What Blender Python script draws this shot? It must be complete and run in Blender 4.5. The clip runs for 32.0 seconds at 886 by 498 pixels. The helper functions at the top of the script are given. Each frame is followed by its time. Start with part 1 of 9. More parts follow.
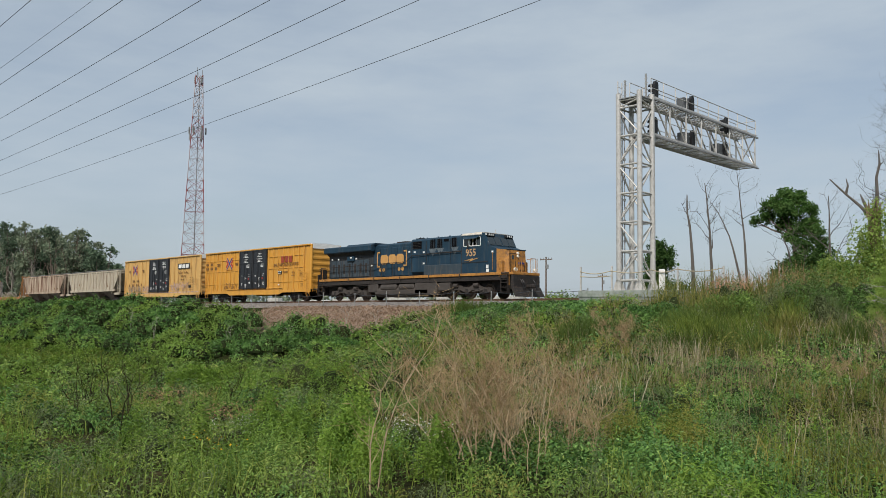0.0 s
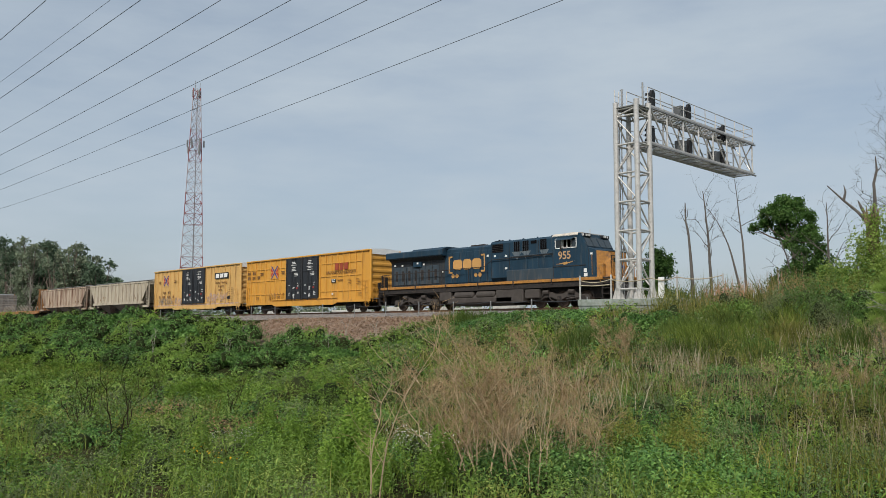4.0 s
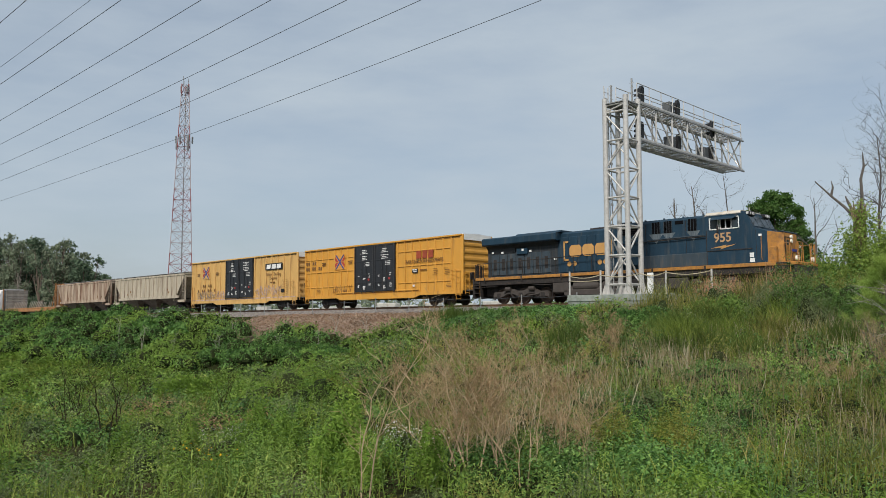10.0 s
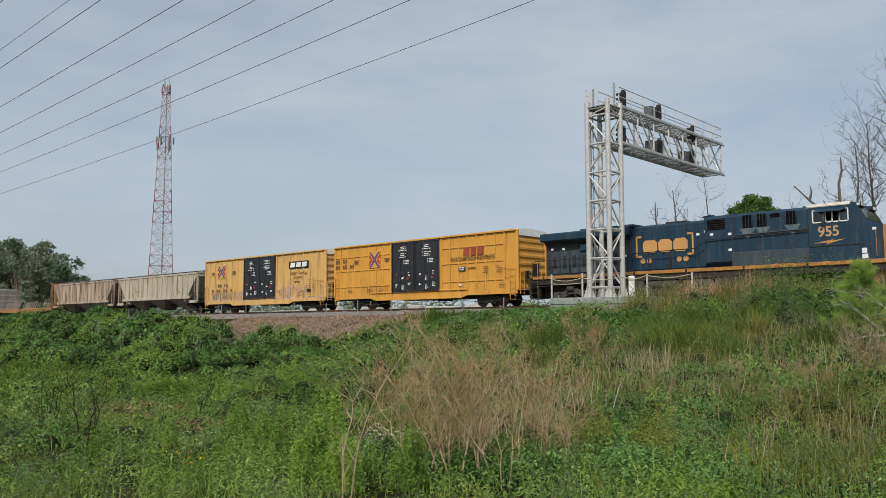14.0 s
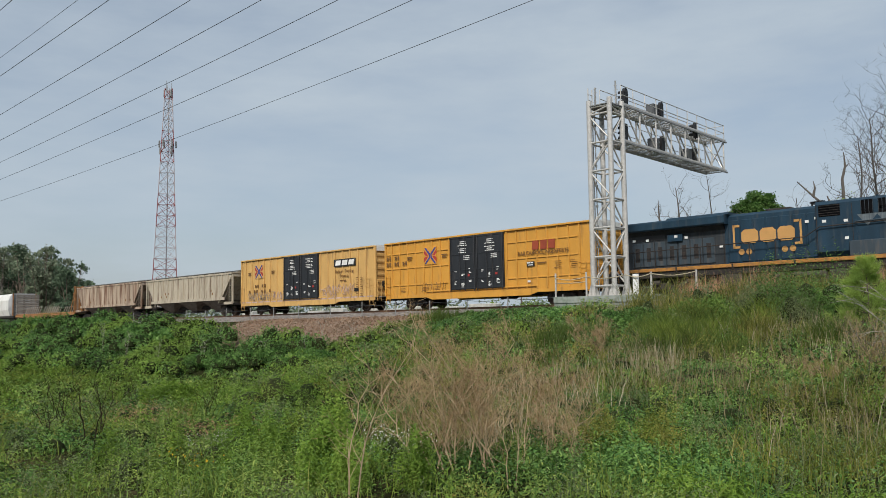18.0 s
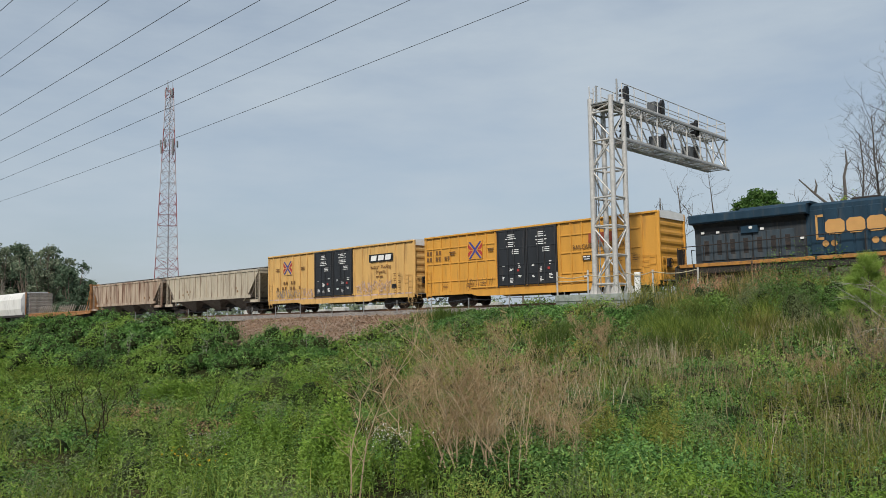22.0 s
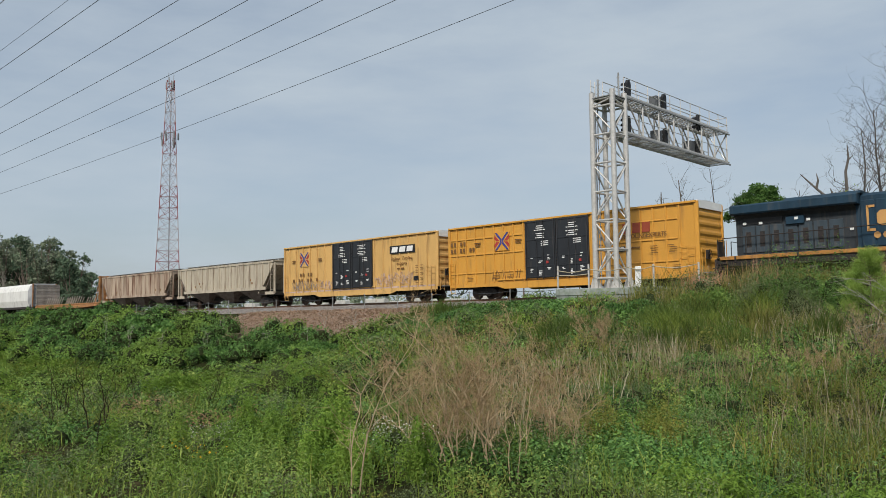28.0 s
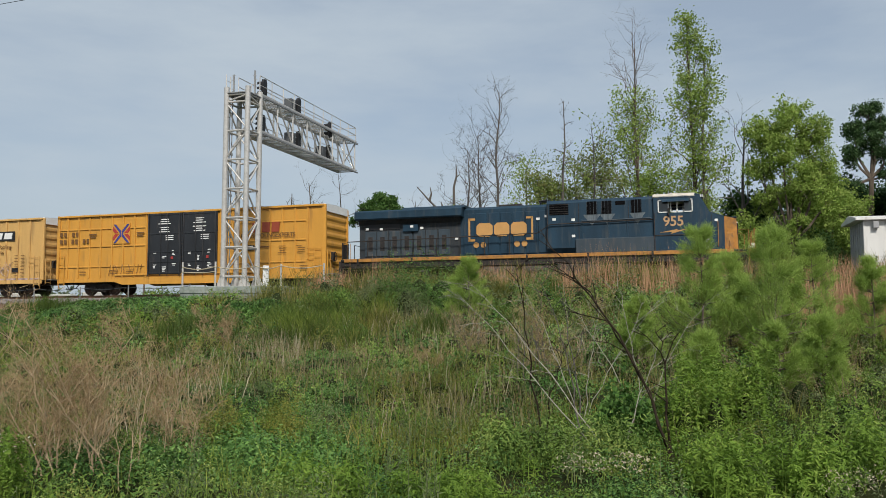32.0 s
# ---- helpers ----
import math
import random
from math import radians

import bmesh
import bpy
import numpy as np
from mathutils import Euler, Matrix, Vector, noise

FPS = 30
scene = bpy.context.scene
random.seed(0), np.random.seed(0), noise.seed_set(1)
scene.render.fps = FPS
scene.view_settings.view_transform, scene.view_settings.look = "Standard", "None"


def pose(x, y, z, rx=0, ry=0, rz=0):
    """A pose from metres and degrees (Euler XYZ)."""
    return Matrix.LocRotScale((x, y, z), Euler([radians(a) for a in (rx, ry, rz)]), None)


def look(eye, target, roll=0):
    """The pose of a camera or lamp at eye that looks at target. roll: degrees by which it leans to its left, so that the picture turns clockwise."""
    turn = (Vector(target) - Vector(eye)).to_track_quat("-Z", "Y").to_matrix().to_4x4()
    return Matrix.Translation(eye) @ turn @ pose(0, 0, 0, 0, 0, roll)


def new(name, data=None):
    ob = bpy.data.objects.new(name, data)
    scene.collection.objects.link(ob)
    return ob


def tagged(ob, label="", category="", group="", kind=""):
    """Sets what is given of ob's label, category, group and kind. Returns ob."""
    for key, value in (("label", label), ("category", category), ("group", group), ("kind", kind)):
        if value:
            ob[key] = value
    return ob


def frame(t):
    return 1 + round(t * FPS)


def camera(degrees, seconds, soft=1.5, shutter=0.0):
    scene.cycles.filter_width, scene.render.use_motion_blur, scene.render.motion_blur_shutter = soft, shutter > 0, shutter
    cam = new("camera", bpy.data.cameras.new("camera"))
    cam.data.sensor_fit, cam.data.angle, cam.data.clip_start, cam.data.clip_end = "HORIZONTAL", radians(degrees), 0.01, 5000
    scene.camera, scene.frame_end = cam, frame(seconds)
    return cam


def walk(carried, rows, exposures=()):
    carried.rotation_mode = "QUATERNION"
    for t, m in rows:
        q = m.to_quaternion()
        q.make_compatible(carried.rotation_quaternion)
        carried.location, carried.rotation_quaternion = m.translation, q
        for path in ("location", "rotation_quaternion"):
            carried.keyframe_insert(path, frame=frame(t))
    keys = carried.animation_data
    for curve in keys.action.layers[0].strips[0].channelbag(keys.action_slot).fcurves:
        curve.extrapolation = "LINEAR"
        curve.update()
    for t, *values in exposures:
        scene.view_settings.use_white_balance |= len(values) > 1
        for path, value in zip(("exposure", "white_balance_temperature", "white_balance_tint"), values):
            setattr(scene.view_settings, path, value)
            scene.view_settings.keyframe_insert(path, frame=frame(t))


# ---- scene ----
# ---- camera and its path ----
EXPOSURES = [(0, 0.0), (32, 0.0)]
EYE = 1.6
PATH = [
    (0, 44.89, 4.28, -0.74), (0.5, 44.91, 4.21, -0.72), (1, 44.89, 4.08, -0.65), (1.5, 44.89, 4.14, -0.57), (2, 44.96, 4.23, -0.47),
    (2.5, 44.98, 4.42, -0.38), (3, 44.95, 4.59, -0.26), (3.5, 44.94, 4.84, -0.17), (5.5, 44.67, 5.25, -0.12), (6, 44.62, 5.25, -0.14),
    (6.5, 44.53, 5.24, -0.08), (7, 44.48, 5.13, -0.14), (7.5, 44.43, 5.04, -0.19), (8, 44.38, 5.04, -0.10), (8.5, 44.38, 4.91, -0.05),
    (9, 44.39, 4.85, 0.05), (9.5, 44.30, 4.82, 0.12), (10, 44.14, 4.74, 0.03), (10.5, 44.04, 4.77, -0.01), (11, 43.88, 4.77, 0.02),
    (11.5, 43.66, 4.80, -0.02), (12, 43.41, 4.80, -0.04), (12.5, 43.20, 4.85, 0.01), (13, 43.10, 4.89, -0.04), (13.5, 42.98, 4.92, -0.09),
    (14, 42.86, 4.92, -0.07), (14.5, 42.76, 4.88, 0.02), (16.5, 42.77, 4.80, 0.30), (17, 42.85, 4.82, 0.47), (17.5, 43.00, 4.87, 0.51),
    (18, 43.17, 4.95, 0.60), (18.5, 43.26, 5.04, 0.66), (19, 43.33, 5.14, 0.63), (19.5, 43.35, 5.12, 0.67), (20, 43.38, 5.12, 0.74),
    (20.5, 43.36, 5.10, 0.74), (21, 43.33, 5.04, 0.73), (21.5, 43.31, 4.95, 0.76), (22, 43.29, 4.85, 0.74), (22.5, 43.33, 4.77, 0.76),
    (23, 43.30, 4.78, 0.70), (23.5, 43.31, 4.79, 0.66), (24, 43.26, 4.79, 0.67), (24.5, 43.25, 4.83, 0.64), (25, 43.25, 4.81, 0.60),
    (25.5, 43.24, 4.82, 0.61), (27.5, 43.29, 4.53, 0.52), (28, 43.33, 4.39, 0.54), (28.5, 43.35, 4.33, 0.44), (29, 43.40, 4.27, 0.43),
    (29.5, 43.49, 4.11, 0.37), (30, 42.35, 4.02, 0.26), (30.5, 35.70, 4.03, 0.30), (31, 28.96, 4.09, 0.14), (31.5, 22.86, 4.20, 0.05),
    (32, 16.84, 4.21, -0.10),
]
cam = camera(58.44, 32.0, soft=0.8)
walk(cam, [(t, pose(0, 0, EYE, 90 + p, r, y)) for t, y, p, r in PATH], EXPOSURES)

# ---- world, sun ----
world = bpy.data.worlds.new("sky")
scene.world = world
world.use_nodes = True
wn, wl = world.node_tree.nodes, world.node_tree.links
wn.clear()
w_out, w_bg = wn.new("ShaderNodeOutputWorld"), wn.new("ShaderNodeBackground")
w_sky = wn.new("ShaderNodeTexSky")
w_sky.sky_type = "NISHITA"
w_sky.sun_disc = False
w_sky.sun_elevation, w_sky.sun_rotation = radians(44), radians(156.8)
w_sky.air_density, w_sky.dust_density, w_sky.ozone_density = 1.0, 2.2, 1.5
# thin high cloud laid over the sky, in soft streaks
w_tc, w_map = wn.new("ShaderNodeTexCoord"), wn.new("ShaderNodeMapping")
w_map.inputs["Scale"].default_value = (1.5, 1.5, 6.0)
w_map.inputs["Rotation"].default_value = (0.10, 0.06, 0.4)
w_n1, w_ramp = wn.new("ShaderNodeTexNoise"), wn.new("ShaderNodeValToRGB")
w_n1.inputs["Scale"].default_value, w_n1.inputs["Detail"].default_value = 2.2, 7.0
w_n1.inputs["Roughness"].default_value = 0.55
w_ramp.color_ramp.elements[0].position, w_ramp.color_ramp.elements[1].position = 0.30, 0.72
w_ramp.color_ramp.elements[0].color, w_ramp.color_ramp.elements[1].color = (0.50, 0.50, 0.50, 1), (0.95, 0.95, 0.95, 1)
w_mix = wn.new("ShaderNodeMixRGB")
CLOUD = (4.75, 5.5, 6.2, 1)
w_mix.inputs["Color2"].default_value = CLOUD
for a, b in ((w_tc.outputs["Generated"], w_map.inputs["Vector"]), (w_map.outputs["Vector"], w_n1.inputs["Vector"]),
             (w_n1.outputs["Fac"], w_ramp.inputs["Fac"]), (w_ramp.outputs["Color"], w_mix.inputs["Fac"]),
             (w_sky.outputs["Color"], w_mix.inputs["Color1"]), (w_mix.outputs["Color"], w_bg.inputs["Color"]),
             (w_bg.outputs["Background"], w_out.inputs["Surface"])):
    wl.new(a, b)
w_bg.inputs["Strength"].default_value = 0.104

sun = new("sun", bpy.data.lights.new("sun", "SUN"))
sun.data.energy, sun.data.angle, sun.data.color = 3.75, radians(7), (1.0, 0.95, 0.87)
sun.matrix_basis = look((30, -70, 74), (0, 0, 0))

# ---- building helpers ----
RNG = np.random.default_rng(7)
GRADE = 0.0095
YC = 42.6


def rail_z(x):
    return 2.65 + GRADE * x


class Geo:
    """Collects vertices and faces of one mesh."""

    def __init__(self):
        self.v, self.f = [], []

    def add(self, verts, faces):
        n = len(self.v)
        self.v += [tuple(p) for p in verts]
        self.f += [tuple(i + n for i in q) for q in faces]
        return self

    def box(self, x0, x1, y0, y1, z0, z1, c=0.0):
        if c <= 0:
            v = [(x, y, z) for x in (x0, x1) for y in (y0, y1) for z in (z0, z1)]
            return self.add(v, [(0, 1, 3, 2), (4, 6, 7, 5), (0, 4, 5, 1), (2, 3, 7, 6), (0, 2, 6, 4), (1, 5, 7, 3)])
        bm = bmesh.new()
        bmesh.ops.create_cube(bm, size=1)
        for q in bm.verts:
            q.co = Vector(((x0 + x1) / 2 + q.co.x * (x1 - x0), (y0 + y1) / 2 + q.co.y * (y1 - y0), (z0 + z1) / 2 + q.co.z * (z1 - z0)))
        bmesh.ops.bevel(bm, geom=bm.edges[:], offset=c, segments=1, affect="EDGES")
        return self.take(bm)

    def take(self, bm):
        bm.verts.index_update()
        self.add([q.co[:] for q in bm.verts], [tuple(q.index for q in fc.verts) for fc in bm.faces])
        bm.free()
        return self

    def tube(self, pts, r, n=6, cap=True):
        """A round bar along pts; r is one radius or one for each point."""
        pts = [Vector(p) for p in pts]
        rs = r if isinstance(r, (list, tuple)) else [r] * len(pts)
        base = len(self.v)
        for i, p in enumerate(pts):
            d = (pts[min(i + 1, len(pts) - 1)] - pts[max(i - 1, 0)])
            d = d.normalized() if d.length > 1e-9 else Vector((0, 0, 1))
            a = Vector((0, 0, 1)) if abs(d.z) < 0.9 else Vector((1, 0, 0))
            u = d.cross(a).normalized()
            w = d.cross(u)
            for k in range(n):
                t = 2 * math.pi * k / n
                self.v.append(tuple(p + (u * math.cos(t) + w * math.sin(t)) * rs[i]))
        for i in range(len(pts) - 1):
            for k in range(n):
                a, b = base + i * n + k, base + i * n + (k + 1) % n
                self.f.append((a, b, b + n, a + n))
        if cap:
            self.f.append(tuple(base + k for k in range(n))[::-1])
            self.f.append(tuple(base + (len(pts) - 1) * n + k for k in range(n)))
        return self

    def prism(self, prof, a0, a1, axis="x"):
        """A profile of (p, q) pairs drawn out along one axis: x: (y, z), y: (x, z), z: (x, y)."""
        n = len(prof)
        put = {"x": lambda a, p, q: (a, p, q), "y": lambda a, p, q: (p, a, q), "z": lambda a, p, q: (p, q, a)}[axis]
        v = [put(a, p, q) for a in (a0, a1) for p, q in prof]
        return self.add(v, [tuple(range(n)), tuple(range(2 * n - 1, n - 1, -1))] + [(i, i + n, (i + 1) % n + n, (i + 1) % n) for i in range(n)])

    def mesh(self, name):
        me = bpy.data.meshes.new(name)
        me.from_pydata(self.v, [], self.f)
        bm = bmesh.new()
        bm.from_mesh(me)
        bmesh.ops.recalc_face_normals(bm, faces=bm.faces[:])
        bm.to_mesh(me)
        bm.free()
        return me


def part(name, geo, material, parent=None, label="", smooth=False):
    """Links a Geo (or a ready mesh) as one mesh object under a thing or part."""
    me = geo.mesh(name) if isinstance(geo, Geo) else geo
    if material and not me.materials:
        me.materials.append(material)
    if smooth:
        me.shade_smooth()
    ob = new(name, me)
    ob.parent = parent
    if label:
        ob["label"] = label
    return ob


def thing(name, label, category, group="", m=None, kind=""):
    ob = tagged(new(name), label, category, group, kind)
    if m is not None:
        ob.matrix_basis = m
    return ob


def text_mesh(body, size, squeeze=1.0, bold=0.0):
    cu = bpy.data.curves.new("lettering", "FONT")
    cu.body, cu.size, cu.align_x, cu.align_y = body, size, "CENTER", "CENTER"
    cu.extrude, cu.offset = 0.004, bold
    ob = bpy.data.objects.new("lettering", cu)
    scene.collection.objects.link(ob)
    me = bpy.data.meshes.new_from_object(ob.evaluated_get(bpy.context.evaluated_depsgraph_get()))
    bpy.data.objects.remove(ob)
    bpy.data.curves.remove(cu)
    me.transform(Matrix.Diagonal((squeeze, 1, 1, 1)))
    me.transform(Matrix.Rotation(radians(90), 4, "X"))
    return me


# ---- materials ----
def nodes_of(name):
    m = bpy.data.materials.new(name)
    m.use_nodes = True
    nt = m.node_tree
    return m, nt.nodes, nt.links, nt.nodes["Principled BSDF"]


def surf(name, color, rough=0.6, metal=0.0, var=0.18, scale=1.2, fine=18.0, bump=0.12, dirt=None, dirt_amount=0.35, streak=False, spec=0.5, each=0.0):
    """Painted or raw surface: base colour broken up at two scales, optional dirt in stains or runs."""
    m, n, l, b = nodes_of(name)
    tc, mp = n.new("ShaderNodeTexCoord"), n.new("ShaderNodeMapping")
    if streak:
        mp.inputs["Scale"].default_value = (2.2, 2.2, 0.35)
    l.new(tc.outputs["Object"], mp.inputs["Vector"])
    n1, n2 = n.new("ShaderNodeTexNoise"), n.new("ShaderNodeTexNoise")
    n1.inputs["Scale"].default_value, n1.inputs["Detail"].default_value = scale, 5
    n2.inputs["Scale"].default_value, n2.inputs["Detail"].default_value = fine, 6
    l.new(mp.outputs["Vector"], n1.inputs["Vector"])
    l.new(tc.outputs["Object"], n2.inputs["Vector"])
    r1 = n.new("ShaderNodeMapRange")
    r1.inputs["From Min"].default_value, r1.inputs["From Max"].default_value = 0.3, 0.7
    r1.inputs["To Min"].default_value, r1.inputs["To Max"].default_value = 1 - var, 1 + var * 0.6
    l.new(n1.outputs["Fac"], r1.inputs["Value"])
    r2 = n.new("ShaderNodeMapRange")
    r2.inputs["To Min"].default_value, r2.inputs["To Max"].default_value = 1 - var * 0.7, 1 + var * 0.7
    l.new(n2.outputs["Fac"], r2.inputs["Value"])
    mul = n.new("ShaderNodeMath")
    mul.operation = "MULTIPLY"
    l.new(r1.outputs["Result"], mul.inputs[0])
    l.new(r2.outputs["Result"], mul.inputs[1])
    fac = mul.outputs["Value"]
    if each:
        oi, r3, m3 = n.new("ShaderNodeObjectInfo"), n.new("ShaderNodeMapRange"), n.new("ShaderNodeMath")
        r3.inputs["To Min"].default_value, r3.inputs["To Max"].default_value = 1 - each, 1 + each
        m3.operation = "MULTIPLY"
        l.new(oi.outputs["Random"], r3.inputs["Value"])
        l.new(r3.outputs["Result"], m3.inputs[0])
        l.new(fac, m3.inputs[1])
        fac = m3.outputs["Value"]
    vm = n.new("ShaderNodeVectorMath")
    vm.operation = "SCALE"
    vm.inputs[0].default_value = color[:3]
    l.new(fac, vm.inputs["Scale"])
    col = vm.outputs["Vector"]
    if dirt:
        ramp, mix = n.new("ShaderNodeValToRGB"), n.new("ShaderNodeMixRGB")
        n3 = n.new("ShaderNodeTexNoise")
        n3.inputs["Scale"].default_value, n3.inputs["Detail"].default_value = scale * 2.3, 8
        l.new(mp.outputs["Vector"], n3.inputs["Vector"])
        ramp.color_ramp.elements[0].position, ramp.color_ramp.elements[1].position = 0.62 - dirt_amount * 0.4, 0.85 - dirt_amount * 0.2
        l.new(n3.outputs["Fac"], ramp.inputs["Fac"])
        mix.inputs["Color2"].default_value = (*dirt, 1)
        l.new(ramp.outputs["Color"], mix.inputs["Fac"])
        l.new(col, mix.inputs["Color1"])
        col = mix.outputs["Color"]
    l.new(col, b.inputs["Base Color"])
    b.inputs["Roughness"].default_value, b.inputs["Metallic"].default_value = rough, metal
    b.inputs["Specular IOR Level"].default_value = spec
    if bump:
        bp = n.new("ShaderNodeBump")
        bp.inputs["Strength"].default_value, bp.inputs["Distance"].default_value = bump, 0.02
        l.new(n2.outputs["Fac"], bp.inputs["Height"])
        l.new(bp.outputs["Normal"], b.inputs["Normal"])
    return m


def leaf(name, colors, rough=0.6, through_light=0.3, big=0.25, clump=0.5):
    """Leaves and blades: each island takes its own colour; drifts of tone across metres."""
    m, n, l, b = nodes_of(name)
    g, ramp = n.new("ShaderNodeNewGeometry"), n.new("ShaderNodeValToRGB")
    el = ramp.color_ramp.elements
    while len(el) < len(colors):
        el.new(0.5)
    for i, c in enumerate(colors):
        el[i].position, el[i].color = i / max(1, len(colors) - 1), (*c, 1)
    # part of the tone is the single leaf's own, part is shared by the clump that it grows in
    pos, nc, m1, m2 = n.new("ShaderNodeTexCoord"), n.new("ShaderNodeTexNoise"), n.new("ShaderNodeMath"), n.new("ShaderNodeMath")
    nc.inputs["Scale"].default_value, nc.inputs["Detail"].default_value = 1.5, 3
    m1.operation = m2.operation = "MULTIPLY_ADD"
    m2.use_clamp = True
    l.new(pos.outputs["Object"], nc.inputs["Vector"])
    l.new(g.outputs["Random Per Island"], m1.inputs[0])
    m1.inputs[1].default_value, m1.inputs[2].default_value = 1 - clump, 0.5 * clump - 0.85 * clump * 1.8
    l.new(nc.outputs["Fac"], m2.inputs[0])
    m2.inputs[1].default_value = 1.7 * clump * 1.8
    l.new(m1.outputs["Value"], m2.inputs[2])
    l.new(m2.outputs["Value"], ramp.inputs["Fac"])
    tc, nz, r1 = n.new("ShaderNodeTexCoord"), n.new("ShaderNodeTexNoise"), n.new("ShaderNodeMapRange")
    nz.inputs["Scale"].default_value, nz.inputs["Detail"].default_value = 0.35, 4
    l.new(tc.outputs["Object"], nz.inputs["Vector"])
    r1.inputs["From Min"].default_value, r1.inputs["From Max"].default_value = 0.3, 0.7
    r1.inputs["To Min"].default_value, r1.inputs["To Max"].default_value = 1 - big, 1 + big
    l.new(nz.outputs["Fac"], r1.inputs["Value"])
    vm = n.new("ShaderNodeVectorMath")
    vm.operation = "SCALE"
    l.new(ramp.outputs["Color"], vm.inputs[0])
    l.new(r1.outputs["Result"], vm.inputs["Scale"])
    l.new(vm.outputs["Vector"], b.inputs["Base Color"])
    b.inputs["Roughness"].default_value = rough
    b.inputs["Specular IOR Level"].default_value = 0.08
    if through_light:
        tr, mx = n.new("ShaderNodeBsdfTranslucent"), n.new("ShaderNodeMixShader")
        mx.inputs["Fac"].default_value = through_light
        l.new(vm.outputs["Vector"], tr.inputs["Color"])
        l.new(b.outputs["BSDF"], mx.inputs[1])
        l.new(tr.outputs["BSDF"], mx.inputs[2])
        l.new(mx.outputs["Shader"], n["Material Output"].inputs["Surface"])
    return m


M_YELLOW = surf("boxcar_yellow_paint", (0.57, 0.280, 0.042), 0.5, var=0.10, scale=0.7, fine=9, bump=0.05, dirt=(0.30, 0.15, 0.04), dirt_amount=0.12, streak=True)
M_YELLOW_PALE = surf("faded_yellow_paint", (0.57, 0.345, 0.115), 0.6, var=0.12, scale=0.7, fine=9, bump=0.05, dirt=(0.28, 0.17, 0.07), dirt_amount=0.2, streak=True)
M_DOOR = surf("black_door_paint", (0.016, 0.018, 0.022), 0.5, var=0.25, scale=1.0, dirt=(0.06, 0.05, 0.045), dirt_amount=0.12, streak=True)
M_ROOF = surf("galvanised_roof", (0.55, 0.56, 0.57), 0.45, metal=0.3, var=0.12)
M_BLUE = surf("dark_blue_paint", (0.013, 0.038, 0.064), 0.5, var=0.25, scale=0.8, fine=12, bump=0.05, dirt=(0.060, 0.066, 0.070), dirt_amount=0.22, streak=True, spec=0.3)
M_BLUE_GREY = surf("dusty_blue_paint", (0.030, 0.047, 0.062), 0.6, var=0.25, scale=0.9, dirt=(0.085, 0.078, 0.07), dirt_amount=0.3, streak=True)
M_DUST = surf("pale_dust_on_blue_paint", (0.115, 0.140, 0.155), 0.75, var=0.3, scale=2.0, dirt=(0.03, 0.05, 0.07), dirt_amount=0.4, streak=True)
M_REAR_HOOD = surf("dark_rear_hood_paint", (0.018, 0.024, 0.030), 0.7, var=0.3, scale=1.5, dirt=(0.05, 0.045, 0.04), dirt_amount=0.3, streak=True)
M_LYELLOW = surf("loco_yellow_paint", (0.40, 0.180, 0.034), 0.55, var=0.2, scale=2.0, dirt=(0.14, 0.08, 0.045), dirt_amount=0.4)
M_CREAM = surf("cream_roof_paint", (0.55, 0.50, 0.42), 0.6, var=0.15, dirt=(0.3, 0.25, 0.2))
M_STEEL_DARK = surf("grimy_black_steel", (0.018, 0.015, 0.014), 0.8, var=0.35, scale=3.0, dirt=(0.065, 0.043, 0.031), dirt_amount=0.3)
M_TANK = surf("dusty_tank_steel", (0.055, 0.046, 0.040), 0.7, var=0.25, scale=2.0, dirt=(0.045, 0.035, 0.03), dirt_amount=0.35)
M_WHEEL = surf("wheel_steel", (0.09, 0.06, 0.045), 0.6, metal=0.4, var=0.3)
M_HOPPER = surf("weathered_grey_hopper_paint", (0.43, 0.375, 0.29), 0.7, var=0.16, scale=0.8, fine=8, dirt=(0.20, 0.145, 0.11), dirt_amount=0.3, streak=True)
M_HOPPER_RUST = surf("rust_stained_hopper_paint", (0.42, 0.33, 0.25), 0.75, var=0.2, scale=0.45, fine=8, dirt=(0.13, 0.055, 0.03), dirt_amount=0.5, streak=True)
M_CHUTE = surf("hopper_chute_steel", (0.16, 0.13, 0.11), 0.75, var=0.3, scale=2, dirt=(0.07, 0.045, 0.03))
M_WHITE_CAR = surf("white_car_paint", (0.68, 0.67, 0.64), 0.6, var=0.1, scale=0.6, dirt=(0.33, 0.31, 0.28), dirt_amount=0.2, streak=True)
# real grey on the hopper end, painted shade on the shed's end wall
M_GREY_AND_SHADE = surf("grey_paint_and_shed_shade", (0.33, 0.33, 0.34), 0.7, var=0.2)
M_ORANGE = surf("rusty_orange_steel", (0.36, 0.17, 0.06), 0.7, var=0.25, dirt=(0.15, 0.07, 0.04))
M_GALV = surf("galvanised_steel", (0.53, 0.515, 0.49), 0.42, metal=0.3, var=0.12, scale=3, fine=40, bump=0.05, dirt=(0.40, 0.385, 0.36), dirt_amount=0.3)
M_GRATE = surf("walkway_grating", (0.27, 0.275, 0.275), 0.6, metal=0.3, var=0.2)
M_RELAY = surf("dark_grey_cabinet_paint", (0.09, 0.095, 0.10), 0.6, var=0.2)
M_BLACK = surf("matt_black_paint", (0.012, 0.012, 0.014), 0.55, var=0.3)
M_WHITE = surf("white_paint", (0.72, 0.72, 0.70), 0.6, var=0.12)
M_RED = surf("red_marking", (0.36, 0.035, 0.03), 0.6, var=0.2)
M_NAVY = surf("navy_marking", (0.04, 0.045, 0.22), 0.6, var=0.2)
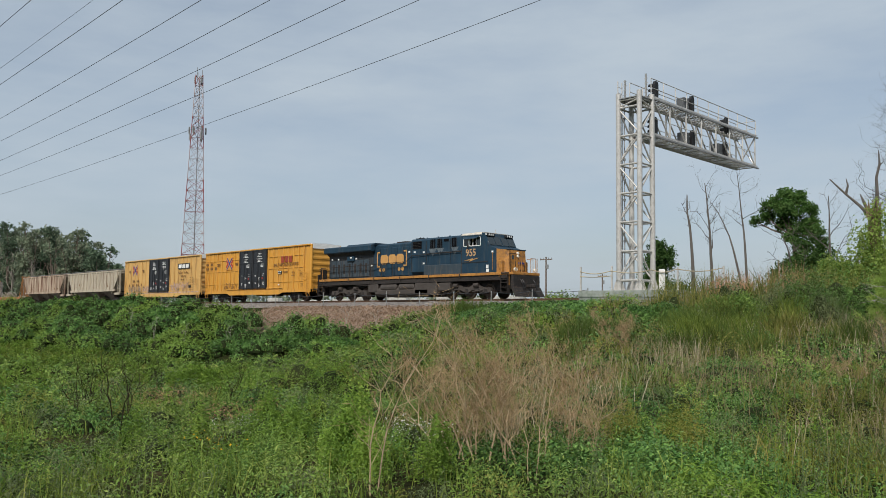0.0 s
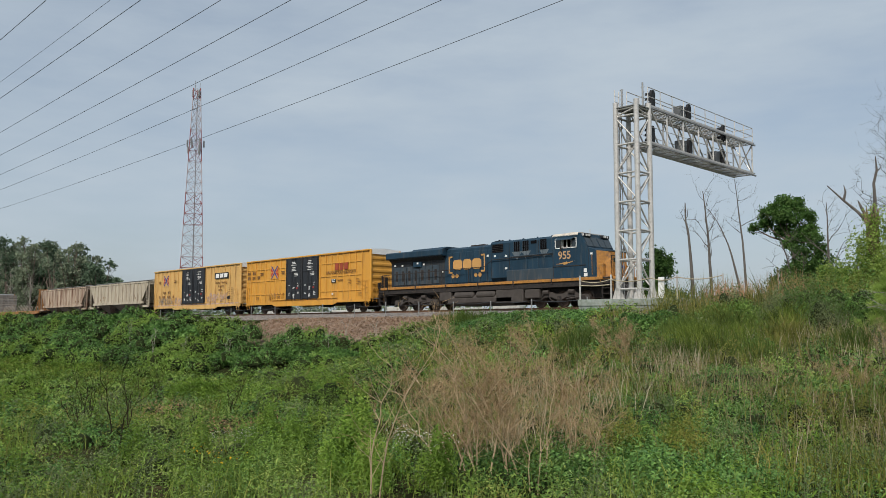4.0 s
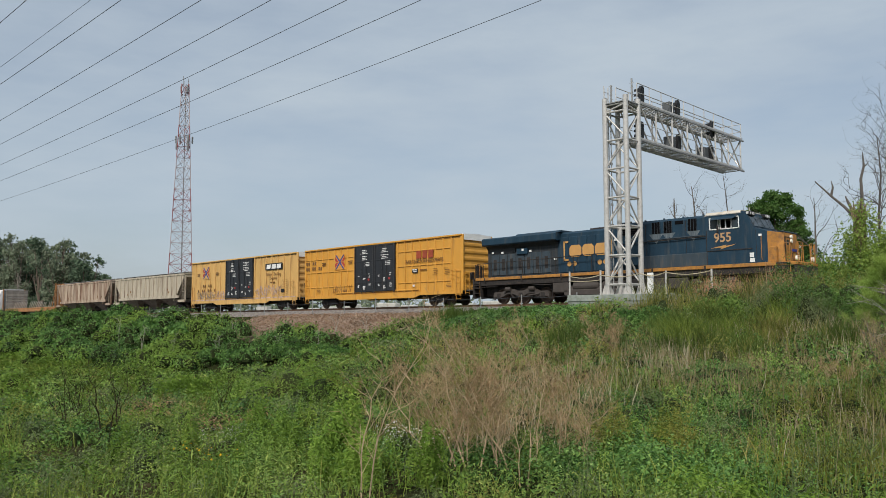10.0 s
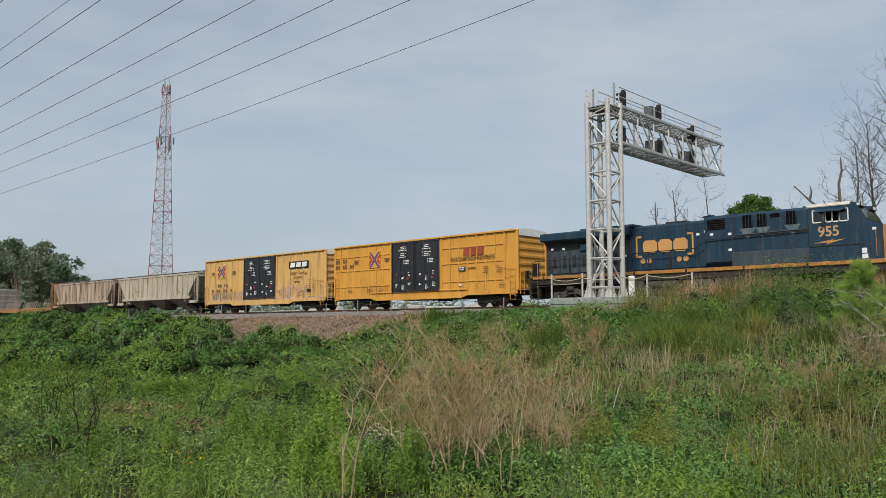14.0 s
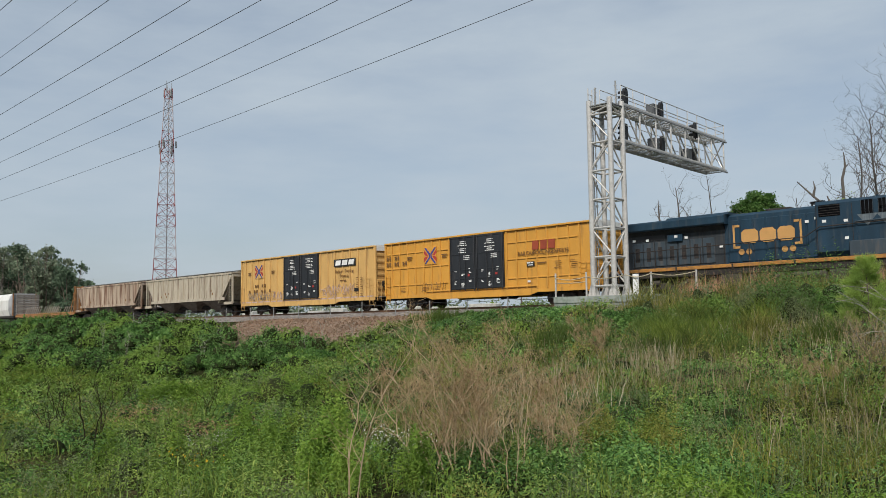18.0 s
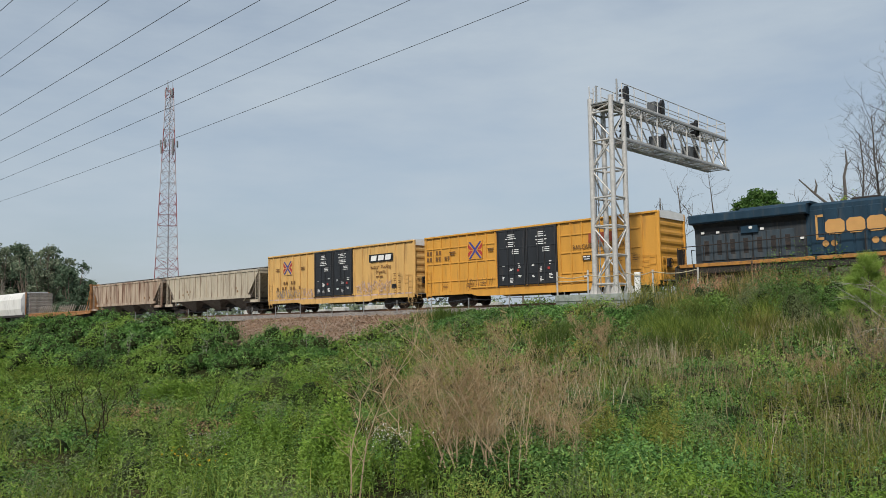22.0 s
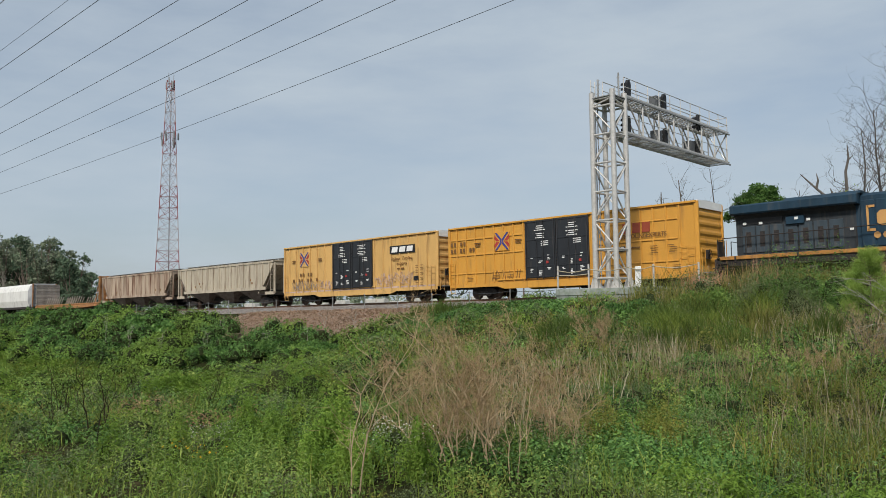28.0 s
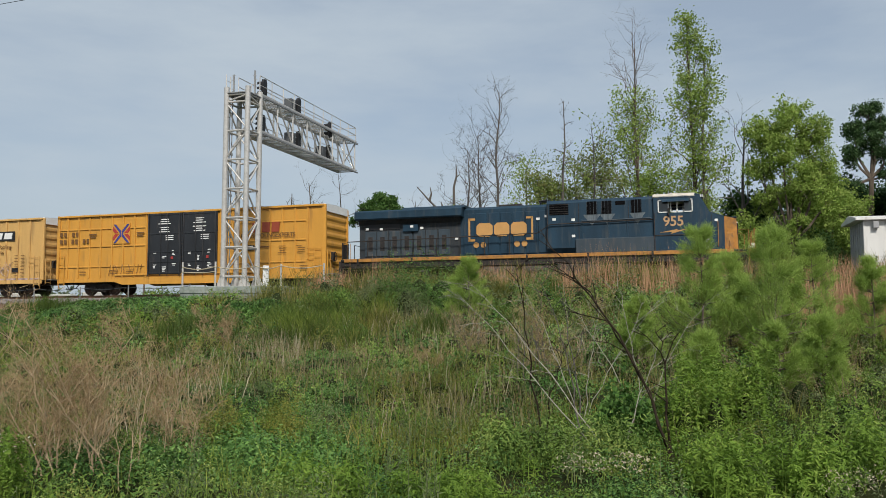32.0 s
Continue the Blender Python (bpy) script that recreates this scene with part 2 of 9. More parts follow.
M_BROWN_MARK = surf("dark_brown_marking", (0.16, 0.075, 0.02), 0.6, var=0.2)
M_MAROON = surf("maroon_marking", (0.28, 0.05, 0.02), 0.6, var=0.2)
M_NUMBER = surf("pale_orange_marking", (0.46, 0.28, 0.14), 0.6, var=0.1)
M_LOGO = surf("loco_logo_yellow", (0.50, 0.27, 0.085), 0.6, var=0.15)
M_GRAF = surf("faded_spray_paint", (0.44, 0.33, 0.30), 0.7, var=0.4, scale=3)
M_GRAF2 = surf("dark_spray_paint", (0.22, 0.19, 0.17), 0.7, var=0.4, scale=3)
M_CONCRETE = surf("pale_concrete", (0.50, 0.50, 0.47), 0.85, var=0.15, scale=1.5, dirt=(0.28, 0.27, 0.24), dirt_amount=0.3)
M_PAD = surf("mossy_grey_concrete", (0.27, 0.30, 0.27), 0.85, var=0.2, scale=1.5, dirt=(0.13, 0.16, 0.12), dirt_amount=0.35)
M_WOODPOLE = surf("weathered_pole_wood", (0.14, 0.11, 0.09), 0.85, var=0.3, streak=True)
M_TIE = surf("creosoted_tie_wood", (0.075, 0.058, 0.048), 0.9, var=0.3, each=0.25)
M_RAIL = surf("rusty_rail_steel", (0.16, 0.09, 0.055), 0.55, metal=0.5, var=0.25)
M_GRAVEL = surf("grey_ballast", (0.20, 0.18, 0.165), 0.95, var=0.55, scale=5, fine=22, bump=0.9)
M_TOWER_RED = surf("faded_red_tower_paint", (0.24, 0.065, 0.065), 0.6, var=0.12)
M_TOWER_WHITE = surf("white_tower_paint", (0.36, 0.31, 0.32), 0.6, var=0.1)
M_ROPE = surf("pale_rope", (0.42, 0.36, 0.25), 0.9, var=0.2)
M_WIRE = surf("dark_wire", (0.045, 0.05, 0.055), 0.6, var=0.1)
M_BARK = surf("brown_bark", (0.13, 0.10, 0.075), 0.9, var=0.35, scale=3, fine=30, bump=0.5, streak=True)
M_BARK_GREY = surf("bleached_dead_wood", (0.105, 0.093, 0.082), 0.9, var=0.3, scale=3, fine=30, bump=0.4, streak=True)
M_SNAG = surf("torn_brown_wood", (0.20, 0.135, 0.085), 0.9, var=0.35, scale=4, fine=30, bump=0.5, streak=True)
M_BARK_PALE = surf("pale_bare_bark", (0.24, 0.22, 0.185), 0.9, var=0.25)
M_TWIG_DARK = surf("dark_twig_bark", (0.034, 0.026, 0.018), 0.95, var=0.3, spec=0.05)
M_STRAW = surf("dry_straw_stem", (0.40, 0.30, 0.185), 0.85, var=0.2)
M_CABWALL = surf("cab_inside_paint", (0.10, 0.11, 0.11), 0.8, var=0.2)

# flat black sheet that stands in for the dark inside of the louvres
M_VOID = surf("black_louvre_sheet", (0.006, 0.006, 0.007), 0.95, var=0.3, spec=0.05)
M_GLASS, _n, _l, _b = nodes_of("tinted_glass")
_b.inputs["Base Color"].default_value = (0.02, 0.03, 0.035, 1)
_b.inputs["Roughness"].default_value = 0.05
_b.inputs["Specular IOR Level"].default_value = 0.7
M_LAMP, _n, _l, _b = nodes_of("headlight_lens")
_b.inputs["Base Color"].default_value = (0.8, 0.78, 0.7, 1)
_b.inputs["Roughness"].default_value = 0.1


# ---- ground ----
def sstep(a, b, x):
    t = np.clip((x - a) / (b - a), 0.0, 1.0)
    return t * t * (3 - 2 * t)


def lumps(x, y):
    """Smooth uneven ground, in metres."""
    return (0.16 * np.sin(x * 0.55 + 1.3 * np.sin(y * 0.31)) * np.cos(y * 0.47 + 0.6) + 0.09 * np.sin(x * 1.35 + 2.0) * np.sin(y * 1.21 + x * 0.4)
            + 0.04 * np.sin(x * 3.1 + y * 2.3) * np.cos(y * 3.7 - x))


def ground_z(x, y):
    x, y = np.asarray(x, float), np.asarray(y, float)
    top = 2.65 + GRADE * np.clip(x, -190, 120) - 0.62
    left = sstep(-4, -42, x)
    floor = -2.7 * left - 0.35 * sstep(2, 16, np.hypot(x, y)) * (1 - left)
    width = 25.5 - 14.5 * sstep(-14, -46, x)
    shoulder = 38.9 - 3.9 * sstep(-37, -27, x)
    t = np.clip((y - (shoulder - width)) / width, 0, 1)
    prof = t * 0.55 + 0.45 * t * t * (3 - 2 * t)
    z = floor + (top - floor) * prof
    z = z + lumps(x, y) * (1 - sstep(shoulder - 3.0, shoulder, y)) * sstep(0.0, 4.0, np.hypot(x, y))
    # level beyond the tracks, then falling gently away
    z = z - 1.6 * sstep(56, 95, y)
    return z


def grid_axis(lo, fine_lo, fine_hi, hi, step):
    a = np.arange(fine_lo, fine_hi + 1e-6, step)
    left = fine_lo - np.geomspace(step, fine_lo - lo, 26)[::-1]
    right = fine_hi + np.geomspace(step, hi - fine_hi, 26)
    return np.concatenate([left, a, right])


def grid_mesh(name, xs, ys, zf):
    X, Y = np.meshgrid(xs, ys, indexing="ij")
    Z = zf(X, Y)
    nx, ny = X.shape
    v = np.stack([X, Y, Z], -1).reshape(-1, 3)
    i = (np.arange(nx - 1)[:, None] * ny + np.arange(ny - 1)[None, :]).reshape(-1)
    fc = np.stack([i, i + ny, i + ny + 1, i + 1], -1)
    return raw_mesh(name, v, fc)


def raw_mesh(name, v, fc):
    """A mesh from arrays: v (n, 3), fc (m, k)."""
    me = bpy.data.meshes.new(name)
    m, k = fc.shape
    me.vertices.add(len(v))
    me.vertices.foreach_set("co", np.asarray(v, np.float32).ravel())
    me.loops.add(m * k)
    me.loops.foreach_set("vertex_index", np.asarray(fc, np.int32).ravel())
    me.polygons.add(m)
    me.polygons.foreach_set("loop_start", np.arange(0, m * k, k, dtype=np.int32))
    me.update(calc_edges=True)
    return me


def ground_material():
    m, n, l, b = nodes_of("weedy_earth")
    g = n.new("ShaderNodeNewGeometry")
    n1, n2 = n.new("ShaderNodeTexNoise"), n.new("ShaderNodeTexNoise")
    n1.inputs["Scale"].default_value, n1.inputs["Detail"].default_value = 0.35, 6
    n2.inputs["Scale"].default_value, n2.inputs["Detail"].default_value = 7.0, 8
    for q in (n1, n2):
        l.new(g.outputs["Position"], q.inputs["Vector"])
    ramp = n.new("ShaderNodeValToRGB")
    # earth tones set near black so the gaps between plants look shaded
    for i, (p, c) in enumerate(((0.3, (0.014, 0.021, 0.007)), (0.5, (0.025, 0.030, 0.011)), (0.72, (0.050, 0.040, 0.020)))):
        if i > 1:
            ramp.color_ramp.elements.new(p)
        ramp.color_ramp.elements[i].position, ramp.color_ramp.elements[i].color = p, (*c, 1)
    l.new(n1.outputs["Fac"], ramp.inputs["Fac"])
    r2 = n.new("ShaderNodeMapRange")
    r2.inputs["From Min"].default_value, r2.inputs["From Max"].default_value = 0.3, 0.7
    r2.inputs["To Min"].default_value, r2.inputs["To Max"].default_value = 0.45, 1.4
    l.new(n2.outputs["Fac"], r2.inputs["Value"])
    vm = n.new("ShaderNodeVectorMath")
    vm.operation = "SCALE"
    l.new(ramp.outputs["Color"], vm.inputs[0])
    l.new(r2.outputs["Result"], vm.inputs["Scale"])
    l.new(vm.outputs["Vector"], b.inputs["Base Color"])
    b.inputs["Roughness"].default_value = 1.0
    b.inputs["Specular IOR Level"].default_value = 0.02
    bp = n.new("ShaderNodeBump")
    bp.inputs["Strength"].default_value, bp.inputs["Distance"].default_value = 0.8, 0.08
    l.new(n2.outputs["Fac"], bp.inputs["Height"])
    l.new(bp.outputs["Normal"], b.inputs["Normal"])
    return m


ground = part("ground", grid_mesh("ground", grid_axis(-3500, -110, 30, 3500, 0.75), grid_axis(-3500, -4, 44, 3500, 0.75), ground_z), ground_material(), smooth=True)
tagged(ground, "overgrown green and tan embankment and valley floor", "ground", kind="structure")

# ---- track bed ----
TX0, TX1 = -230.0, 90.0


def bed_mesh():
    """Ballast under two tracks, with shoulders that spill down the bank."""
    xs = np.arange(TX0, TX1 + 0.1, 0.5)
    prof = [(37.9, -1.25), (38.6, -0.85), (39.6, -0.45), (40.4, -0.22), (41.2, -0.18), (44.0, -0.18), (44.8, -0.3), (46.0, -0.18), (49.0, -0.18), (50.6, -0.7), (51.6, -1.1)]
    rng = np.random.default_rng(3)
    v = []
    for x in xs:
        for i, (y, z) in enumerate(prof):
            loose = 0.10 if i in (1, 2, 3) else 0.03
            v.append((x, y + rng.normal(0, loose), rail_z(x) + z + rng.normal(0, loose * 0.4)))
    k = len(prof)
    i = (np.arange(len(xs) - 1)[:, None] * k + np.arange(k - 1)[None, :]).reshape(-1)
    return raw_mesh("ballast", np.array(v), np.stack([i, i + k, i + k + 1, i + 1], -1))


track = thing("railway_track", "grey ballast bed with rusty rails on dark wooden ties", "railway track", kind="structure")
part("ballast", bed_mesh(), M_GRAVEL, track)


def stones(count, name, y0, y1, z0, z1, material, seed, s0, s1):
    """Loose ballast stones lying on the bed: squashed octahedra."""
    rng = np.random.default_rng(seed)
    x = rng.uniform(-100, -8, count)
    u = rng.uniform(0, 1, count)
    y = y0 + (y1 - y0) * u
    z = 2.65 + GRADE * x + z0 + (z1 - z0) * u + 0.02
    r = rng.uniform(s0, s1, count)
    base = np.array([(1, 0, 0), (-1, 0, 0), (0, 1, 0), (0, -1, 0), (0, 0, 0.7), (0, 0, -0.7)])
    a = rng.uniform(0, 6.28, count)
    ca, sa = np.cos(a), np.sin(a)
    b = base[None] * rng.uniform(0.6, 1.2, (count, 6, 1))
    vx = (b[..., 0] * ca[:, None] - b[..., 1] * sa[:, None]) * r[:, None] + x[:, None]
    vy = (b[..., 0] * sa[:, None] + b[..., 1] * ca[:, None]) * r[:, None] + y[:, None]
    vz = b[..., 2] * r[:, None] + z[:, None]
    v = np.stack([vx, vy, vz], -1).reshape(-1, 3)
    f = np.array([(0, 2, 4), (2, 1, 4), (1, 3, 4), (3, 0, 4), (2, 0, 5), (1, 2, 5), (3, 1, 5), (0, 3, 5)])
    fc = (np.arange(count)[:, None, None] * 6 + f[None]).reshape(-1, 3)
    return raw_mesh(name, v, fc)


M_STONE = leaf("ballast_stone", [(0.10, 0.088, 0.08), (0.19, 0.165, 0.15), (0.28, 0.255, 0.235), (0.19, 0.14, 0.115)], 0.9, 0.0, 0.15)
tagged(part("ballast_stone", stones(9000, "ballast_stone", 38.6, 41.4, -0.85, -0.20, M_STONE, 5, 0.04, 0.09), M_STONE, track), kind="stuff")
RAIL_PROF = [(-0.07, -0.17), (0.07, -0.17), (0.07, -0.155), (0.012, -0.13), (0.012, -0.045), (0.036, -0.035), (0.036, 0.0), (-0.036, 0.0), (-0.036, -0.035), (-0.012, -0.045), (-0.012, -0.13), (-0.07, -0.155)]
for yy in (YC - 0.75, YC + 0.75, YC + 4.55 - 0.75, YC + 4.55 + 0.75):
    rg = Geo()
    rg.add([(x, yy + p, rail_z(x) + q - 0.004) for x in (TX0, TX1) for p, q in RAIL_PROF],
           [tuple(range(12)), tuple(range(23, 11, -1))] + [(i, i + 12, (i + 1) % 12 + 12, (i + 1) % 12) for i in range(12)])
    part("rail", rg, M_RAIL, track)

# wooden ties under the near track, half sunk in the ballast
tie_rng = random.Random(12)
TIES = [Geo().box(-0.115, 0.115, -1.28, 1.28, -0.16, 0.02, 0.015).mesh("tie") for _ in range(1)][0]
for k in range(190):
    x = -112 + 0.53 * k
    tie = part("tie", TIES, M_TIE, track)
    tie.matrix_basis = pose(x + tie_rng.uniform(-0.03, 0.03), YC + tie_rng.uniform(-0.06, 0.06), rail_z(x) - 0.185, 0, 0, tie_rng.uniform(-1.2, 1.2))

# ---- train ----
TRAVEL = [(i, s) for i, s in enumerate((
    -57.28, -55.22, -53.15, -51.08, -49.05, -47.06, -45.11, -43.23, -41.40, -39.62, -37.89, -36.21, -34.58, -32.99, -31.46, -29.99, -28.58,
    -27.20, -25.88, -24.66, -23.56, -22.60, -21.74, -21.03, -20.50, -20.07, -19.74, -19.54, -19.46, -19.46, -19.46, -19.46, -19.46))]
TRAIN, AXLES = [], []


def travel(t):
    i = min(int(t), 31)
    a, b = TRAVEL[i][1], TRAVEL[i + 1][1]
    return a + (b - a) * (t - i)


def wheel_profile(r, half):
    """A wheelset: two turned wheels with flanges and an axle, round the y axis."""
    g = Geo()
    for side in (-1, 1):
        y0 = side * half
        prof = [(0.10, -0.09), (0.30, -0.05), (r * 0.80, -0.05), (r * 0.84, -0.07), (r + 0.03, -0.07), (r + 0.03, -0.04), (r, -0.03), (r - 0.01, 0.07), (r * 0.84, 0.07), (r * 0.78, 0.03), (0.30, 0.01), (0.14, 0.09)]
        n, k = 20, len(prof)
        vs = [(math.cos(2 * math.pi * j / n) * rr, y0 + side * yy, math.sin(2 * math.pi * j / n) * rr) for j in range(n) for rr, yy in prof]
        fs = [(j * k + i, j * k + i + 1, ((j + 1) % n) * k + i + 1, ((j + 1) % n) * k + i) for j in range(n) for i in range(k - 1)]
        g.add(vs, fs + [tuple(j * k for j in range(n)), tuple(j * k + k - 1 for j in range(n))])
        # bearing cap bolts turn with the wheel
        g.tube([(0, y0 + side * 0.09, 0), (0, y0 + side * 0.24, 0)], 0.11, 10)
        for j in range(3):
            a = 2.09 * j
            g.tube([(0.06 * math.cos(a), y0 + side * 0.24, 0.06 * math.sin(a)), (0.06 * math.cos(a), y0 + side * 0.27, 0.06 * math.sin(a))], 0.018, 6)
    g.tube([(0, -half, 0), (0, half, 0)], 0.085, 10)
    return g.mesh("wheelset")


WHEEL_CAR, WHEEL_LOCO = wheel_profile(0.46, 0.75), wheel_profile(0.53, 0.75)


def freight_truck(car, x):
    """Two-axle truck: cast side frames with spring nests, bolster and two wheelsets."""
    tk = thing("truck", "", "")
    tk.parent, tk.location = car, (x, 0, 0)
    for s in (-1, 1):
        y = s * 1.0
        top = [(-1.08, 0.50), (-0.95, 0.62), (-0.55, 0.74), (0.55, 0.74), (0.95, 0.62), (1.08, 0.50), (1.05, 0.40), (0.72, 0.40), (0.50, 0.22), (-0.50, 0.22), (-0.72, 0.40), (-1.05, 0.40)]
        g = Geo().prism(top, y - 0.08, y + 0.08, "y")
        for q in (-0.89, 0.89):
            g.box(q - 0.16, q + 0.16, y - 0.11, y + 0.11, 0.34, 0.60, 0.03)
        part("side_frame", g, M_STEEL_DARK, tk)
        sp = Geo()
        for q in (-0.22, 0.0, 0.22):
            for i in range(5):
                sp.tube([(q, y + s * 0.06, 0.26 + i * 0.06), (q, y + s * 0.06, 0.285 + i * 0.06)], 0.10, 8)
        part("spring_nest", sp, M_TANK, tk)
    part("bolster", Geo().box(-0.22, 0.22, -1.05, 1.05, 0.55, 0.82, 0.04), M_STEEL_DARK, tk)
    for q in (-0.89, 0.89):
        w = part("wheelset", WHEEL_CAR, M_WHEEL, tk)
        w.location = (q, 0, 0.46)
        AXLES.append((w, 0.46))
    return tk


def coupler(car, x, s):
    g = Geo().box(min(x, x + s * 0.55), max(x, x + s * 0.55), -0.10, 0.10, 0.76, 0.96, 0.03)
    g.box(min(x + s * 0.45, x + s * 0.72), max(x + s * 0.45, x + s * 0.72), -0.19, 0.15, 0.72, 1.0, 0.05)
    part("coupler", g, M_STEEL_DARK, car)
    h = [(x, 0.45, 0.85), (x + s * 0.25, 0.42, 0.55), (x + s * 0.55, 0.25, 0.42), (x + s * 0.8, 0.1, 0.5)]
    part("air_hose", Geo().tube(h, 0.03, 6), M_BLACK, car)


def ladder(car, x, y, z0, z1, w, mat, name="ladder", rungs=0, axis="x"):
    """Two rails and rungs standing off a wall."""
    g = Geo()
    n = rungs or int((z1 - z0) / 0.33)
    for k in (0, w):
        p = (x + k, y) if axis == "x" else (x, y + k)
        g.tube([(p[0], p[1], z0), (p[0], p[1], z1)], 0.022, 5)
    for i in range(n):
        z = z0 + 0.12 + i * (z1 - z0 - 0.2) / max(1, n - 1)
        a = (x, y, z)
        b = (x + w, y, z) if axis == "x" else (x, y + w, z)
        g.tube([a, b], 0.016, 5)
    return part(name, g, mat, car)


def bars(rows, y, mat, car, name="stencilled_lettering"):
    """Unreadable lettering: rows of short bars (x, z, width, height)."""
    g = Geo()
    for x, z, w, h in rows:
        g.box(x, x + w, y - 0.006, y + 0.004, z, z + h)
    return tagged(part(name, g, mat, car), kind="stuff")


def boxcar(start, grid, paint, label):
    """Sixty-foot high-cube box car; its front body end is at x = 0 and it runs back to -18.5."""
    L, W, Z0, Z1 = 18.5, 1.57, 1.02, 5.0
    car = thing("boxcar", label, "box car", "freight cars")
    d0, d1 = -11.75, -6.9
    for s, nm in ((-1, "side_wall"), (1, "side_wall")):
        y = s * W
        part(nm, Geo().box(-L, 0, min(y, y - s * 0.06), max(y, y - s * 0.06), Z0, Z1), paint, car)
    # outside posts
    xs = [-L + 0.05] + list(np.linspace(-L + 0.72, d0 - 0.18, 8 if grid else 7)) + list(np.linspace(d1 + 0.18, -1.02, 8 if grid else 7)) + [-0.05]
    for x in xs:
        edge = x in (xs[0], xs[-1])
        w = 0.075 if edge else 0.055
        part("side_post", Geo().box(x - w, x + w, -W - 0.068, -W + 0.003, Z0 + 0.02, Z1 - 0.08, 0.02), paint, car)
        part("side_post", Geo().box(x - w, x + w, W - 0.003, W + 0.068, Z0 + 0.02, Z1 - 0.08, 0.02), paint, car)
    if grid:
        for z in (4.12, 3.02, 1.76):
            for a, b in ((-L + 0.12, d0 - 0.2), (d1 + 0.2, -1.15)):
                part("side_rib", Geo().box(a, b, -W - 0.058, -W + 0.002, z - 0.04, z + 0.04, 0.015), paint, car)
    # sills: straight at the ends, deep in the middle
    sill = [(-L, 1.05), (-L, 0.80), (-14.2, 0.80), (-13.6, 0.62), (-4.9, 0.62), (-4.3, 0.80), (0, 0.80), (0, 1.05)]
    for s in (-1, 1):
        part("side_sill", Geo().prism(sill, s * W - 0.035, s * W + 0.035, "y"), paint, car)
    part("underframe", Geo().box(-L + 0.1, -0.1, -0.35, 0.35, 0.72, 1.06).box(-L, 0, -W + 0.04, W - 0.04, 1.0, 1.06), M_STEEL_DARK, car)
    for x in (-12.4, -9.4, -6.2):
        part("cross_bearer", Geo().box(x - 0.08, x + 0.08, -W + 0.05, W - 0.05, 0.70, 1.0), M_STEEL_DARK, car)
    part("brake_reservoir", Geo().tube([(-8.9, 0.5, 0.74), (-7.6, 0.5, 0.74)], 0.24, 12), M_STEEL_DARK, car)
    part("top_chord", Geo().box(-L - 0.02, 0.02, -W - 0.13, -W + 0.02, Z1 - 0.10, Z1 + 0.02, 0.015), paint, car)
    part("top_chord", Geo().box(-L - 0.02, 0.02, W - 0.02, W + 0.075, Z1 - 0.10, Z1 + 0.02, 0.015), paint, car)
    # ends with pressed horizontal ribs
    for x, s in ((0.0, 1), (-L, -1)):
        prof, n = [], 7
        zs = np.linspace(Z0, 4.62, n * 4 + 1)
        for i, z in enumerate(zs):
            prof.append((x + s * (0.055 if i % 4 in (1, 2) else 0.01), z))
        prof += [(x + s * 0.01, Z1), (x - s * 0.05, Z1), (x - s * 0.05, Z0)]
        part("end_wall", Geo().prism(prof, -W, W, "y"), paint, car)
        g = Geo().box(min(x, x + s * 0.10), max(x, x + s * 0.10), -W - 0.02, W + 0.02, 4.62, Z1 + 0.05)
        part("end_cap", g, M_WHITE if s > 0 else paint, car, "white-painted end fascia" if s > 0 else "")
        part("corner_post", Geo().box(min(x, x + s * 0.11), max(x, x + s * 0.11), -W - 0.04, -W + 0.10, Z0, Z1, 0.015), paint, car)
        part("corner_post", Geo().box(min(x, x + s * 0.11), max(x, x + s * 0.11), W - 0.10, W + 0.04, Z0, Z1, 0.015), paint, car)
    # roof with cross seams
    part("roof", Geo().prism([(-W, Z1), (-W, Z1 + 0.04), (0, Z1 + 0.14), (W, Z1 + 0.04), (W, Z1)], -L, 0.0, "x"), M_ROOF, car)
    for x in np.linspace(-L + 0.6, -0.6, 16):
        part("roof_seam", Geo().prism([(-W - 0.03, Z1 + 0.02), (-W - 0.03, Z1 + 0.075), (0, Z1 + 0.175), (W + 0.03, Z1 + 0.075), (W + 0.03, Z1 + 0.02)], x - 0.04, x + 0.04, "x"), M_ROOF, car)
    # plug doors
    mid = (d0 + d1) / 2
    for s in (-1, 1):
        for a, b in ((d0, mid - 0.02), (mid + 0.02, d1)):
            y = s * (W + 0.045)
            door = part("door", Geo().box(a, b, min(y, y + s * 0.09), max(y, y + s * 0.09), 1.20, 4.90, 0.02), M_DOOR, car, "black plug door with white stencils")
            yf = s * (W + 0.12)
            for z in (1.28, 1.95, 2.55, 3.66, 4.82):
                part("door_rib", Geo().box(a + 0.05, b - 0.05, min(yf, yf + s * 0.04), max(yf, yf + s * 0.04), z - 0.045, z + 0.045, 0.012), M_DOOR, door)
            for x in (a + 0.10, b - 0.10, (a + b) / 2 - 0.25, (a + b) / 2 + 0.25):
                r = 0.022 if abs(x - (a + b) / 2) < 0.5 else 0.035
                part("lock_bar", Geo().tube([(x, yf + s * 0.05, 1.10), (x, yf + s * 0.05, 4.88)], r, 6), M_DOOR, door)
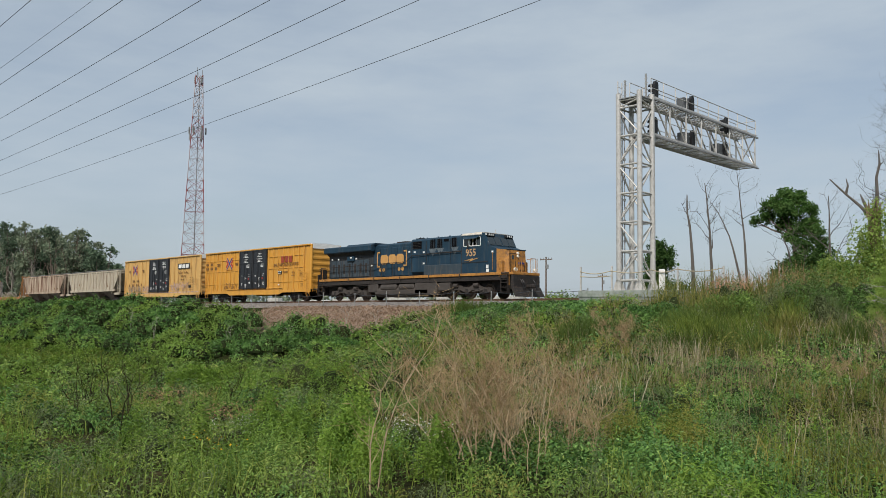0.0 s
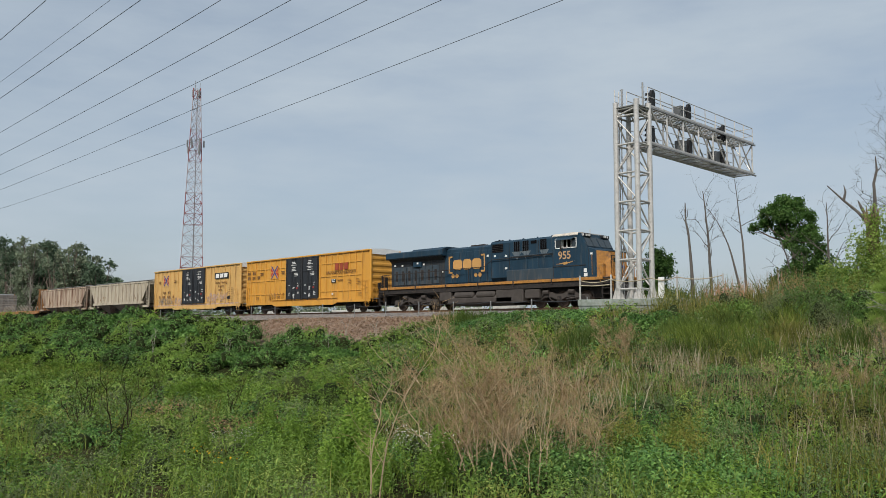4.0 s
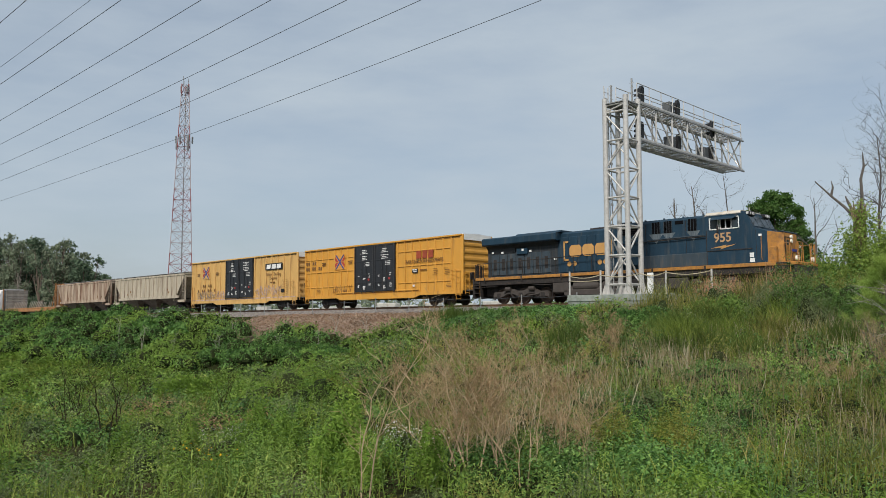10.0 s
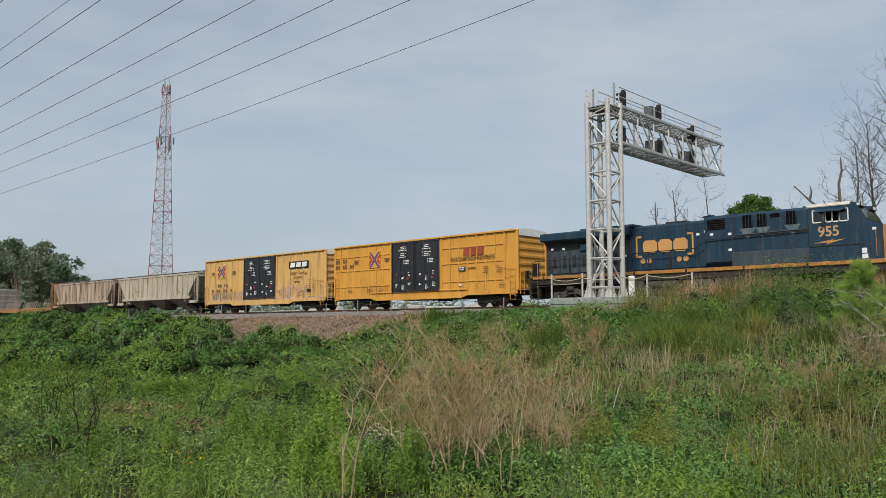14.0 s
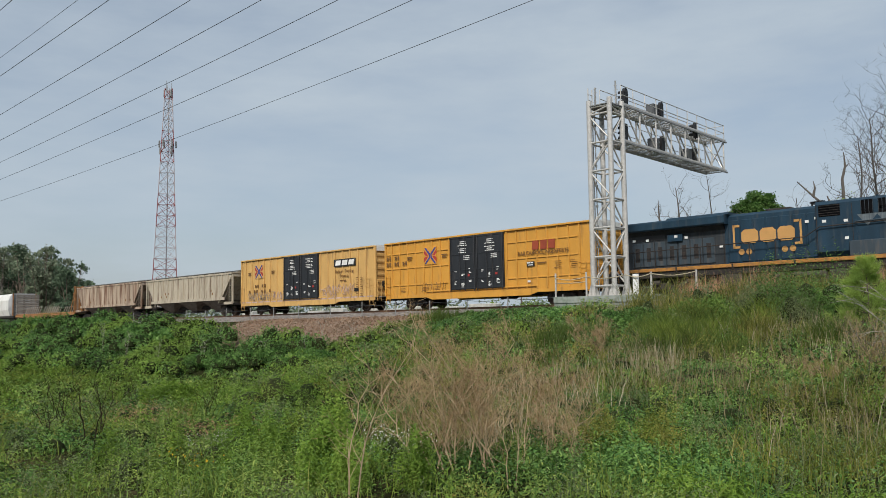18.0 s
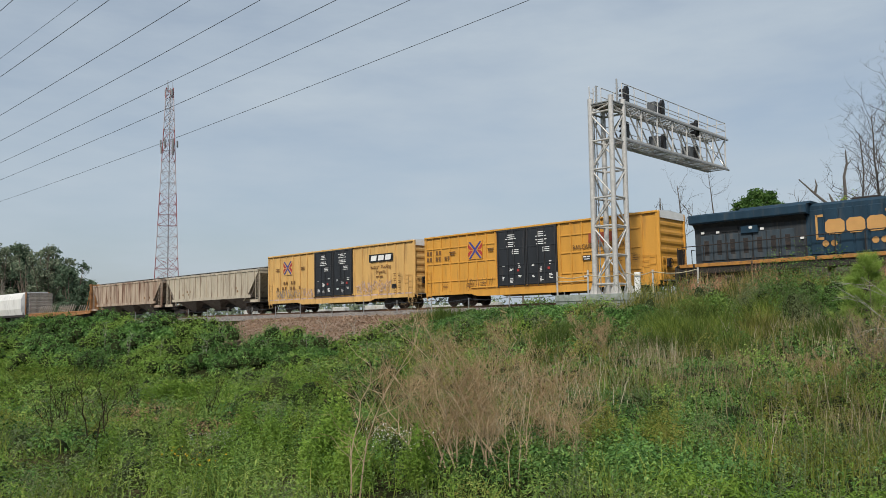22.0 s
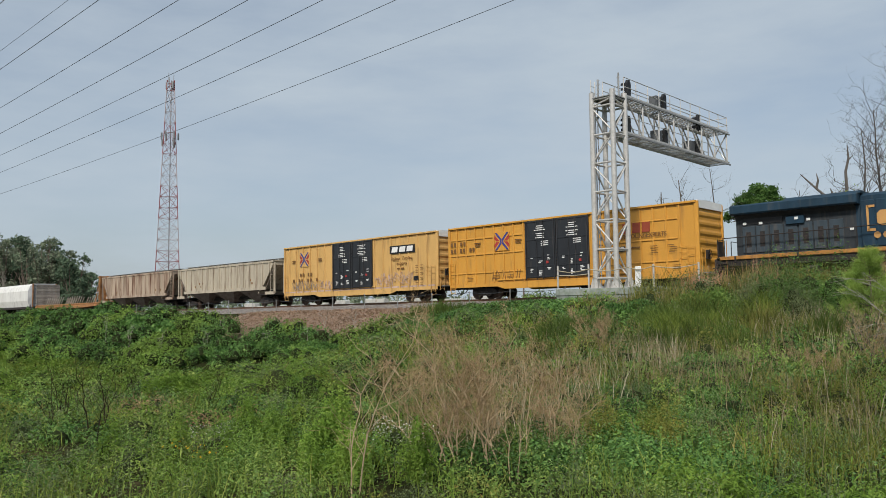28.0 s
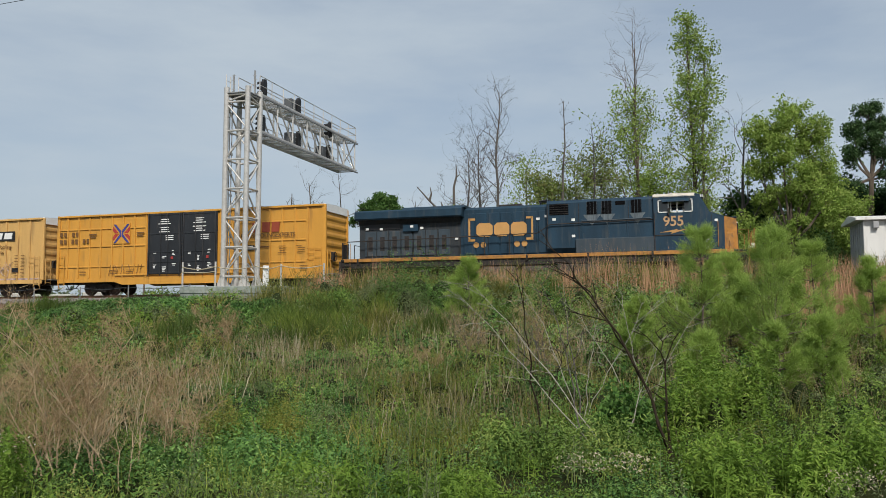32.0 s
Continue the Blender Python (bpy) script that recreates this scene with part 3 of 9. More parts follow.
            if s < 0:
                rows = []
                rng = random.Random(int(a * 100) + (1 if grid else 5))
                for k in range(6):
                    w = rng.uniform(0.5, 0.95)
                    rows.append(((a + b) / 2 - w / 2, 4.50 - k * 0.13 - (0.1 if k > 2 else 0), w, 0.055))
                for cx, cz in ((a + 0.42, 2.55), (a + 0.42, 1.75), (a + 1.05, 2.25), (a + 1.05, 1.62), (a + 1.75, 2.60), (a + 1.75, 1.80)):
                    for k in range(rng.choice((2, 3, 4))):
                        rows.append((cx + rng.uniform(0, 0.05), cz - k * 0.085, rng.choice((0.14, 0.2, 0.28)), 0.045))
                for k in range(3):
                    rows.append((a + 1.3, 3.5 - k * 0.12, 0.55, 0.05))
                bars(rows, yf - 0.012, M_WHITE, door)
                part("sticker", Geo().box(a + 1.7, a + 1.86, yf - 0.055, yf - 0.004, 2.1, 2.26), M_RED, door, "red square placard")
    for s in (-1, 1):
        y = s * (W + 0.10)
        part("door_track", Geo().box(d0 - 2.4 if grid else d0 - 0.3, d1 + 2.6 if grid else d1 + 0.3, min(y, y - s * 0.1), max(y, y - s * 0.1), 1.16, 1.26, 0.02), paint, car)
        part("door_header", Geo().box(d0 - 0.1, d1 + 0.1, min(y, y - s * 0.1), max(y, y - s * 0.1), 4.88, 4.96, 0.02), M_DOOR, car)
    # steps, ladders, grab irons, brake wheel
    for x in (-L + 0.12, -0.55):
        ladder(car, x, -W - 0.11, 0.62, 2.55, 0.42, paint)
        part("stirrup_step", Geo().tube([(x, -W - 0.06, 0.82), (x, -W - 0.06, 0.42), (x + 0.45, -W - 0.06, 0.42), (x + 0.45, -W - 0.06, 0.82)], 0.02, 5), paint, car)
    for z in (1.9, 2.2, 2.5):
        part("grab_iron", Geo().tube([(-1.05, -W - 0.02, z), (-1.05, -W - 0.10, z), (-0.62, -W - 0.10, z), (-0.62, -W - 0.02, z)], 0.015, 5), paint, car)
    ladder(car, 0.16, -1.45, 0.75, 2.4, 0.42, paint, axis="y")
    ladder(car, 0.16, 0.9, 0.75, 2.4, 0.42, paint, axis="y")
    part("crossover_platform", Geo().box(0.05, 0.40, -1.2, 1.2, 1.02, 1.06), M_GRATE, car)
    wheel = Geo()
    for i in range(12):
        a, b = i * math.pi / 6, (i + 1) * math.pi / 6
        wheel.tube([(0.30, -0.75 + 0.26 * math.cos(a), 2.05 + 0.26 * math.sin(a)), (0.30, -0.75 + 0.26 * math.cos(b), 2.05 + 0.26 * math.sin(b))], 0.02, 5)
    for i in range(4):
        a = i * math.pi / 2
        wheel.tube([(0.30, -0.75, 2.05), (0.30, -0.75 + 0.26 * math.cos(a), 2.05 + 0.26 * math.sin(a))], 0.014, 5)
    wheel.tube([(0.08, -0.75, 2.05), (0.32, -0.75, 2.05)], 0.05, 8)
    part("brake_wheel", wheel, M_STEEL_DARK, car)
    part("brake_housing", Geo().box(0.10, 0.26, -0.92, -0.58, 1.82, 2.3, 0.03), M_STEEL_DARK, car)
    freight_truck(car, -2.75)
    freight_truck(car, -L + 2.75)
    coupler(car, 0.05, 1)
    coupler(car, -L - 0.05, -1)
    # crossed emblem of four bent strokes, two of each colour
    y = -W - 0.080
    cx, cz = (-13.7, 3.78) if grid else (-15.6, 3.85)
    part("emblem_ground", Geo().box(cx - 0.62, cx + 0.62, y + 0.010, y + 0.082, cz - 0.62, cz + 0.62), paint, car)
    for mat, sx in ((M_RED, 1), (M_RED, -1), (M_NAVY, 1), (M_NAVY, -1)):
        g = Geo()
        if mat is M_RED:
            for k in (-1, 1):
                g.prism([(cx + sx * 0.20, cz + k * 0.03), (cx + sx * 0.62, cz + k * 0.45), (cx + sx * 0.62, cz + k * 0.18), (cx + sx * 0.46, cz + k * 0.03)], y - 0.004, y + 0.012, "y")
        else:
            for k in (-1, 1):
                g.prism([(cx + sx * 0.02, cz), (cx + sx * 0.02, cz + k * 0.16), (cx + sx * 0.42, cz + k * 0.58), (cx + sx * 0.58, cz + k * 0.58), (cx + sx * 0.13, cz + k * 0.06), (cx + sx * 0.13, cz)], y - 0.007, y + 0.010, "y")
        part("emblem_stroke", g, mat, car, "red emblem stroke" if mat is M_RED else "navy emblem stroke")
    rng = random.Random(3 if grid else 9)
    # owner's mark drawn as plain blocks, slogan below it
    if grid:
        for q, w in ((-4.33, 0.30), (-3.68, 0.30), (-3.06, 0.30)):
            g = Geo().prism([(q - w * 0.8, 4.10), (q + w * 0.9, 4.10), (q + w * 0.8, 3.52), (q - w * 0.9, 3.52)], y - 0.004, y + 0.01, "y")
            part("owner_mark", g, M_MAROON, car, "plain maroon block mark")
        for wd, wx in (("RAILCAR", -5.10), ("POOLING", -3.76), ("EXPERTS", -2.42)):
            ob = part("slogan_word", text_mesh(wd, 0.36, 0.92, 0.006), M_BROWN_MARK, car, "brown slogan lettering")
            ob.location = (wx, y, 3.32)
        bars([(-18.32 + 0.30 * i, 3.70, 0.19, 0.27) for i in (0, 1, 3, 4)] + [(-18.32 + 0.29 * i, 3.26, 0.19, 0.27) for i in (0, 1, 3, 4, 6, 7)], y, M_BROWN_MARK, car, "reporting_mark")
        bars([(-16.1 + k * 2.7 + (0.03 if j else 0), 3.75 - j * 0.16, 0.55 - 0.1 * j, 0.08) for k in (0, 1.3) for j in (0, 1)], y, M_BROWN_MARK, car)
        bars([(-4.2 + 0.06 * j, 2.62, 0.05, 0.08) for j in range(12)], y, M_BROWN_MARK, car)
        bars([(q + rng.uniform(0, 0.2), 2.66 - j * 0.13, rng.uniform(0.3, 0.6), 0.035) for q in (-2.9, -1.8) for j in range(4)], y, M_BROWN_MARK, car)
        bars([(q, 1.50 - j * 0.1, 0.5, 0.035) for q in (-16.8, -14.5, -13.3, -1.5) for j in range(3)], y, M_BROWN_MARK, car)
        part("data_plate", Geo().box(-5.05, -4.45, y - 0.006, y + 0.03, 2.48, 2.78), M_BLACK, car, "black data plate")
        bars([(-5.0, 2.66, 0.22, 0.08), (-4.72, 2.66, 0.2, 0.08), (-4.95, 2.53, 0.4, 0.05)], y - 0.008, M_WHITE, car)
        bars([(-5.0, 1.45, 0.22, 0.13)], y, M_WHITE, car)
        for x0 in np.linspace(-14.6, -12.3, 9):
            g = Geo().tube([(x0, y + 0.004, 1.2), (x0 + rng.uniform(-0.1, 0.2), y + 0.002, 1.5), (x0 + rng.uniform(-0.15, 0.2), y + 0.004, 1.85)], 0.018, 4)
            part("scrawl", g, M_BROWN_MARK, car, "dark spray-paint scrawl")
    else:
        part("owner_mark", Geo().box(-4.9, -2.2, y - 0.002, y + 0.02, 3.62, 4.22), M_BLACK, car, "black logo plate")
        for q in (-4.35, -3.52, -2.72):
            part("owner_block", Geo().prism([(q - 0.27, 4.12), (q + 0.36, 4.12), (q + 0.27, 3.72), (q - 0.36, 3.72)], y - 0.008, y, "y"), M_WHITE, car, "plain white block mark")
        for wd, wx, z in (("Railcar", -4.25, 3.22), ("Pooling", -2.98, 3.22), ("Experts", -3.6, 2.86)):
            ob = part("slogan_word", text_mesh(wd, 0.36, 1.0, 0.003), M_BROWN_MARK, car, "brown slogan lettering")
            ob.location = (wx, y, z)
        bars([(-4.1, 2.42, 0.3, 0.12), (-3.7, 2.42, 0.35, 0.12)], y, M_BROWN_MARK, car)
        bars([(-16.2 + 0.36 * i, 2.42, 0.22, 0.26) for i in (0, 1, 3, 4)] + [(-17.2 + 0.4 * i, 1.94, 0.22, 0.26) for i in (0, 2, 3, 5, 6, 8)], y, M_BROWN_MARK, car, "reporting_mark")
        bars([(-17.3 + k * 3.6, 3.75 - j * 0.16, 0.5, 0.08) for k in (0, 1) for j in (0, 1)], y, M_BROWN_MARK, car)
        bars([(-0.95 + 0.5 * k - 1.2, 2.6 - j * 0.18, 0.28, 0.04) for k in (0, 1) for j in range(9)], y, M_BROWN_MARK, car)
        # spray-painted scribbles along the foot of the sides
        for x0, x1, mat, hh, lab in ((-17.2, -13.9, M_GRAF2, 0.9, "dark spray-paint tag"), (-13.6, -11.9, M_GRAF, 0.85, "faded spray-paint tag"), (-6.5, -2.5, M_GRAF, 1.1, "pink and grey spray-paint tag")):
            g = Geo()
            x = x0
            while x < x1:
                pts = [(x + rng.uniform(-0.15, 0.45), y + 0.004, 1.15 + rng.uniform(0, hh)) for _ in range(5)]
                g.tube(pts, 0.014, 4)
                x += 0.16
            tagged(part("spray_tag", g, mat, car), lab, kind="stuff")
        bars([(-2.35, 1.55, 0.5, 0.28)], y, M_BLACK, car)
        part("lower_stain", Geo().box(-L + 0.1, -0.1, -W - 0.004, -W + 0.01, 1.04, 1.16), M_GRAF, car)
    TRAIN.append((car, start))
    return car


def hopper(start, paint, label, ribs=16):
    """Covered hopper: ribbed sides, sloping end sheets, open end platforms and discharge chutes."""
    L, W, Z0, Z1 = 17.3, 1.55, 1.75, 4.0
    car = thing("hopper_car", label, "hopper car", "freight cars")
    side = [(-L + 0.2, Z1), (-L + 0.2, 3.75), (-L + 1.85, Z0), (-1.85, Z0), (-0.2, 3.75), (-0.2, Z1)]
    for s in (-1, 1):
        part("side_wall", Geo().prism(side, s * W - 0.03, s * W + 0.03, "y"), paint, car)
        for x in np.linspace(-L + 0.75, -0.75, ribs):
            lo = Z0 if -L + 1.9 < x < -1.9 else Z0 + (1.9 - min(x + L, -x)) * 1.2
            a, b = s * (W + 0.03), s * (W + 0.13)
            part("side_stake", Geo().box(x - 0.05, x + 0.05, min(a, b), max(a, b), lo, Z1 - 0.08), paint, car)
        a, b = s * (W - 0.03), s * (W + 0.10)
        part("top_chord", Geo().box(-L + 0.15, -0.15, min(a, b), max(a, b), Z1 - 0.10, Z1 + 0.06), paint, car)
        part("side_sill", Geo().box(-L + 1.4, -1.4, min(a, b), max(a, b), Z0 - 0.26, Z0 + 0.02), paint, car)
        part("sill_end", Geo().box(-L, -L + 1.4, min(a, b), max(a, b), 1.05, 1.30), paint, car)
        part("sill_end", Geo().box(-1.4, 0, min(a, b), max(a, b), 1.05, 1.30), paint, car)
    for x0, x1 in ((-0.2, -2.6), (-L + 0.2, -L + 2.6)):
        d = 1 if x0 > x1 else -1
        part("slope_sheet", Geo().prism([(x0, Z1), (x0, 3.7), (x1, 1.2), (x1 - d * 0.1, 1.2), (x0 - d * 0.12, Z1)], -W + 0.03, W - 0.03, "y"), paint, car)
        xe = x0 + d * 0.12
        for y in (-W + 0.06, -0.5, 0.5, W - 0.06):
            part("end_post", Geo().box(xe - 0.05, xe + 0.05, y - 0.05, y + 0.05, 1.1, 3.9), paint, car)
        part("end_platform", Geo().box(min(x0 + d * 0.2, x0 - d * 2.0), max(x0 + d * 0.2, x0 - d * 2.0), -W + 0.05, W - 0.05, 1.02, 1.14), M_STEEL_DARK, car)
        part("brace", Geo().tube([(x0 - d * 0.1, -W + 0.1, 3.4), (x0 - d * 1.5, -W + 0.1, 1.3)], 0.05, 6), M_CHUTE, car)
        ladder(car, x0 + d * 0.0 - (0.4 if d > 0 else 0), -W - 0.02, 1.0, 3.9, 0.40, paint, rungs=9)
    part("roof", Geo().prism([(-W - 0.05, Z1), (-W - 0.02, Z1 + 0.06), (-0.6, Z1 + 0.2), (0.6, Z1 + 0.2), (W + 0.02, Z1 + 0.06), (W + 0.05, Z1)], -L + 0.15, -0.15, "x"), paint, car)
    part("running_board", Geo().box(-L + 0.1, -0.1, -0.75, -0.25, Z1 + 0.27, Z1 + 0.31).box(-L + 0.1, -0.1, 0.25, 0.75, Z1 + 0.27, Z1 + 0.31), M_GRATE, car)
    for x in np.linspace(-L + 0.6, -0.6, 9):
        part("board_bracket", Geo().box(x - 0.03, x + 0.03, -0.75, 0.75, Z1 + 0.14, Z1 + 0.27), M_GRATE, car)
    part("roof_hatch", Geo().box(-L + 1.0, -1.0, -0.22, 0.22, Z1 + 0.2, Z1 + 0.27, 0.02), paint, car)
    for x in (-4.1, -L / 2, -L + 4.1):
        part("discharge_chute", Geo().add([(x - 1.9, -W + 0.05, Z0 - 0.2), (x + 1.9, -W + 0.05, Z0 - 0.2), (x + 1.9, W - 0.05, Z0 - 0.2), (x - 1.9, W - 0.05, Z0 - 0.2),
                                        (x - 0.45, -0.55, 0.52), (x + 0.45, -0.55, 0.52), (x + 0.45, 0.55, 0.52), (x - 0.45, 0.55, 0.52)],
                                       [(0, 1, 2, 3), (4, 7, 6, 5), (0, 4, 5, 1), (1, 5, 6, 2), (2, 6, 7, 3), (3, 7, 4, 0)]), M_CHUTE, car)
        part("outlet_gate", Geo().box(x - 0.55, x + 0.55, -0.7, 0.7, 0.42, 0.54, 0.02), M_STEEL_DARK, car)
    part("centre_sill", Geo().box(-L, 0, -0.3, 0.3, 0.75, 1.05), M_STEEL_DARK, car)
    rng = random.Random(int(start))
    bars([(rng.choice((-13.8, -4.2, -3.9)) + 0.28 * i, 2.05 + 0.3 * (i % 2), 0.2, 0.2) for i in range(6)], -W - 0.05, M_BROWN_MARK, car)
    freight_truck(car, -1.9)
    freight_truck(car, -L + 1.9)
    coupler(car, 0.0, 1)
    coupler(car, -L, -1)
    TRAIN.append((car, start))
    return car


M_OLD_PLANK = surf("weathered_grey_planks", (0.20, 0.185, 0.165), 0.9, var=0.3, scale=1.5, fine=20, bump=0.4, each=0.3)
M_PALE_STEEL = surf("pale_worn_steel", (0.42, 0.40, 0.36), 0.7, var=0.2)


def flatcar(start):
    """Flat car with a timber-braced bulkhead and a deck of tilted load stakes."""
    L, W = 20.3, 1.5
    car = thing("bulkhead_flatcar", "rusty orange flat car with an end bulkhead and tilted deck stakes", "flat car", "freight cars")
    part("deck", Geo().box(-L, 0, -W, W, 1.02, 1.16, 0.02), M_ORANGE, car)
    for s in (-1, 1):
        part("side_sill", Geo().prism([(-L, 1.0), (-L, 0.8), (-15.5, 0.62), (-4.8, 0.62), (0, 0.8), (0, 1.0)], s * W - 0.05, s * W + 0.05, "y"), M_ORANGE, car)
    for x in (-0.15, -L + 0.15):
        for y in (-W + 0.08, -0.5, 0.5, W - 0.08):
            part("bulkhead_post", Geo().box(x - 0.12, x + 0.12, y - 0.08, y + 0.08, 1.16, 4.35 if x > -1 else 3.9), M_ORANGE if x > -1 else M_BARK_GREY, car)
        if x > -1:
            part("bulkhead", Geo().box(x - 0.06, x + 0.06, -W, W, 1.16, 4.3), M_ORANGE, car)
        else:
            for k in range(10):
                z = 1.18 + k * 0.29
                part("bulkhead_plank", Geo().box(x + 0.10, x + 0.19 + 0.02 * (k % 3), -W - 0.02, W + 0.02, z, z + 0.26, 0.015), M_OLD_PLANK, car, "weathered grey bulkhead plank" if k == 0 else "")
    for z in (1.8, 2.6, 3.4, 4.2):
        part("bulkhead_rail", Geo().box(-0.45, -0.27, -W, W, z - 0.06, z + 0.06), M_ORANGE, car)
    part("brace", Geo().tube([(-0.25, -W + 0.1, 3.9), (-1.4, -W + 0.1, 1.16)], 0.05, 6), M_ORANGE, car)
    for i in range(16):
        x = -L + 3.2 + i * 0.72
        if i == 8:
            continue
        for y in (-W + 0.2,):
            part("deck_stake", Geo().tube([(x, y, 1.16), (x + 0.85, y, 2.05)], 0.045, 5), M_PALE_STEEL, car, "pale tilted steel stake" if i == 0 else "")
            part("deck_stake", Geo().tube([(x, -y, 1.16), (x + 0.85, -y, 2.05)], 0.045, 5), M_PALE_STEEL, car)
    freight_truck(car, -2.0)
    freight_truck(car, -L + 2.0)
    coupler(car, 0.0, 1)
    coupler(car, -L, -1)
    TRAIN.append((car, start))
    return car


def white_hopper(start):
    """Long white hopper with rounded sides and a grey ribbed end."""
    L, W = 17.0, 1.58
    car = thing("white_hopper_car", "white round-sided hopper car with a grey ribbed end", "hopper car", "freight cars")
    prof = [(-W + 0.25, 1.0), (-W, 1.9), (-W, 3.3), (-W + 0.3, 4.0), (-0.6, 4.3), (0.6, 4.3), (W - 0.3, 4.0), (W, 3.3), (W, 1.9), (W - 0.25, 1.0)]
    part("body", Geo().prism(prof, -L + 0.5, -2.0, "x"), M_WHITE_CAR, car)
    g = Geo()
    n = len(prof)
    tip = [(p * 0.9, q * 0.55 + 1.9) for p, q in prof]
    g.add([(-2.0, p, q) for p, q in prof] + [(-0.7, p, q) for p, q in tip], [tuple(range(n, 2 * n))] + [(i, i + n, (i + 1) % n + n, (i + 1) % n) for i in range(n)])
    part("end_slope", g, M_GREY_AND_SHADE, car, "grey sloping end sheet")
    for z in np.linspace(1.25, 4.1, 8):
        part("end_rib", Geo().box(-0.5, -0.3, -W + 0.05, W - 0.05, z - 0.13, z + 0.10, 0.03), M_GREY_AND_SHADE, car, "grey ribbed end panel")
    part("end_panel", Geo().box(-0.62, -0.5, -W, W, 1.0, 4.25), M_GREY_AND_SHADE, car)
    for y in (-W + 0.05, W - 0.05):
        part("end_post", Geo().box(-0.3, -0.2, y - 0.06, y + 0.06, 1.0, 4.25), M_ORANGE, car)
    part("sill", Geo().box(-L, 0, -W + 0.1, W - 0.1, 0.75, 1.05), M_STEEL_DARK, car)
    freight_truck(car, -2.0)
    freight_truck(car, -L + 2.0)
    coupler(car, 0.0, 1)
    TRAIN.append((car, start))
    return car


boxcar(0.0, True, M_YELLOW, "bright yellow high-cube box car with black double doors")
boxcar(-19.75, False, M_YELLOW_PALE, "faded yellow box car with black doors and spray-paint tags")
hopper(-39.8, M_HOPPER, "weathered beige-grey covered hopper car with ribbed sides")
hopper(-58.1, M_HOPPER_RUST, "beige covered hopper car with heavy rust stains")
flatcar(-76.15)
white_hopper(-97.3)


# ---- locomotive ----
def loco_truck(car, x):
    """Three-axle truck with a curved cast side frame, journal boxes and brake cylinders."""
    tk = thing("truck", "", "")
    tk.parent, tk.location = car, (x, 0, 0)
    for s in (-1, 1):
        y = s * 1.08
        prof = [(-2.35, 0.62), (-2.25, 0.80), (-1.55, 0.80), (-1.15, 1.0), (-0.55, 0.98), (-0.3, 0.86), (0.3, 0.86), (0.55, 0.98), (1.15, 1.0), (1.55, 0.80), (2.25, 0.80), (2.35, 0.62)]
        g = Geo()
        for (x0, z0), (x1, z1) in zip(prof[:-1], prof[1:]):
            g.prism([(x0, z0), (x1, z1), (x1, z1 - 0.34), (x0, z0 - 0.34)], y - 0.12, y + 0.12, "y")
        part("side_frame", g, M_TANK, tk)
        for q in (-1.85, 0.0, 1.85):
            part("journal_box", Geo().box(q - 0.21, q + 0.21, y - 0.04, y + s * 0.0 + 0.13, 0.36, 0.76, 0.05) if s > 0 else Geo().box(q - 0.21, q + 0.21, y - 0.13, y + 0.04, 0.36, 0.76, 0.05), M_STEEL_DARK, tk)
        for q in (-1.0, 1.0):
            part("brake_cylinder", Geo().tube([(q - 0.22, y + s * 0.16, 0.98), (q + 0.22, y + s * 0.16, 0.98)], 0.15, 10), M_TANK, tk)
            part("brake_link", Geo().tube([(q, y + s * 0.12, 0.95), (q + 0.35, y + s * 0.12, 0.45), (q + 0.55, y + s * 0.10, 0.40)], 0.04, 6), M_STEEL_DARK, tk)
        part("spring", Geo().tube([(-0.45, y, 0.66), (-0.45, y, 0.88)], 0.10, 8), M_STEEL_DARK, tk)
        part("spring", Geo().tube([(0.45, y, 0.66), (0.45, y, 0.88)], 0.10, 8), M_STEEL_DARK, tk)
        part("damper", Geo().tube([(-1.35, y + s * 0.14, 0.72), (-0.75, y + s * 0.14, 1.12)], 0.06, 8), M_STEEL_DARK, tk)
        part("traction_rod", Geo().tube([(0.6, y + s * 0.14, 0.52), (1.6, y + s * 0.14, 0.62)], 0.05, 8), M_TANK, tk)
        part("sand_pipe", Geo().tube([(2.4, y, 1.2), (2.55, y, 0.6), (2.45, y, 0.2)], 0.025, 5), M_STEEL_DARK, tk)
    part("bolster", Geo().box(-2.0, 2.0, -0.5, 0.5, 0.6, 1.05), M_STEEL_DARK, tk)
    for q in (-0.95, 0.95):
        part("traction_motor", Geo().box(q - 0.42, q + 0.42, -0.62, 0.62, 0.30, 0.92, 0.08), M_STEEL_DARK, tk)
    for q in (-1.85, 0.0, 1.85):
        w = part("wheelset", WHEEL_LOCO, M_WHEEL, tk)
        w.location = (q, 0, 0.53)
        AXLES.append((w, 0.53))


def handrail(car, pts, mat, r=0.022):
    part("handrail", Geo().tube(pts, r, 5), mat, car)


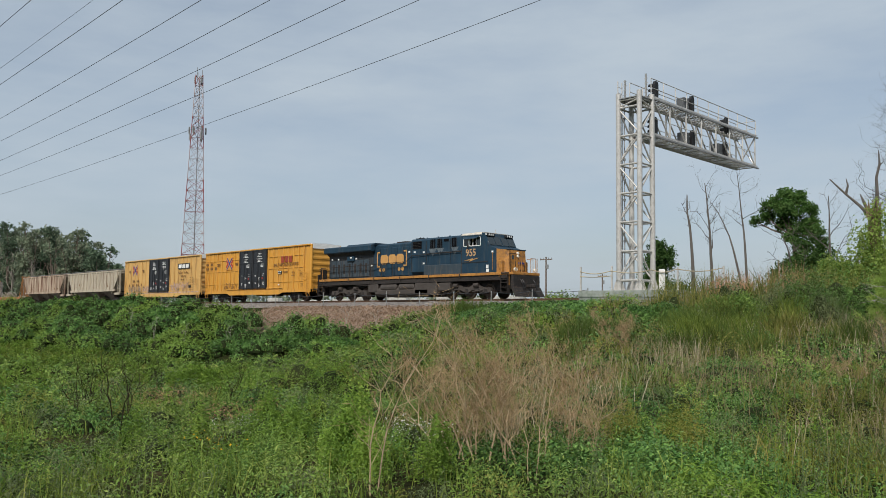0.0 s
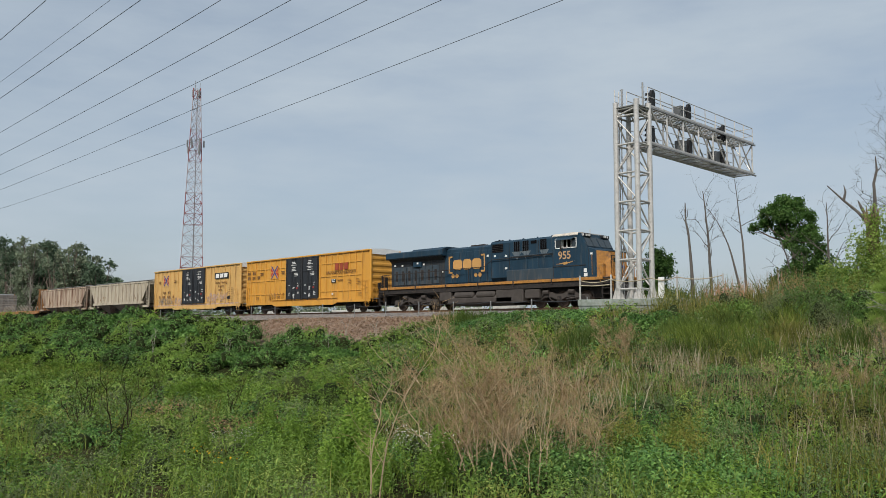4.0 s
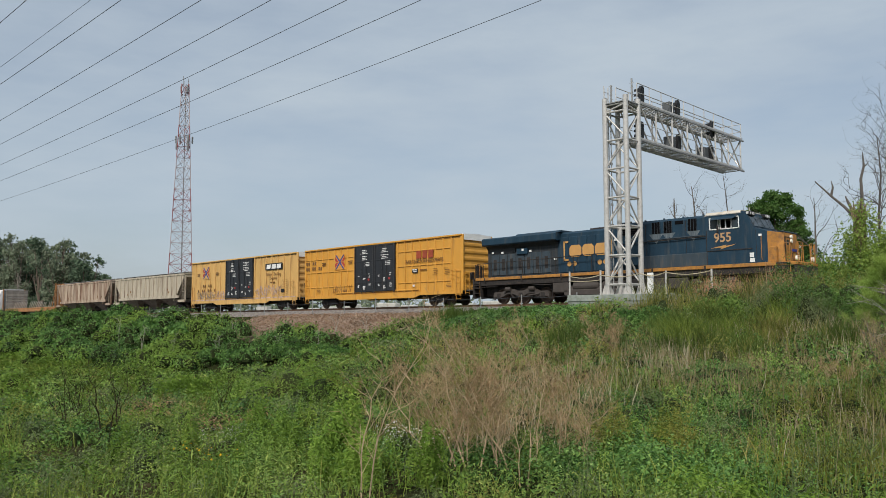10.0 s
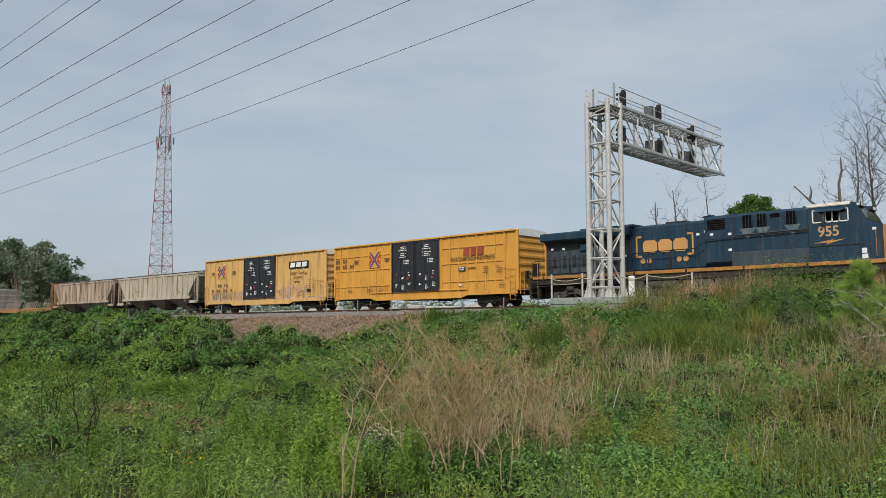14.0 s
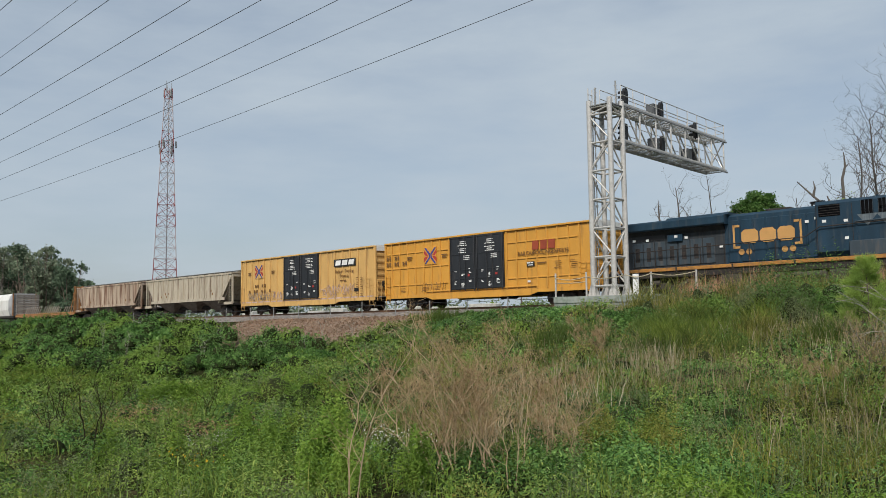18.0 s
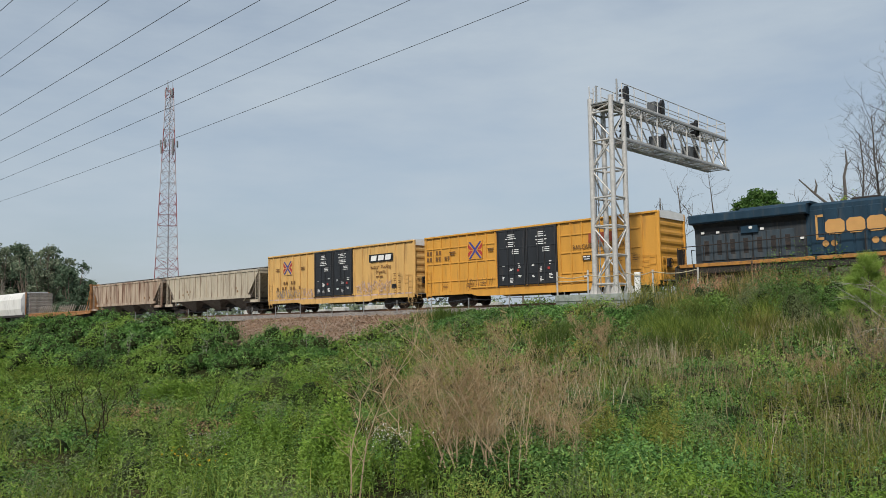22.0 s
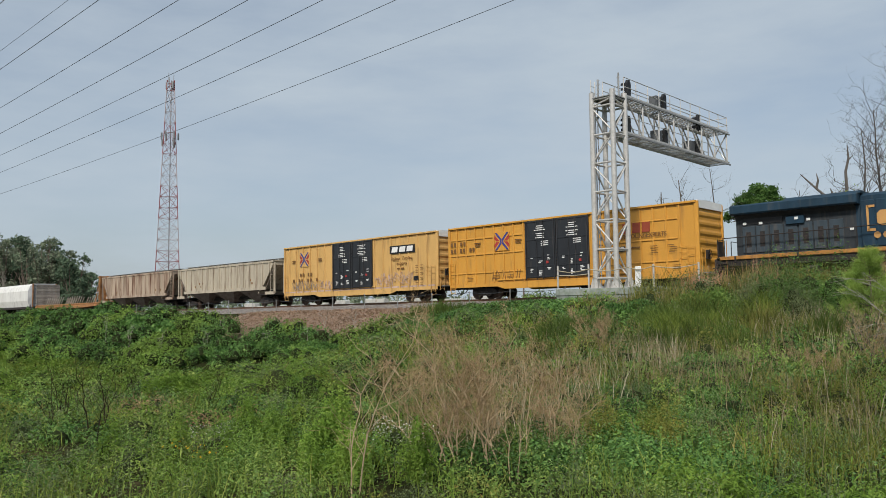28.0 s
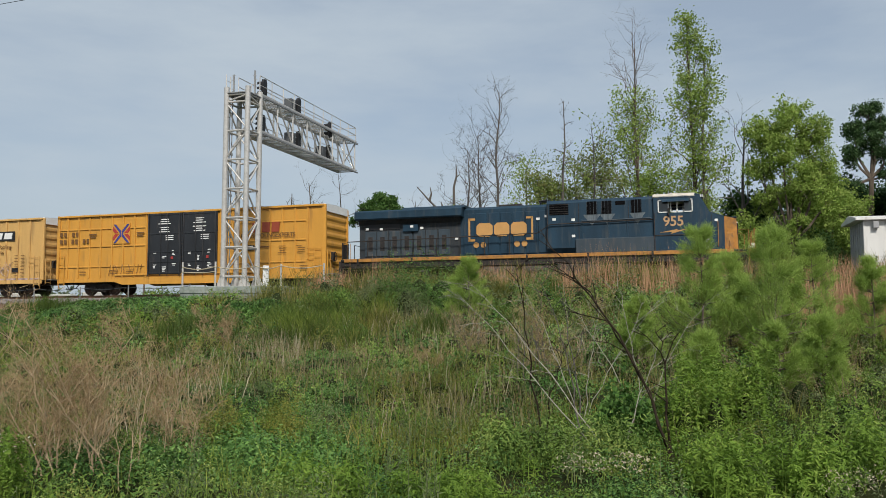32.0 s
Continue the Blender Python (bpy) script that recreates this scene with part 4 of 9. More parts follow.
def locomotive(start):
    car = thing("locomotive", "dark blue freight locomotive with yellow nose and sill stripe", "locomotive")
    # frame and running boards
    part("underframe", Geo().box(1.0, 22.4, -1.45, 1.45, 1.28, 1.62), M_STEEL_DARK, car)
    for s in (-1, 1):
        a, b = s * 1.40, s * 1.54
        part("sill_stripe", Geo().box(1.2, 21.9, min(a, b), max(a, b), 1.62, 1.81, 0.015), M_LYELLOW, car, "grubby yellow sill stripe")
    part("running_board", Geo().box(1.0, 22.6, -1.5, 1.5, 1.70, 1.78), M_STEEL_DARK, car)
    # fuel tank with air reservoirs along the near side
    tank = [(-1.35, 1.0), (-1.45, 0.80), (-1.45, 0.50), (-1.1, 0.26), (1.1, 0.26), (1.45, 0.50), (1.45, 0.80), (1.35, 1.0), (0.9, 1.25), (-0.9, 1.25)]
    part("fuel_tank", Geo().prism([(y, z * 0.92) for y, z in tank], 8.6, 14.6, "x"), M_TANK, car)
    part("equipment_box", Geo().box(13.2, 15.6, -1.45, 1.45, 0.36, 1.27, 0.06), M_TANK, car)
    part("equipment_box", Geo().box(7.7, 8.9, -1.45, 1.45, 0.62, 1.27, 0.05), M_TANK, car)
    for x0, x1 in ((9.2, 11.1), (11.35, 13.1)):
        part("air_reservoir", Geo().tube([(x0, -1.25, 0.98), (x0 + 0.1, -1.25, 0.98), (x1 - 0.1, -1.25, 0.98), (x1, -1.25, 0.98)], [0.16, 0.27, 0.27, 0.16], 14), M_TANK, car)
    # infill added to block the bright gap between trucks and frame
    part("underframe_infill", Geo().box(1.6, 21.4, -0.75, 0.75, 0.55, 1.30), M_STEEL_DARK, car)
    loco_truck(car, 4.9)
    loco_truck(car, 18.4)
    for x in (1.9, 7.2, 16.0):
        part("air_pipe", Geo().tube([(x - 1.2, -1.35, 1.22), (x, -1.38, 1.16), (x + 1.2, -1.35, 1.22)], 0.03, 5), M_STEEL_DARK, car)
    # long hood, rear to front
    part("rear_hood", Geo().prism([(-1.02, 1.78), (-1.02, 3.72), (-1.30, 3.98), (1.30, 3.98), (1.02, 3.72), (1.02, 1.78)], 1.95, 7.9, "x"), M_REAR_HOOD, car)
    wing = [(-1.50, 3.98), (-1.56, 4.05), (-1.56, 4.42), (-1.45, 4.50), (0, 4.58), (1.45, 4.50), (1.56, 4.42), (1.56, 4.05), (1.50, 3.98)]
    part("radiator_wing", Geo().prism(wing, 1.85, 8.10, "x"), M_BLUE, car)
    part("radiator_hood", Geo().prism([(-1.3, 4.5), (-1.1, 4.64), (1.1, 4.64), (1.3, 4.5)], 4.6, 8.2, "x"), M_BLUE, car)
    part("engine_hood", Geo().prism([(-1.02, 1.78), (-1.02, 4.36), (-0.85, 4.50), (0.85, 4.50), (1.02, 4.36), (1.02, 1.78)], 7.9, 12.7, "x"), M_BLUE, car)
    part("inverter_hood", Geo().prism([(-1.05, 1.78), (-1.34, 2.1), (-1.34, 4.46), (-1.2, 4.62), (1.2, 4.62), (1.34, 4.46), (1.34, 2.1), (1.05, 1.78)], 12.7, 18.15, "x"), M_BLUE, car)
    part("lower_cabinet", Geo().box(14.2, 20.9, -1.46, 1.46, 1.80, 2.55, 0.03), M_BLUE_GREY, car, "dusty grey-blue lower panel")
    # hood doors with vents
    for i, x in enumerate((2.3, 3.02, 3.75, 4.47, 5.2, 5.92, 6.65)):
        door = part("hood_door", Geo().box(x, x + 0.66, -1.075, -1.02, 1.95, 3.35, 0.02), M_BLUE_GREY, car)
        part("door_screen", Geo().box(x + 0.20, x + 0.46, -1.082, -1.07, 2.25, 3.05), M_STEEL_DARK, door)
    for x in np.linspace(8.1, 12.2, 7):
        part("hood_door", Geo().box(x, x + 0.60, -1.075, -1.02, 1.90, 4.15, 0.025), M_BLUE, car)
    part("rear_grille", Geo().box(2.3, 4.4, -1.06, -1.0, 3.46, 3.80), M_BLACK, car)
    part("junction_box", Geo().box(4.6, 5.5, -1.20, -1.0, 3.28, 3.68, 0.02), M_BLUE, car)
    for x, z in ((2.35, 3.45), (3.2, 3.42), (5.05, 3.5), (5.6, 3.40), (12.1, 3.65), (12.55, 3.78), (7.6, 2.75), (15.6, 3.98), (13.0, 3.55), (14.0, 3.5), (14.0, 2.65)):
        yy = -1.215 if abs(x - 5.05) < 0.1 else (-1.355 if x > 12.7 else -1.094)
        part("small_notice", Geo().box(x, x + 0.18, yy, yy + 0.02, z, z + 0.13), M_WHITE, car, "small white notice")
    for x0, x1 in ((12.85, 13.85),):
        part("louvre", Geo().box(x0, x1, -1.355, -1.33, 3.84, 4.42), M_VOID, car)
        for z in np.linspace(3.90, 4.38, 5):
            part("louvre_blade", Geo().box(x0, x1, -1.375, -1.345, z - 0.010, z + 0.010), M_STEEL_DARK, car)
    for x0, x1 in ((14.78, 15.33), (15.54, 16.07), (17.02, 17.56)):
        part("louvre", Geo().box(x0, x1, -1.355, -1.33, 3.80, 4.48), M_VOID, car)
        for x in np.linspace(x0 + 0.02, x1 - 0.02, 4):
            part("louvre_blade", Geo().box(x - 0.008, x + 0.008, -1.37, -1.345, 3.80, 4.48), M_BLUE_GREY, car)
    part("louvre", Geo().box(16.25, 16.74, -1.355, -1.33, 4.24, 4.44), M_VOID, car)
    for x in (14.55, 15.9, 16.85):
        part("panel_strap", Geo().box(x - 0.05, x + 0.05, -1.375, -1.335, 2.35, 3.55, 0.01), M_BLUE, car)
    for x0, x1 in ((14.60, 15.50), (15.45, 16.25), (16.95, 17.75)):
        part("stain", Geo().prism([(x0, 3.80), (x1, 3.80), (x1 - 0.1, 3.66), ((x0 + x1) / 2, 3.22), (x0 + 0.1, 3.66)], -1.3440, -1.337, "y"), M_DUST, car, "pale dusty stain")
    part("air_duct", Geo().tube([(14.5, -1.40, 3.46), (18.0, -1.40, 3.50)], 0.03, 6), M_BLUE_GREY, car)
    # roof gear
    part("exhaust_cover", Geo().box(9.9, 11.2, -0.4, 0.4, 4.48, 4.66, 0.04), M_STEEL_DARK, car)
    horn = Geo()
    for k, (dy, ln) in enumerate(((-0.22, 0.42), (0.0, 0.52), (0.22, 0.36))):
        horn.tube([(12.15, dy, 4.78), (12.15 + ln * 0.6, dy, 4.78), (12.15 + ln, dy, 4.78)], [0.03, 0.04, 0.10], 8)
    horn.tube([(12.15, -0.3, 4.74), (12.15, 0.3, 4.74)], 0.04, 6).tube([(12.15, 0, 4.5), (12.15, 0, 4.74)], 0.05, 6)
    part("horn", horn, M_BLACK, car)
    # cab
    part("cab_side", Geo().prism([(18.15, 1.80), (18.15, 3.70), (20.8, 3.70), (21.5, 3.42), (21.5, 1.80)], -1.50, -1.44, "y"), M_BLUE, car)
    part("cab_side", Geo().prism([(18.15, 1.80), (18.15, 3.70), (20.8, 3.70), (21.5, 3.42), (21.5, 1.80)], 1.44, 1.50, "y"), M_BLUE, car)
    for s in (-1, 1):
        a, b = s * 1.44, s * 1.50
        y0, y1 = min(a, b), max(a, b)
        part("cab_side", Geo().box(18.15, 18.38, y0, y1, 3.70, 4.55).box(18.38, 20.2, y0, y1, 4.40, 4.55)
             .prism([(20.02, 3.70), (20.02, 4.40), (20.2, 4.40), (20.45, 4.40), (20.8, 3.70)], y0, y1, "y"), M_BLUE, car)
        # window frames and panes
        ya, yb = s * 1.47, s * 1.525
        y0, y1 = min(ya, yb), max(ya, yb)
        for x0, x1 in ((18.36, 18.90), (18.96, 19.62), (19.58, 20.04)):
            fr = Geo()
            z0, z1 = 3.72, 4.38
            fr.box(x0, x1, y0, y1, z0, z0 + 0.05).box(x0, x1, y0, y1, z1 - 0.05, z1).box(x0, x0 + 0.05, y0, y1, z0, z1).box(x1 - 0.05, x1, y0, y1, z0, z1)
            if x0 == 18.96:
                fr.box(19.26, 19.32, y0, y1, z0, z1)
            wnd = part("window_frame", fr, M_WHITE, car, "white window frame")
            if x0 != 18.96:
                pane = part("pane", Geo().box(x0 + 0.04, x1 - 0.04, s * 1.48 - 0.004, s * 1.48 + 0.004, z0 + 0.03, z1 - 0.03), M_GLASS, wnd, "dark tinted pane")
        part("sun_visor", Geo().add([(18.5, s * 1.50, 4.42), (19.95, s * 1.50, 4.42), (19.85, s * 1.86, 4.24), (18.6, s * 1.86, 4.24), (18.5, s * 1.50, 4.40), (19.95, s * 1.50, 4.40), (19.85, s * 1.86, 4.22), (18.6, s * 1.86, 4.22)],
                                   [(0, 1, 2, 3), (4, 7, 6, 5), (0, 4, 5, 1), (1, 5, 6, 2), (2, 6, 7, 3), (3, 7, 4, 0)]), M_BLUE, car)
        part("mirror", Geo().box(18.84, 18.92, s * 1.62 - 0.05, s * 1.62 + 0.05, 3.55, 3.95, 0.02), M_STEEL_DARK, car)
    part("cab_floor", Geo().box(18.2, 21.4, -1.42, 1.42, 2.60, 2.66), M_CABWALL, car)
    part("cab_rear_wall", Geo().box(18.16, 18.24, -1.42, 1.42, 1.8, 4.55), M_CABWALL, car)
    part("control_desk", Geo().box(20.0, 20.7, -1.3, 1.3, 2.66, 3.6, 0.05), M_CABWALL, car)
    part("cab_roof", Geo().prism([(-1.52, 4.52), (-1.30, 4.70), (1.30, 4.70), (1.52, 4.52), (1.45, 4.48), (-1.45, 4.48)], 18.12, 20.15, "x"), M_CREAM, car, "cream-white cab roof")
    part("roof_vent", Geo().box(18.9, 19.5, -0.9, -0.3, 4.70, 4.78, 0.02).tube([(19.9, 0.2, 4.7), (19.9, 0.2, 5.0)], 0.02, 5), M_CREAM, car)
    # windscreen slope with two panes, number boards above
    part("windscreen_frame", Geo().prism([(20.15, 4.66), (20.38, 4.58), (20.42, 4.45), (20.8, 3.72), (20.72, 3.70), (20.10, 4.50)], -1.48, 1.48, "y"), M_BLUE, car)
    for y0, y1 in ((-1.36, -0.75), (-0.68, -0.06), (0.06, 0.68), (0.75, 1.36)):
        g = Geo().add([(20.48, y0, 4.38), (20.48, y1, 4.38), (20.80, y1, 3.78), (20.80, y0, 3.78), (20.44, y0, 4.37), (20.44, y1, 4.37), (20.76, y1, 3.77), (20.76, y0, 3.77)],
                      [(0, 1, 2, 3), (4, 7, 6, 5), (0, 4, 5, 1), (1, 5, 6, 2), (2, 6, 7, 3), (3, 7, 4, 0)])
        part("windscreen", g, M_GLASS, car, "dark windscreen pane")
    for y in (-1.0, 1.0):
        nb = part("number_board", Geo().box(20.26, 20.56, y - 0.42, y + 0.42, 4.40, 4.61, 0.03), M_BLACK, car, "black number board")
        for q in (-0.2, 0.0, 0.2):
            part("digit_bar", Geo().box(20.558, 20.57, y + q - 0.05, y + q + 0.05, 4.44, 4.57), M_WHITE, nb)
        if y < 0:
            for q in (-0.06, 0.02, 0.10):
                part("digit_bar", Geo().box(20.38 + q, 20.43 + q, y - 0.432, y - 0.42, 4.44, 4.57), M_WHITE, nb)
    # nose
    part("nose_top", Geo().prism([(20.75, 3.72), (21.5, 3.45), (21.5, 3.36), (20.75, 3.6)], -1.49, 1.49, "y"), M_BLUE, car)
    nose = Geo().add([(21.5, -1.50, 1.80), (21.5, -1.50, 3.44), (21.5, 1.50, 3.44), (21.5, 1.50, 1.80), (22.15, -0.95, 1.80), (22.10, -0.88, 3.36), (22.10, 0.88, 3.36), (22.15, 0.95, 1.80)],
                     [(0, 4, 5, 1), (4, 7, 6, 5), (7, 3, 2, 6), (1, 5, 6, 2), (0, 3, 7, 4), (0, 1, 2, 3)])
    part("nose", nose, M_LYELLOW, car, "dull yellow nose")
    part("nose_door", Geo().box(22.10, 22.17, -0.80, -0.25, 1.85, 3.10, 0.015), M_LYELLOW, car)
    part("nose_window", Geo().box(22.13, 22.185, -0.68, -0.42, 2.72, 3.0, 0.02), M_GLASS, car, "small rounded door window")
    # seams of the nose, its door and the sand box lids
    for y0, y1, z0, z1 in ((-0.84, -0.80, 1.84, 3.14), (-0.25, -0.21, 1.84, 3.14), (-0.84, -0.21, 3.10, 3.14), (0.10, 0.74, 1.95, 1.98), (0.10, 0.13, 1.95, 2.35), (0.71, 0.74, 1.95, 2.35)):
        part("nose_seam", Geo().box(22.06, 22.168, y0, y1, z0, z1), M_STEEL_DARK, car)
    part("nose_latch", Geo().box(22.14, 22.20, -0.32, -0.27, 2.3, 2.6, 0.01), M_STEEL_DARK, car)
    part("nose_brow", Geo().box(21.46, 22.12, -1.0, 1.0, 3.37, 3.45, 0.03), M_BLUE, car)
    for s in (-1, 1):
        part("nose_cabinet", Geo().box(21.52, 21.9, min(s * 1.42, s * 1.10), max(s * 1.42, s * 1.10), 1.80, 2.62, 0.03), M_LYELLOW, car)
        part("cab_grab_iron", Geo().tube([(21.2, s * 1.53, 1.95), (21.2, s * 1.57, 2.05), (21.2, s * 1.57, 3.1), (21.2, s * 1.53, 3.2)], 0.018, 5), M_LYELLOW, car)
        part("cab_seam", Geo().box(20.9, 20.92, s * 1.5 - 0.008, s * 1.5 + 0.008, 1.82, 3.55), M_STEEL_DARK, car)
        part("cab_seam", Geo().box(18.16, 18.20, s * 1.5 - 0.010, s * 1.5 + 0.010, 1.82, 3.70), M_STEEL_DARK, car)
        for x in (12.74, 14.38, 16.90):
            part("hood_seam", Geo().box(x - 0.015, x + 0.015, s * 1.34 - 0.012, s * 1.34 + 0.012, 2.15, 4.40), M_STEEL_DARK, car)
        for x in np.arange(13.1, 18.0, 1.2):
            part("lift_lug", Geo().box(x - 0.05, x + 0.05, s * 1.18 - 0.03, s * 1.18 + 0.03, 4.58, 4.68), M_BLUE, car)
        part("battery_box", Geo().box(15.8, 17.0, min(s * 1.50, s * 1.2), max(s * 1.50, s * 1.2), 0.62, 1.20, 0.04), M_TANK, car)
        for k in range(6):
            part("tread_edge", Geo().box(2.0 + k * 3.2, 2.1 + k * 3.2, min(s * 1.56, s * 1.5), max(s * 1.56, s * 1.5), 1.50, 1.80), M_STEEL_DARK, car)
    part("roof_dome", Geo().tube([(16.5, 0.3, 4.62), (16.5, 0.3, 4.74)], [0.28, 0.2], 12), M_BLUE, car)
    for z in (2.95, 3.18):
        part("headlight", Geo().tube([(22.10, 0.02, z), (22.20, 0.02, z)], 0.10, 12), M_LAMP, car, "round headlight")
    for y in (-1.05, 1.05):
        part("ditch_light", Geo().tube([(22.75, y, 1.98), (22.90, y, 1.98)], 0.13, 12), M_LAMP, car, "round ditch light")
    part("logo_bar", Geo().box(22.12, 22.18, 0.1, 0.7, 2.42, 2.55), M_NAVY, car)
    # front platform, steps, snow plough, rear platform
    part("front_platform", Geo().box(21.5, 22.95, -1.45, 1.45, 1.62, 1.80, 0.02), M_LYELLOW, car)
    part("step_well", Geo().box(21.6, 22.7, -1.2, 1.2, 0.7, 1.62), M_STEEL_DARK, car)
    part("pilot", Geo().box(22.75, 22.95, -1.45, 1.45, 0.75, 1.60, 0.03), M_STEEL_DARK, car)
    part("plough", Geo().prism([(22.75, 0.80), (22.95, 0.80), (23.35, 0.12), (23.15, 0.12)], -1.5, 1.5, "y"), M_STEEL_DARK, car)
    part("rear_pilot", Geo().box(0.85, 1.05, -1.45, 1.45, 0.45, 1.70, 0.03), M_STEEL_DARK, car)
    for x, s in ((22.15, -1), (22.15, 1), (1.3, -1), (1.3, 1)):
        for i in range(4):
            a, b = s * 1.15, s * 1.52
            part("step", Geo().box(x - 0.28, x + 0.28, min(a, b), max(a, b), 0.42 + i * 0.33, 0.46 + i * 0.33), M_STEEL_DARK, car)
        for q in (-0.3, 0.3):
            a, b = s * 1.2, s * 1.5
            part("step_side", Geo().box(x + q - 0.02, x + q + 0.02, min(a, b), max(a, b), 0.40, 1.7), M_STEEL_DARK, car)
    coupler(car, 22.95, 1)
    coupler(car, 0.85, -1)
    for x, y in ((23.05, -0.6), (23.05, -0.8), (23.05, 0.6)):
        part("air_hose", Geo().tube([(x, y, 1.3), (x + 0.15, y, 1.1), (x + 0.2, y + 0.1, 0.75), (x + 0.12, y + 0.2, 0.6)], 0.03, 5), M_BLACK, car)
    # handrails: dark along the hood, yellow round the nose
    for s in (-1, 1):
        y = s * 1.46
        handrail(car, [(1.35, y, 1.75), (1.35, y, 2.78), (7.9, y, 2.85), (12.2, y, 2.92), (12.9, y, 3.35), (18.1, s * 1.44, 3.42)], M_STEEL_DARK, 0.028)
        for x in np.arange(2.6, 12.0, 1.35):
            part("rail_post", Geo().tube([(x, y, 1.78), (x, y, 2.85)], 0.028, 5), M_STEEL_DARK, car)
        handrail(car, [(21.7, y, 1.5), (21.75, y, 2.1), (21.62, s * 1.3, 2.9)], M_LYELLOW)
        handrail(car, [(22.6, y, 0.9), (22.6, y, 2.75), (22.15, s * 1.0, 2.8)], M_LYELLOW)
        handrail(car, [(22.9, s * 1.2, 1.8), (22.9, s * 1.2, 2.8), (22.9, s * 0.5, 2.8), (22.9, s * 0.5, 1.8)], M_LYELLOW, 0.03)
        handrail(car, [(1.0, s * 1.3, 1.7), (1.0, s * 1.3, 2.75), (1.0, s * 0.45, 2.75), (1.0, s * 0.45, 1.7)], M_STEEL_DARK, 0.03)
        handrail(car, [(1.55, y, 0.6), (1.55, y, 2.7)], M_LYELLOW)
    for q in (-1.05, -0.75, 0.75, 1.05):
        part("gate_bar", Geo().tube([(22.90, q, 1.8), (22.90, q, 2.78)], 0.018, 5), M_LYELLOW, car)
    part("gate_panel", Geo().box(0.97, 1.0, -1.2, -0.55, 1.85, 2.7), M_STEEL_DARK, car)
    # side emblem: plain blocks between two brackets, with paired discs
    y = -1.10
    for x, s in ((8.42, 1), (11.88, -1)):
        b = Geo().box(x - 0.05, x + 0.05, y - 0.004, y + 0.01, 2.62, 3.88)
        for z in (2.62, 3.76):
            b.box(min(x, x + s * 0.32), max(x, x + s * 0.32), y - 0.004, y + 0.01, z, z + 0.12)
        part("emblem_bracket", b, M_LOGO, car, "yellow bracket mark")
    z0, z1 = 2.86, 3.60
    for x0, x1 in ((8.82, 9.72), (9.80, 10.64), (10.72, 11.58)):
        c = 0.16
        blk = [(x0, z0 + c), (x0 + c, z0), (x1 - c, z0), (x1, z0 + c), (x1, z1 - c), (x1 - c, z1), (x0 + c, z1), (x0, z1 - c)]
        part("emblem_block", Geo().prism(blk, y - 0.004, y + 0.01, "y"), M_LOGO, car, "plain yellow block mark")
    for x in (8.80, 9.20, 11.05, 11.45):
        part("emblem_disc", Geo().tube([(x, y - 0.004, 2.42), (x, y + 0.01, 2.42)], 0.155, 20), M_LOGO, car, "yellow disc mark")
    # cab number and flash below it
    ob = part("cab_number", text_mesh("955", 0.70, 0.95, 0.012), M_NUMBER, car, "pale orange cab number")
    ob.location = (19.10, -1.515, 3.26)
    part("flash", Geo().prism([(18.40, 2.72), (19.30, 2.88), (19.25, 2.81), (19.85, 2.88), (18.95, 2.64), (19.03, 2.74)], -1.512, -1.495, "y"), M_LOGO, car, "pale lightning flash")
    for x, z, w, h in ((20.55, 2.12, 0.22, 0.24), (20.55, 1.86, 0.26, 0.22), (21.05, 3.2, 0.16, 0.12)):
        part("white_notice", Geo().box(x, x + w, -1.515, -1.49, z, z + h), M_WHITE, car, "white notice")
    part("cab_strip", Geo().box(18.2, 20.7, -1.53, -1.49, 2.56, 2.60), M_STEEL_DARK, car)
    TRAIN.append((car, start))
    return car


locomotive(0.0)


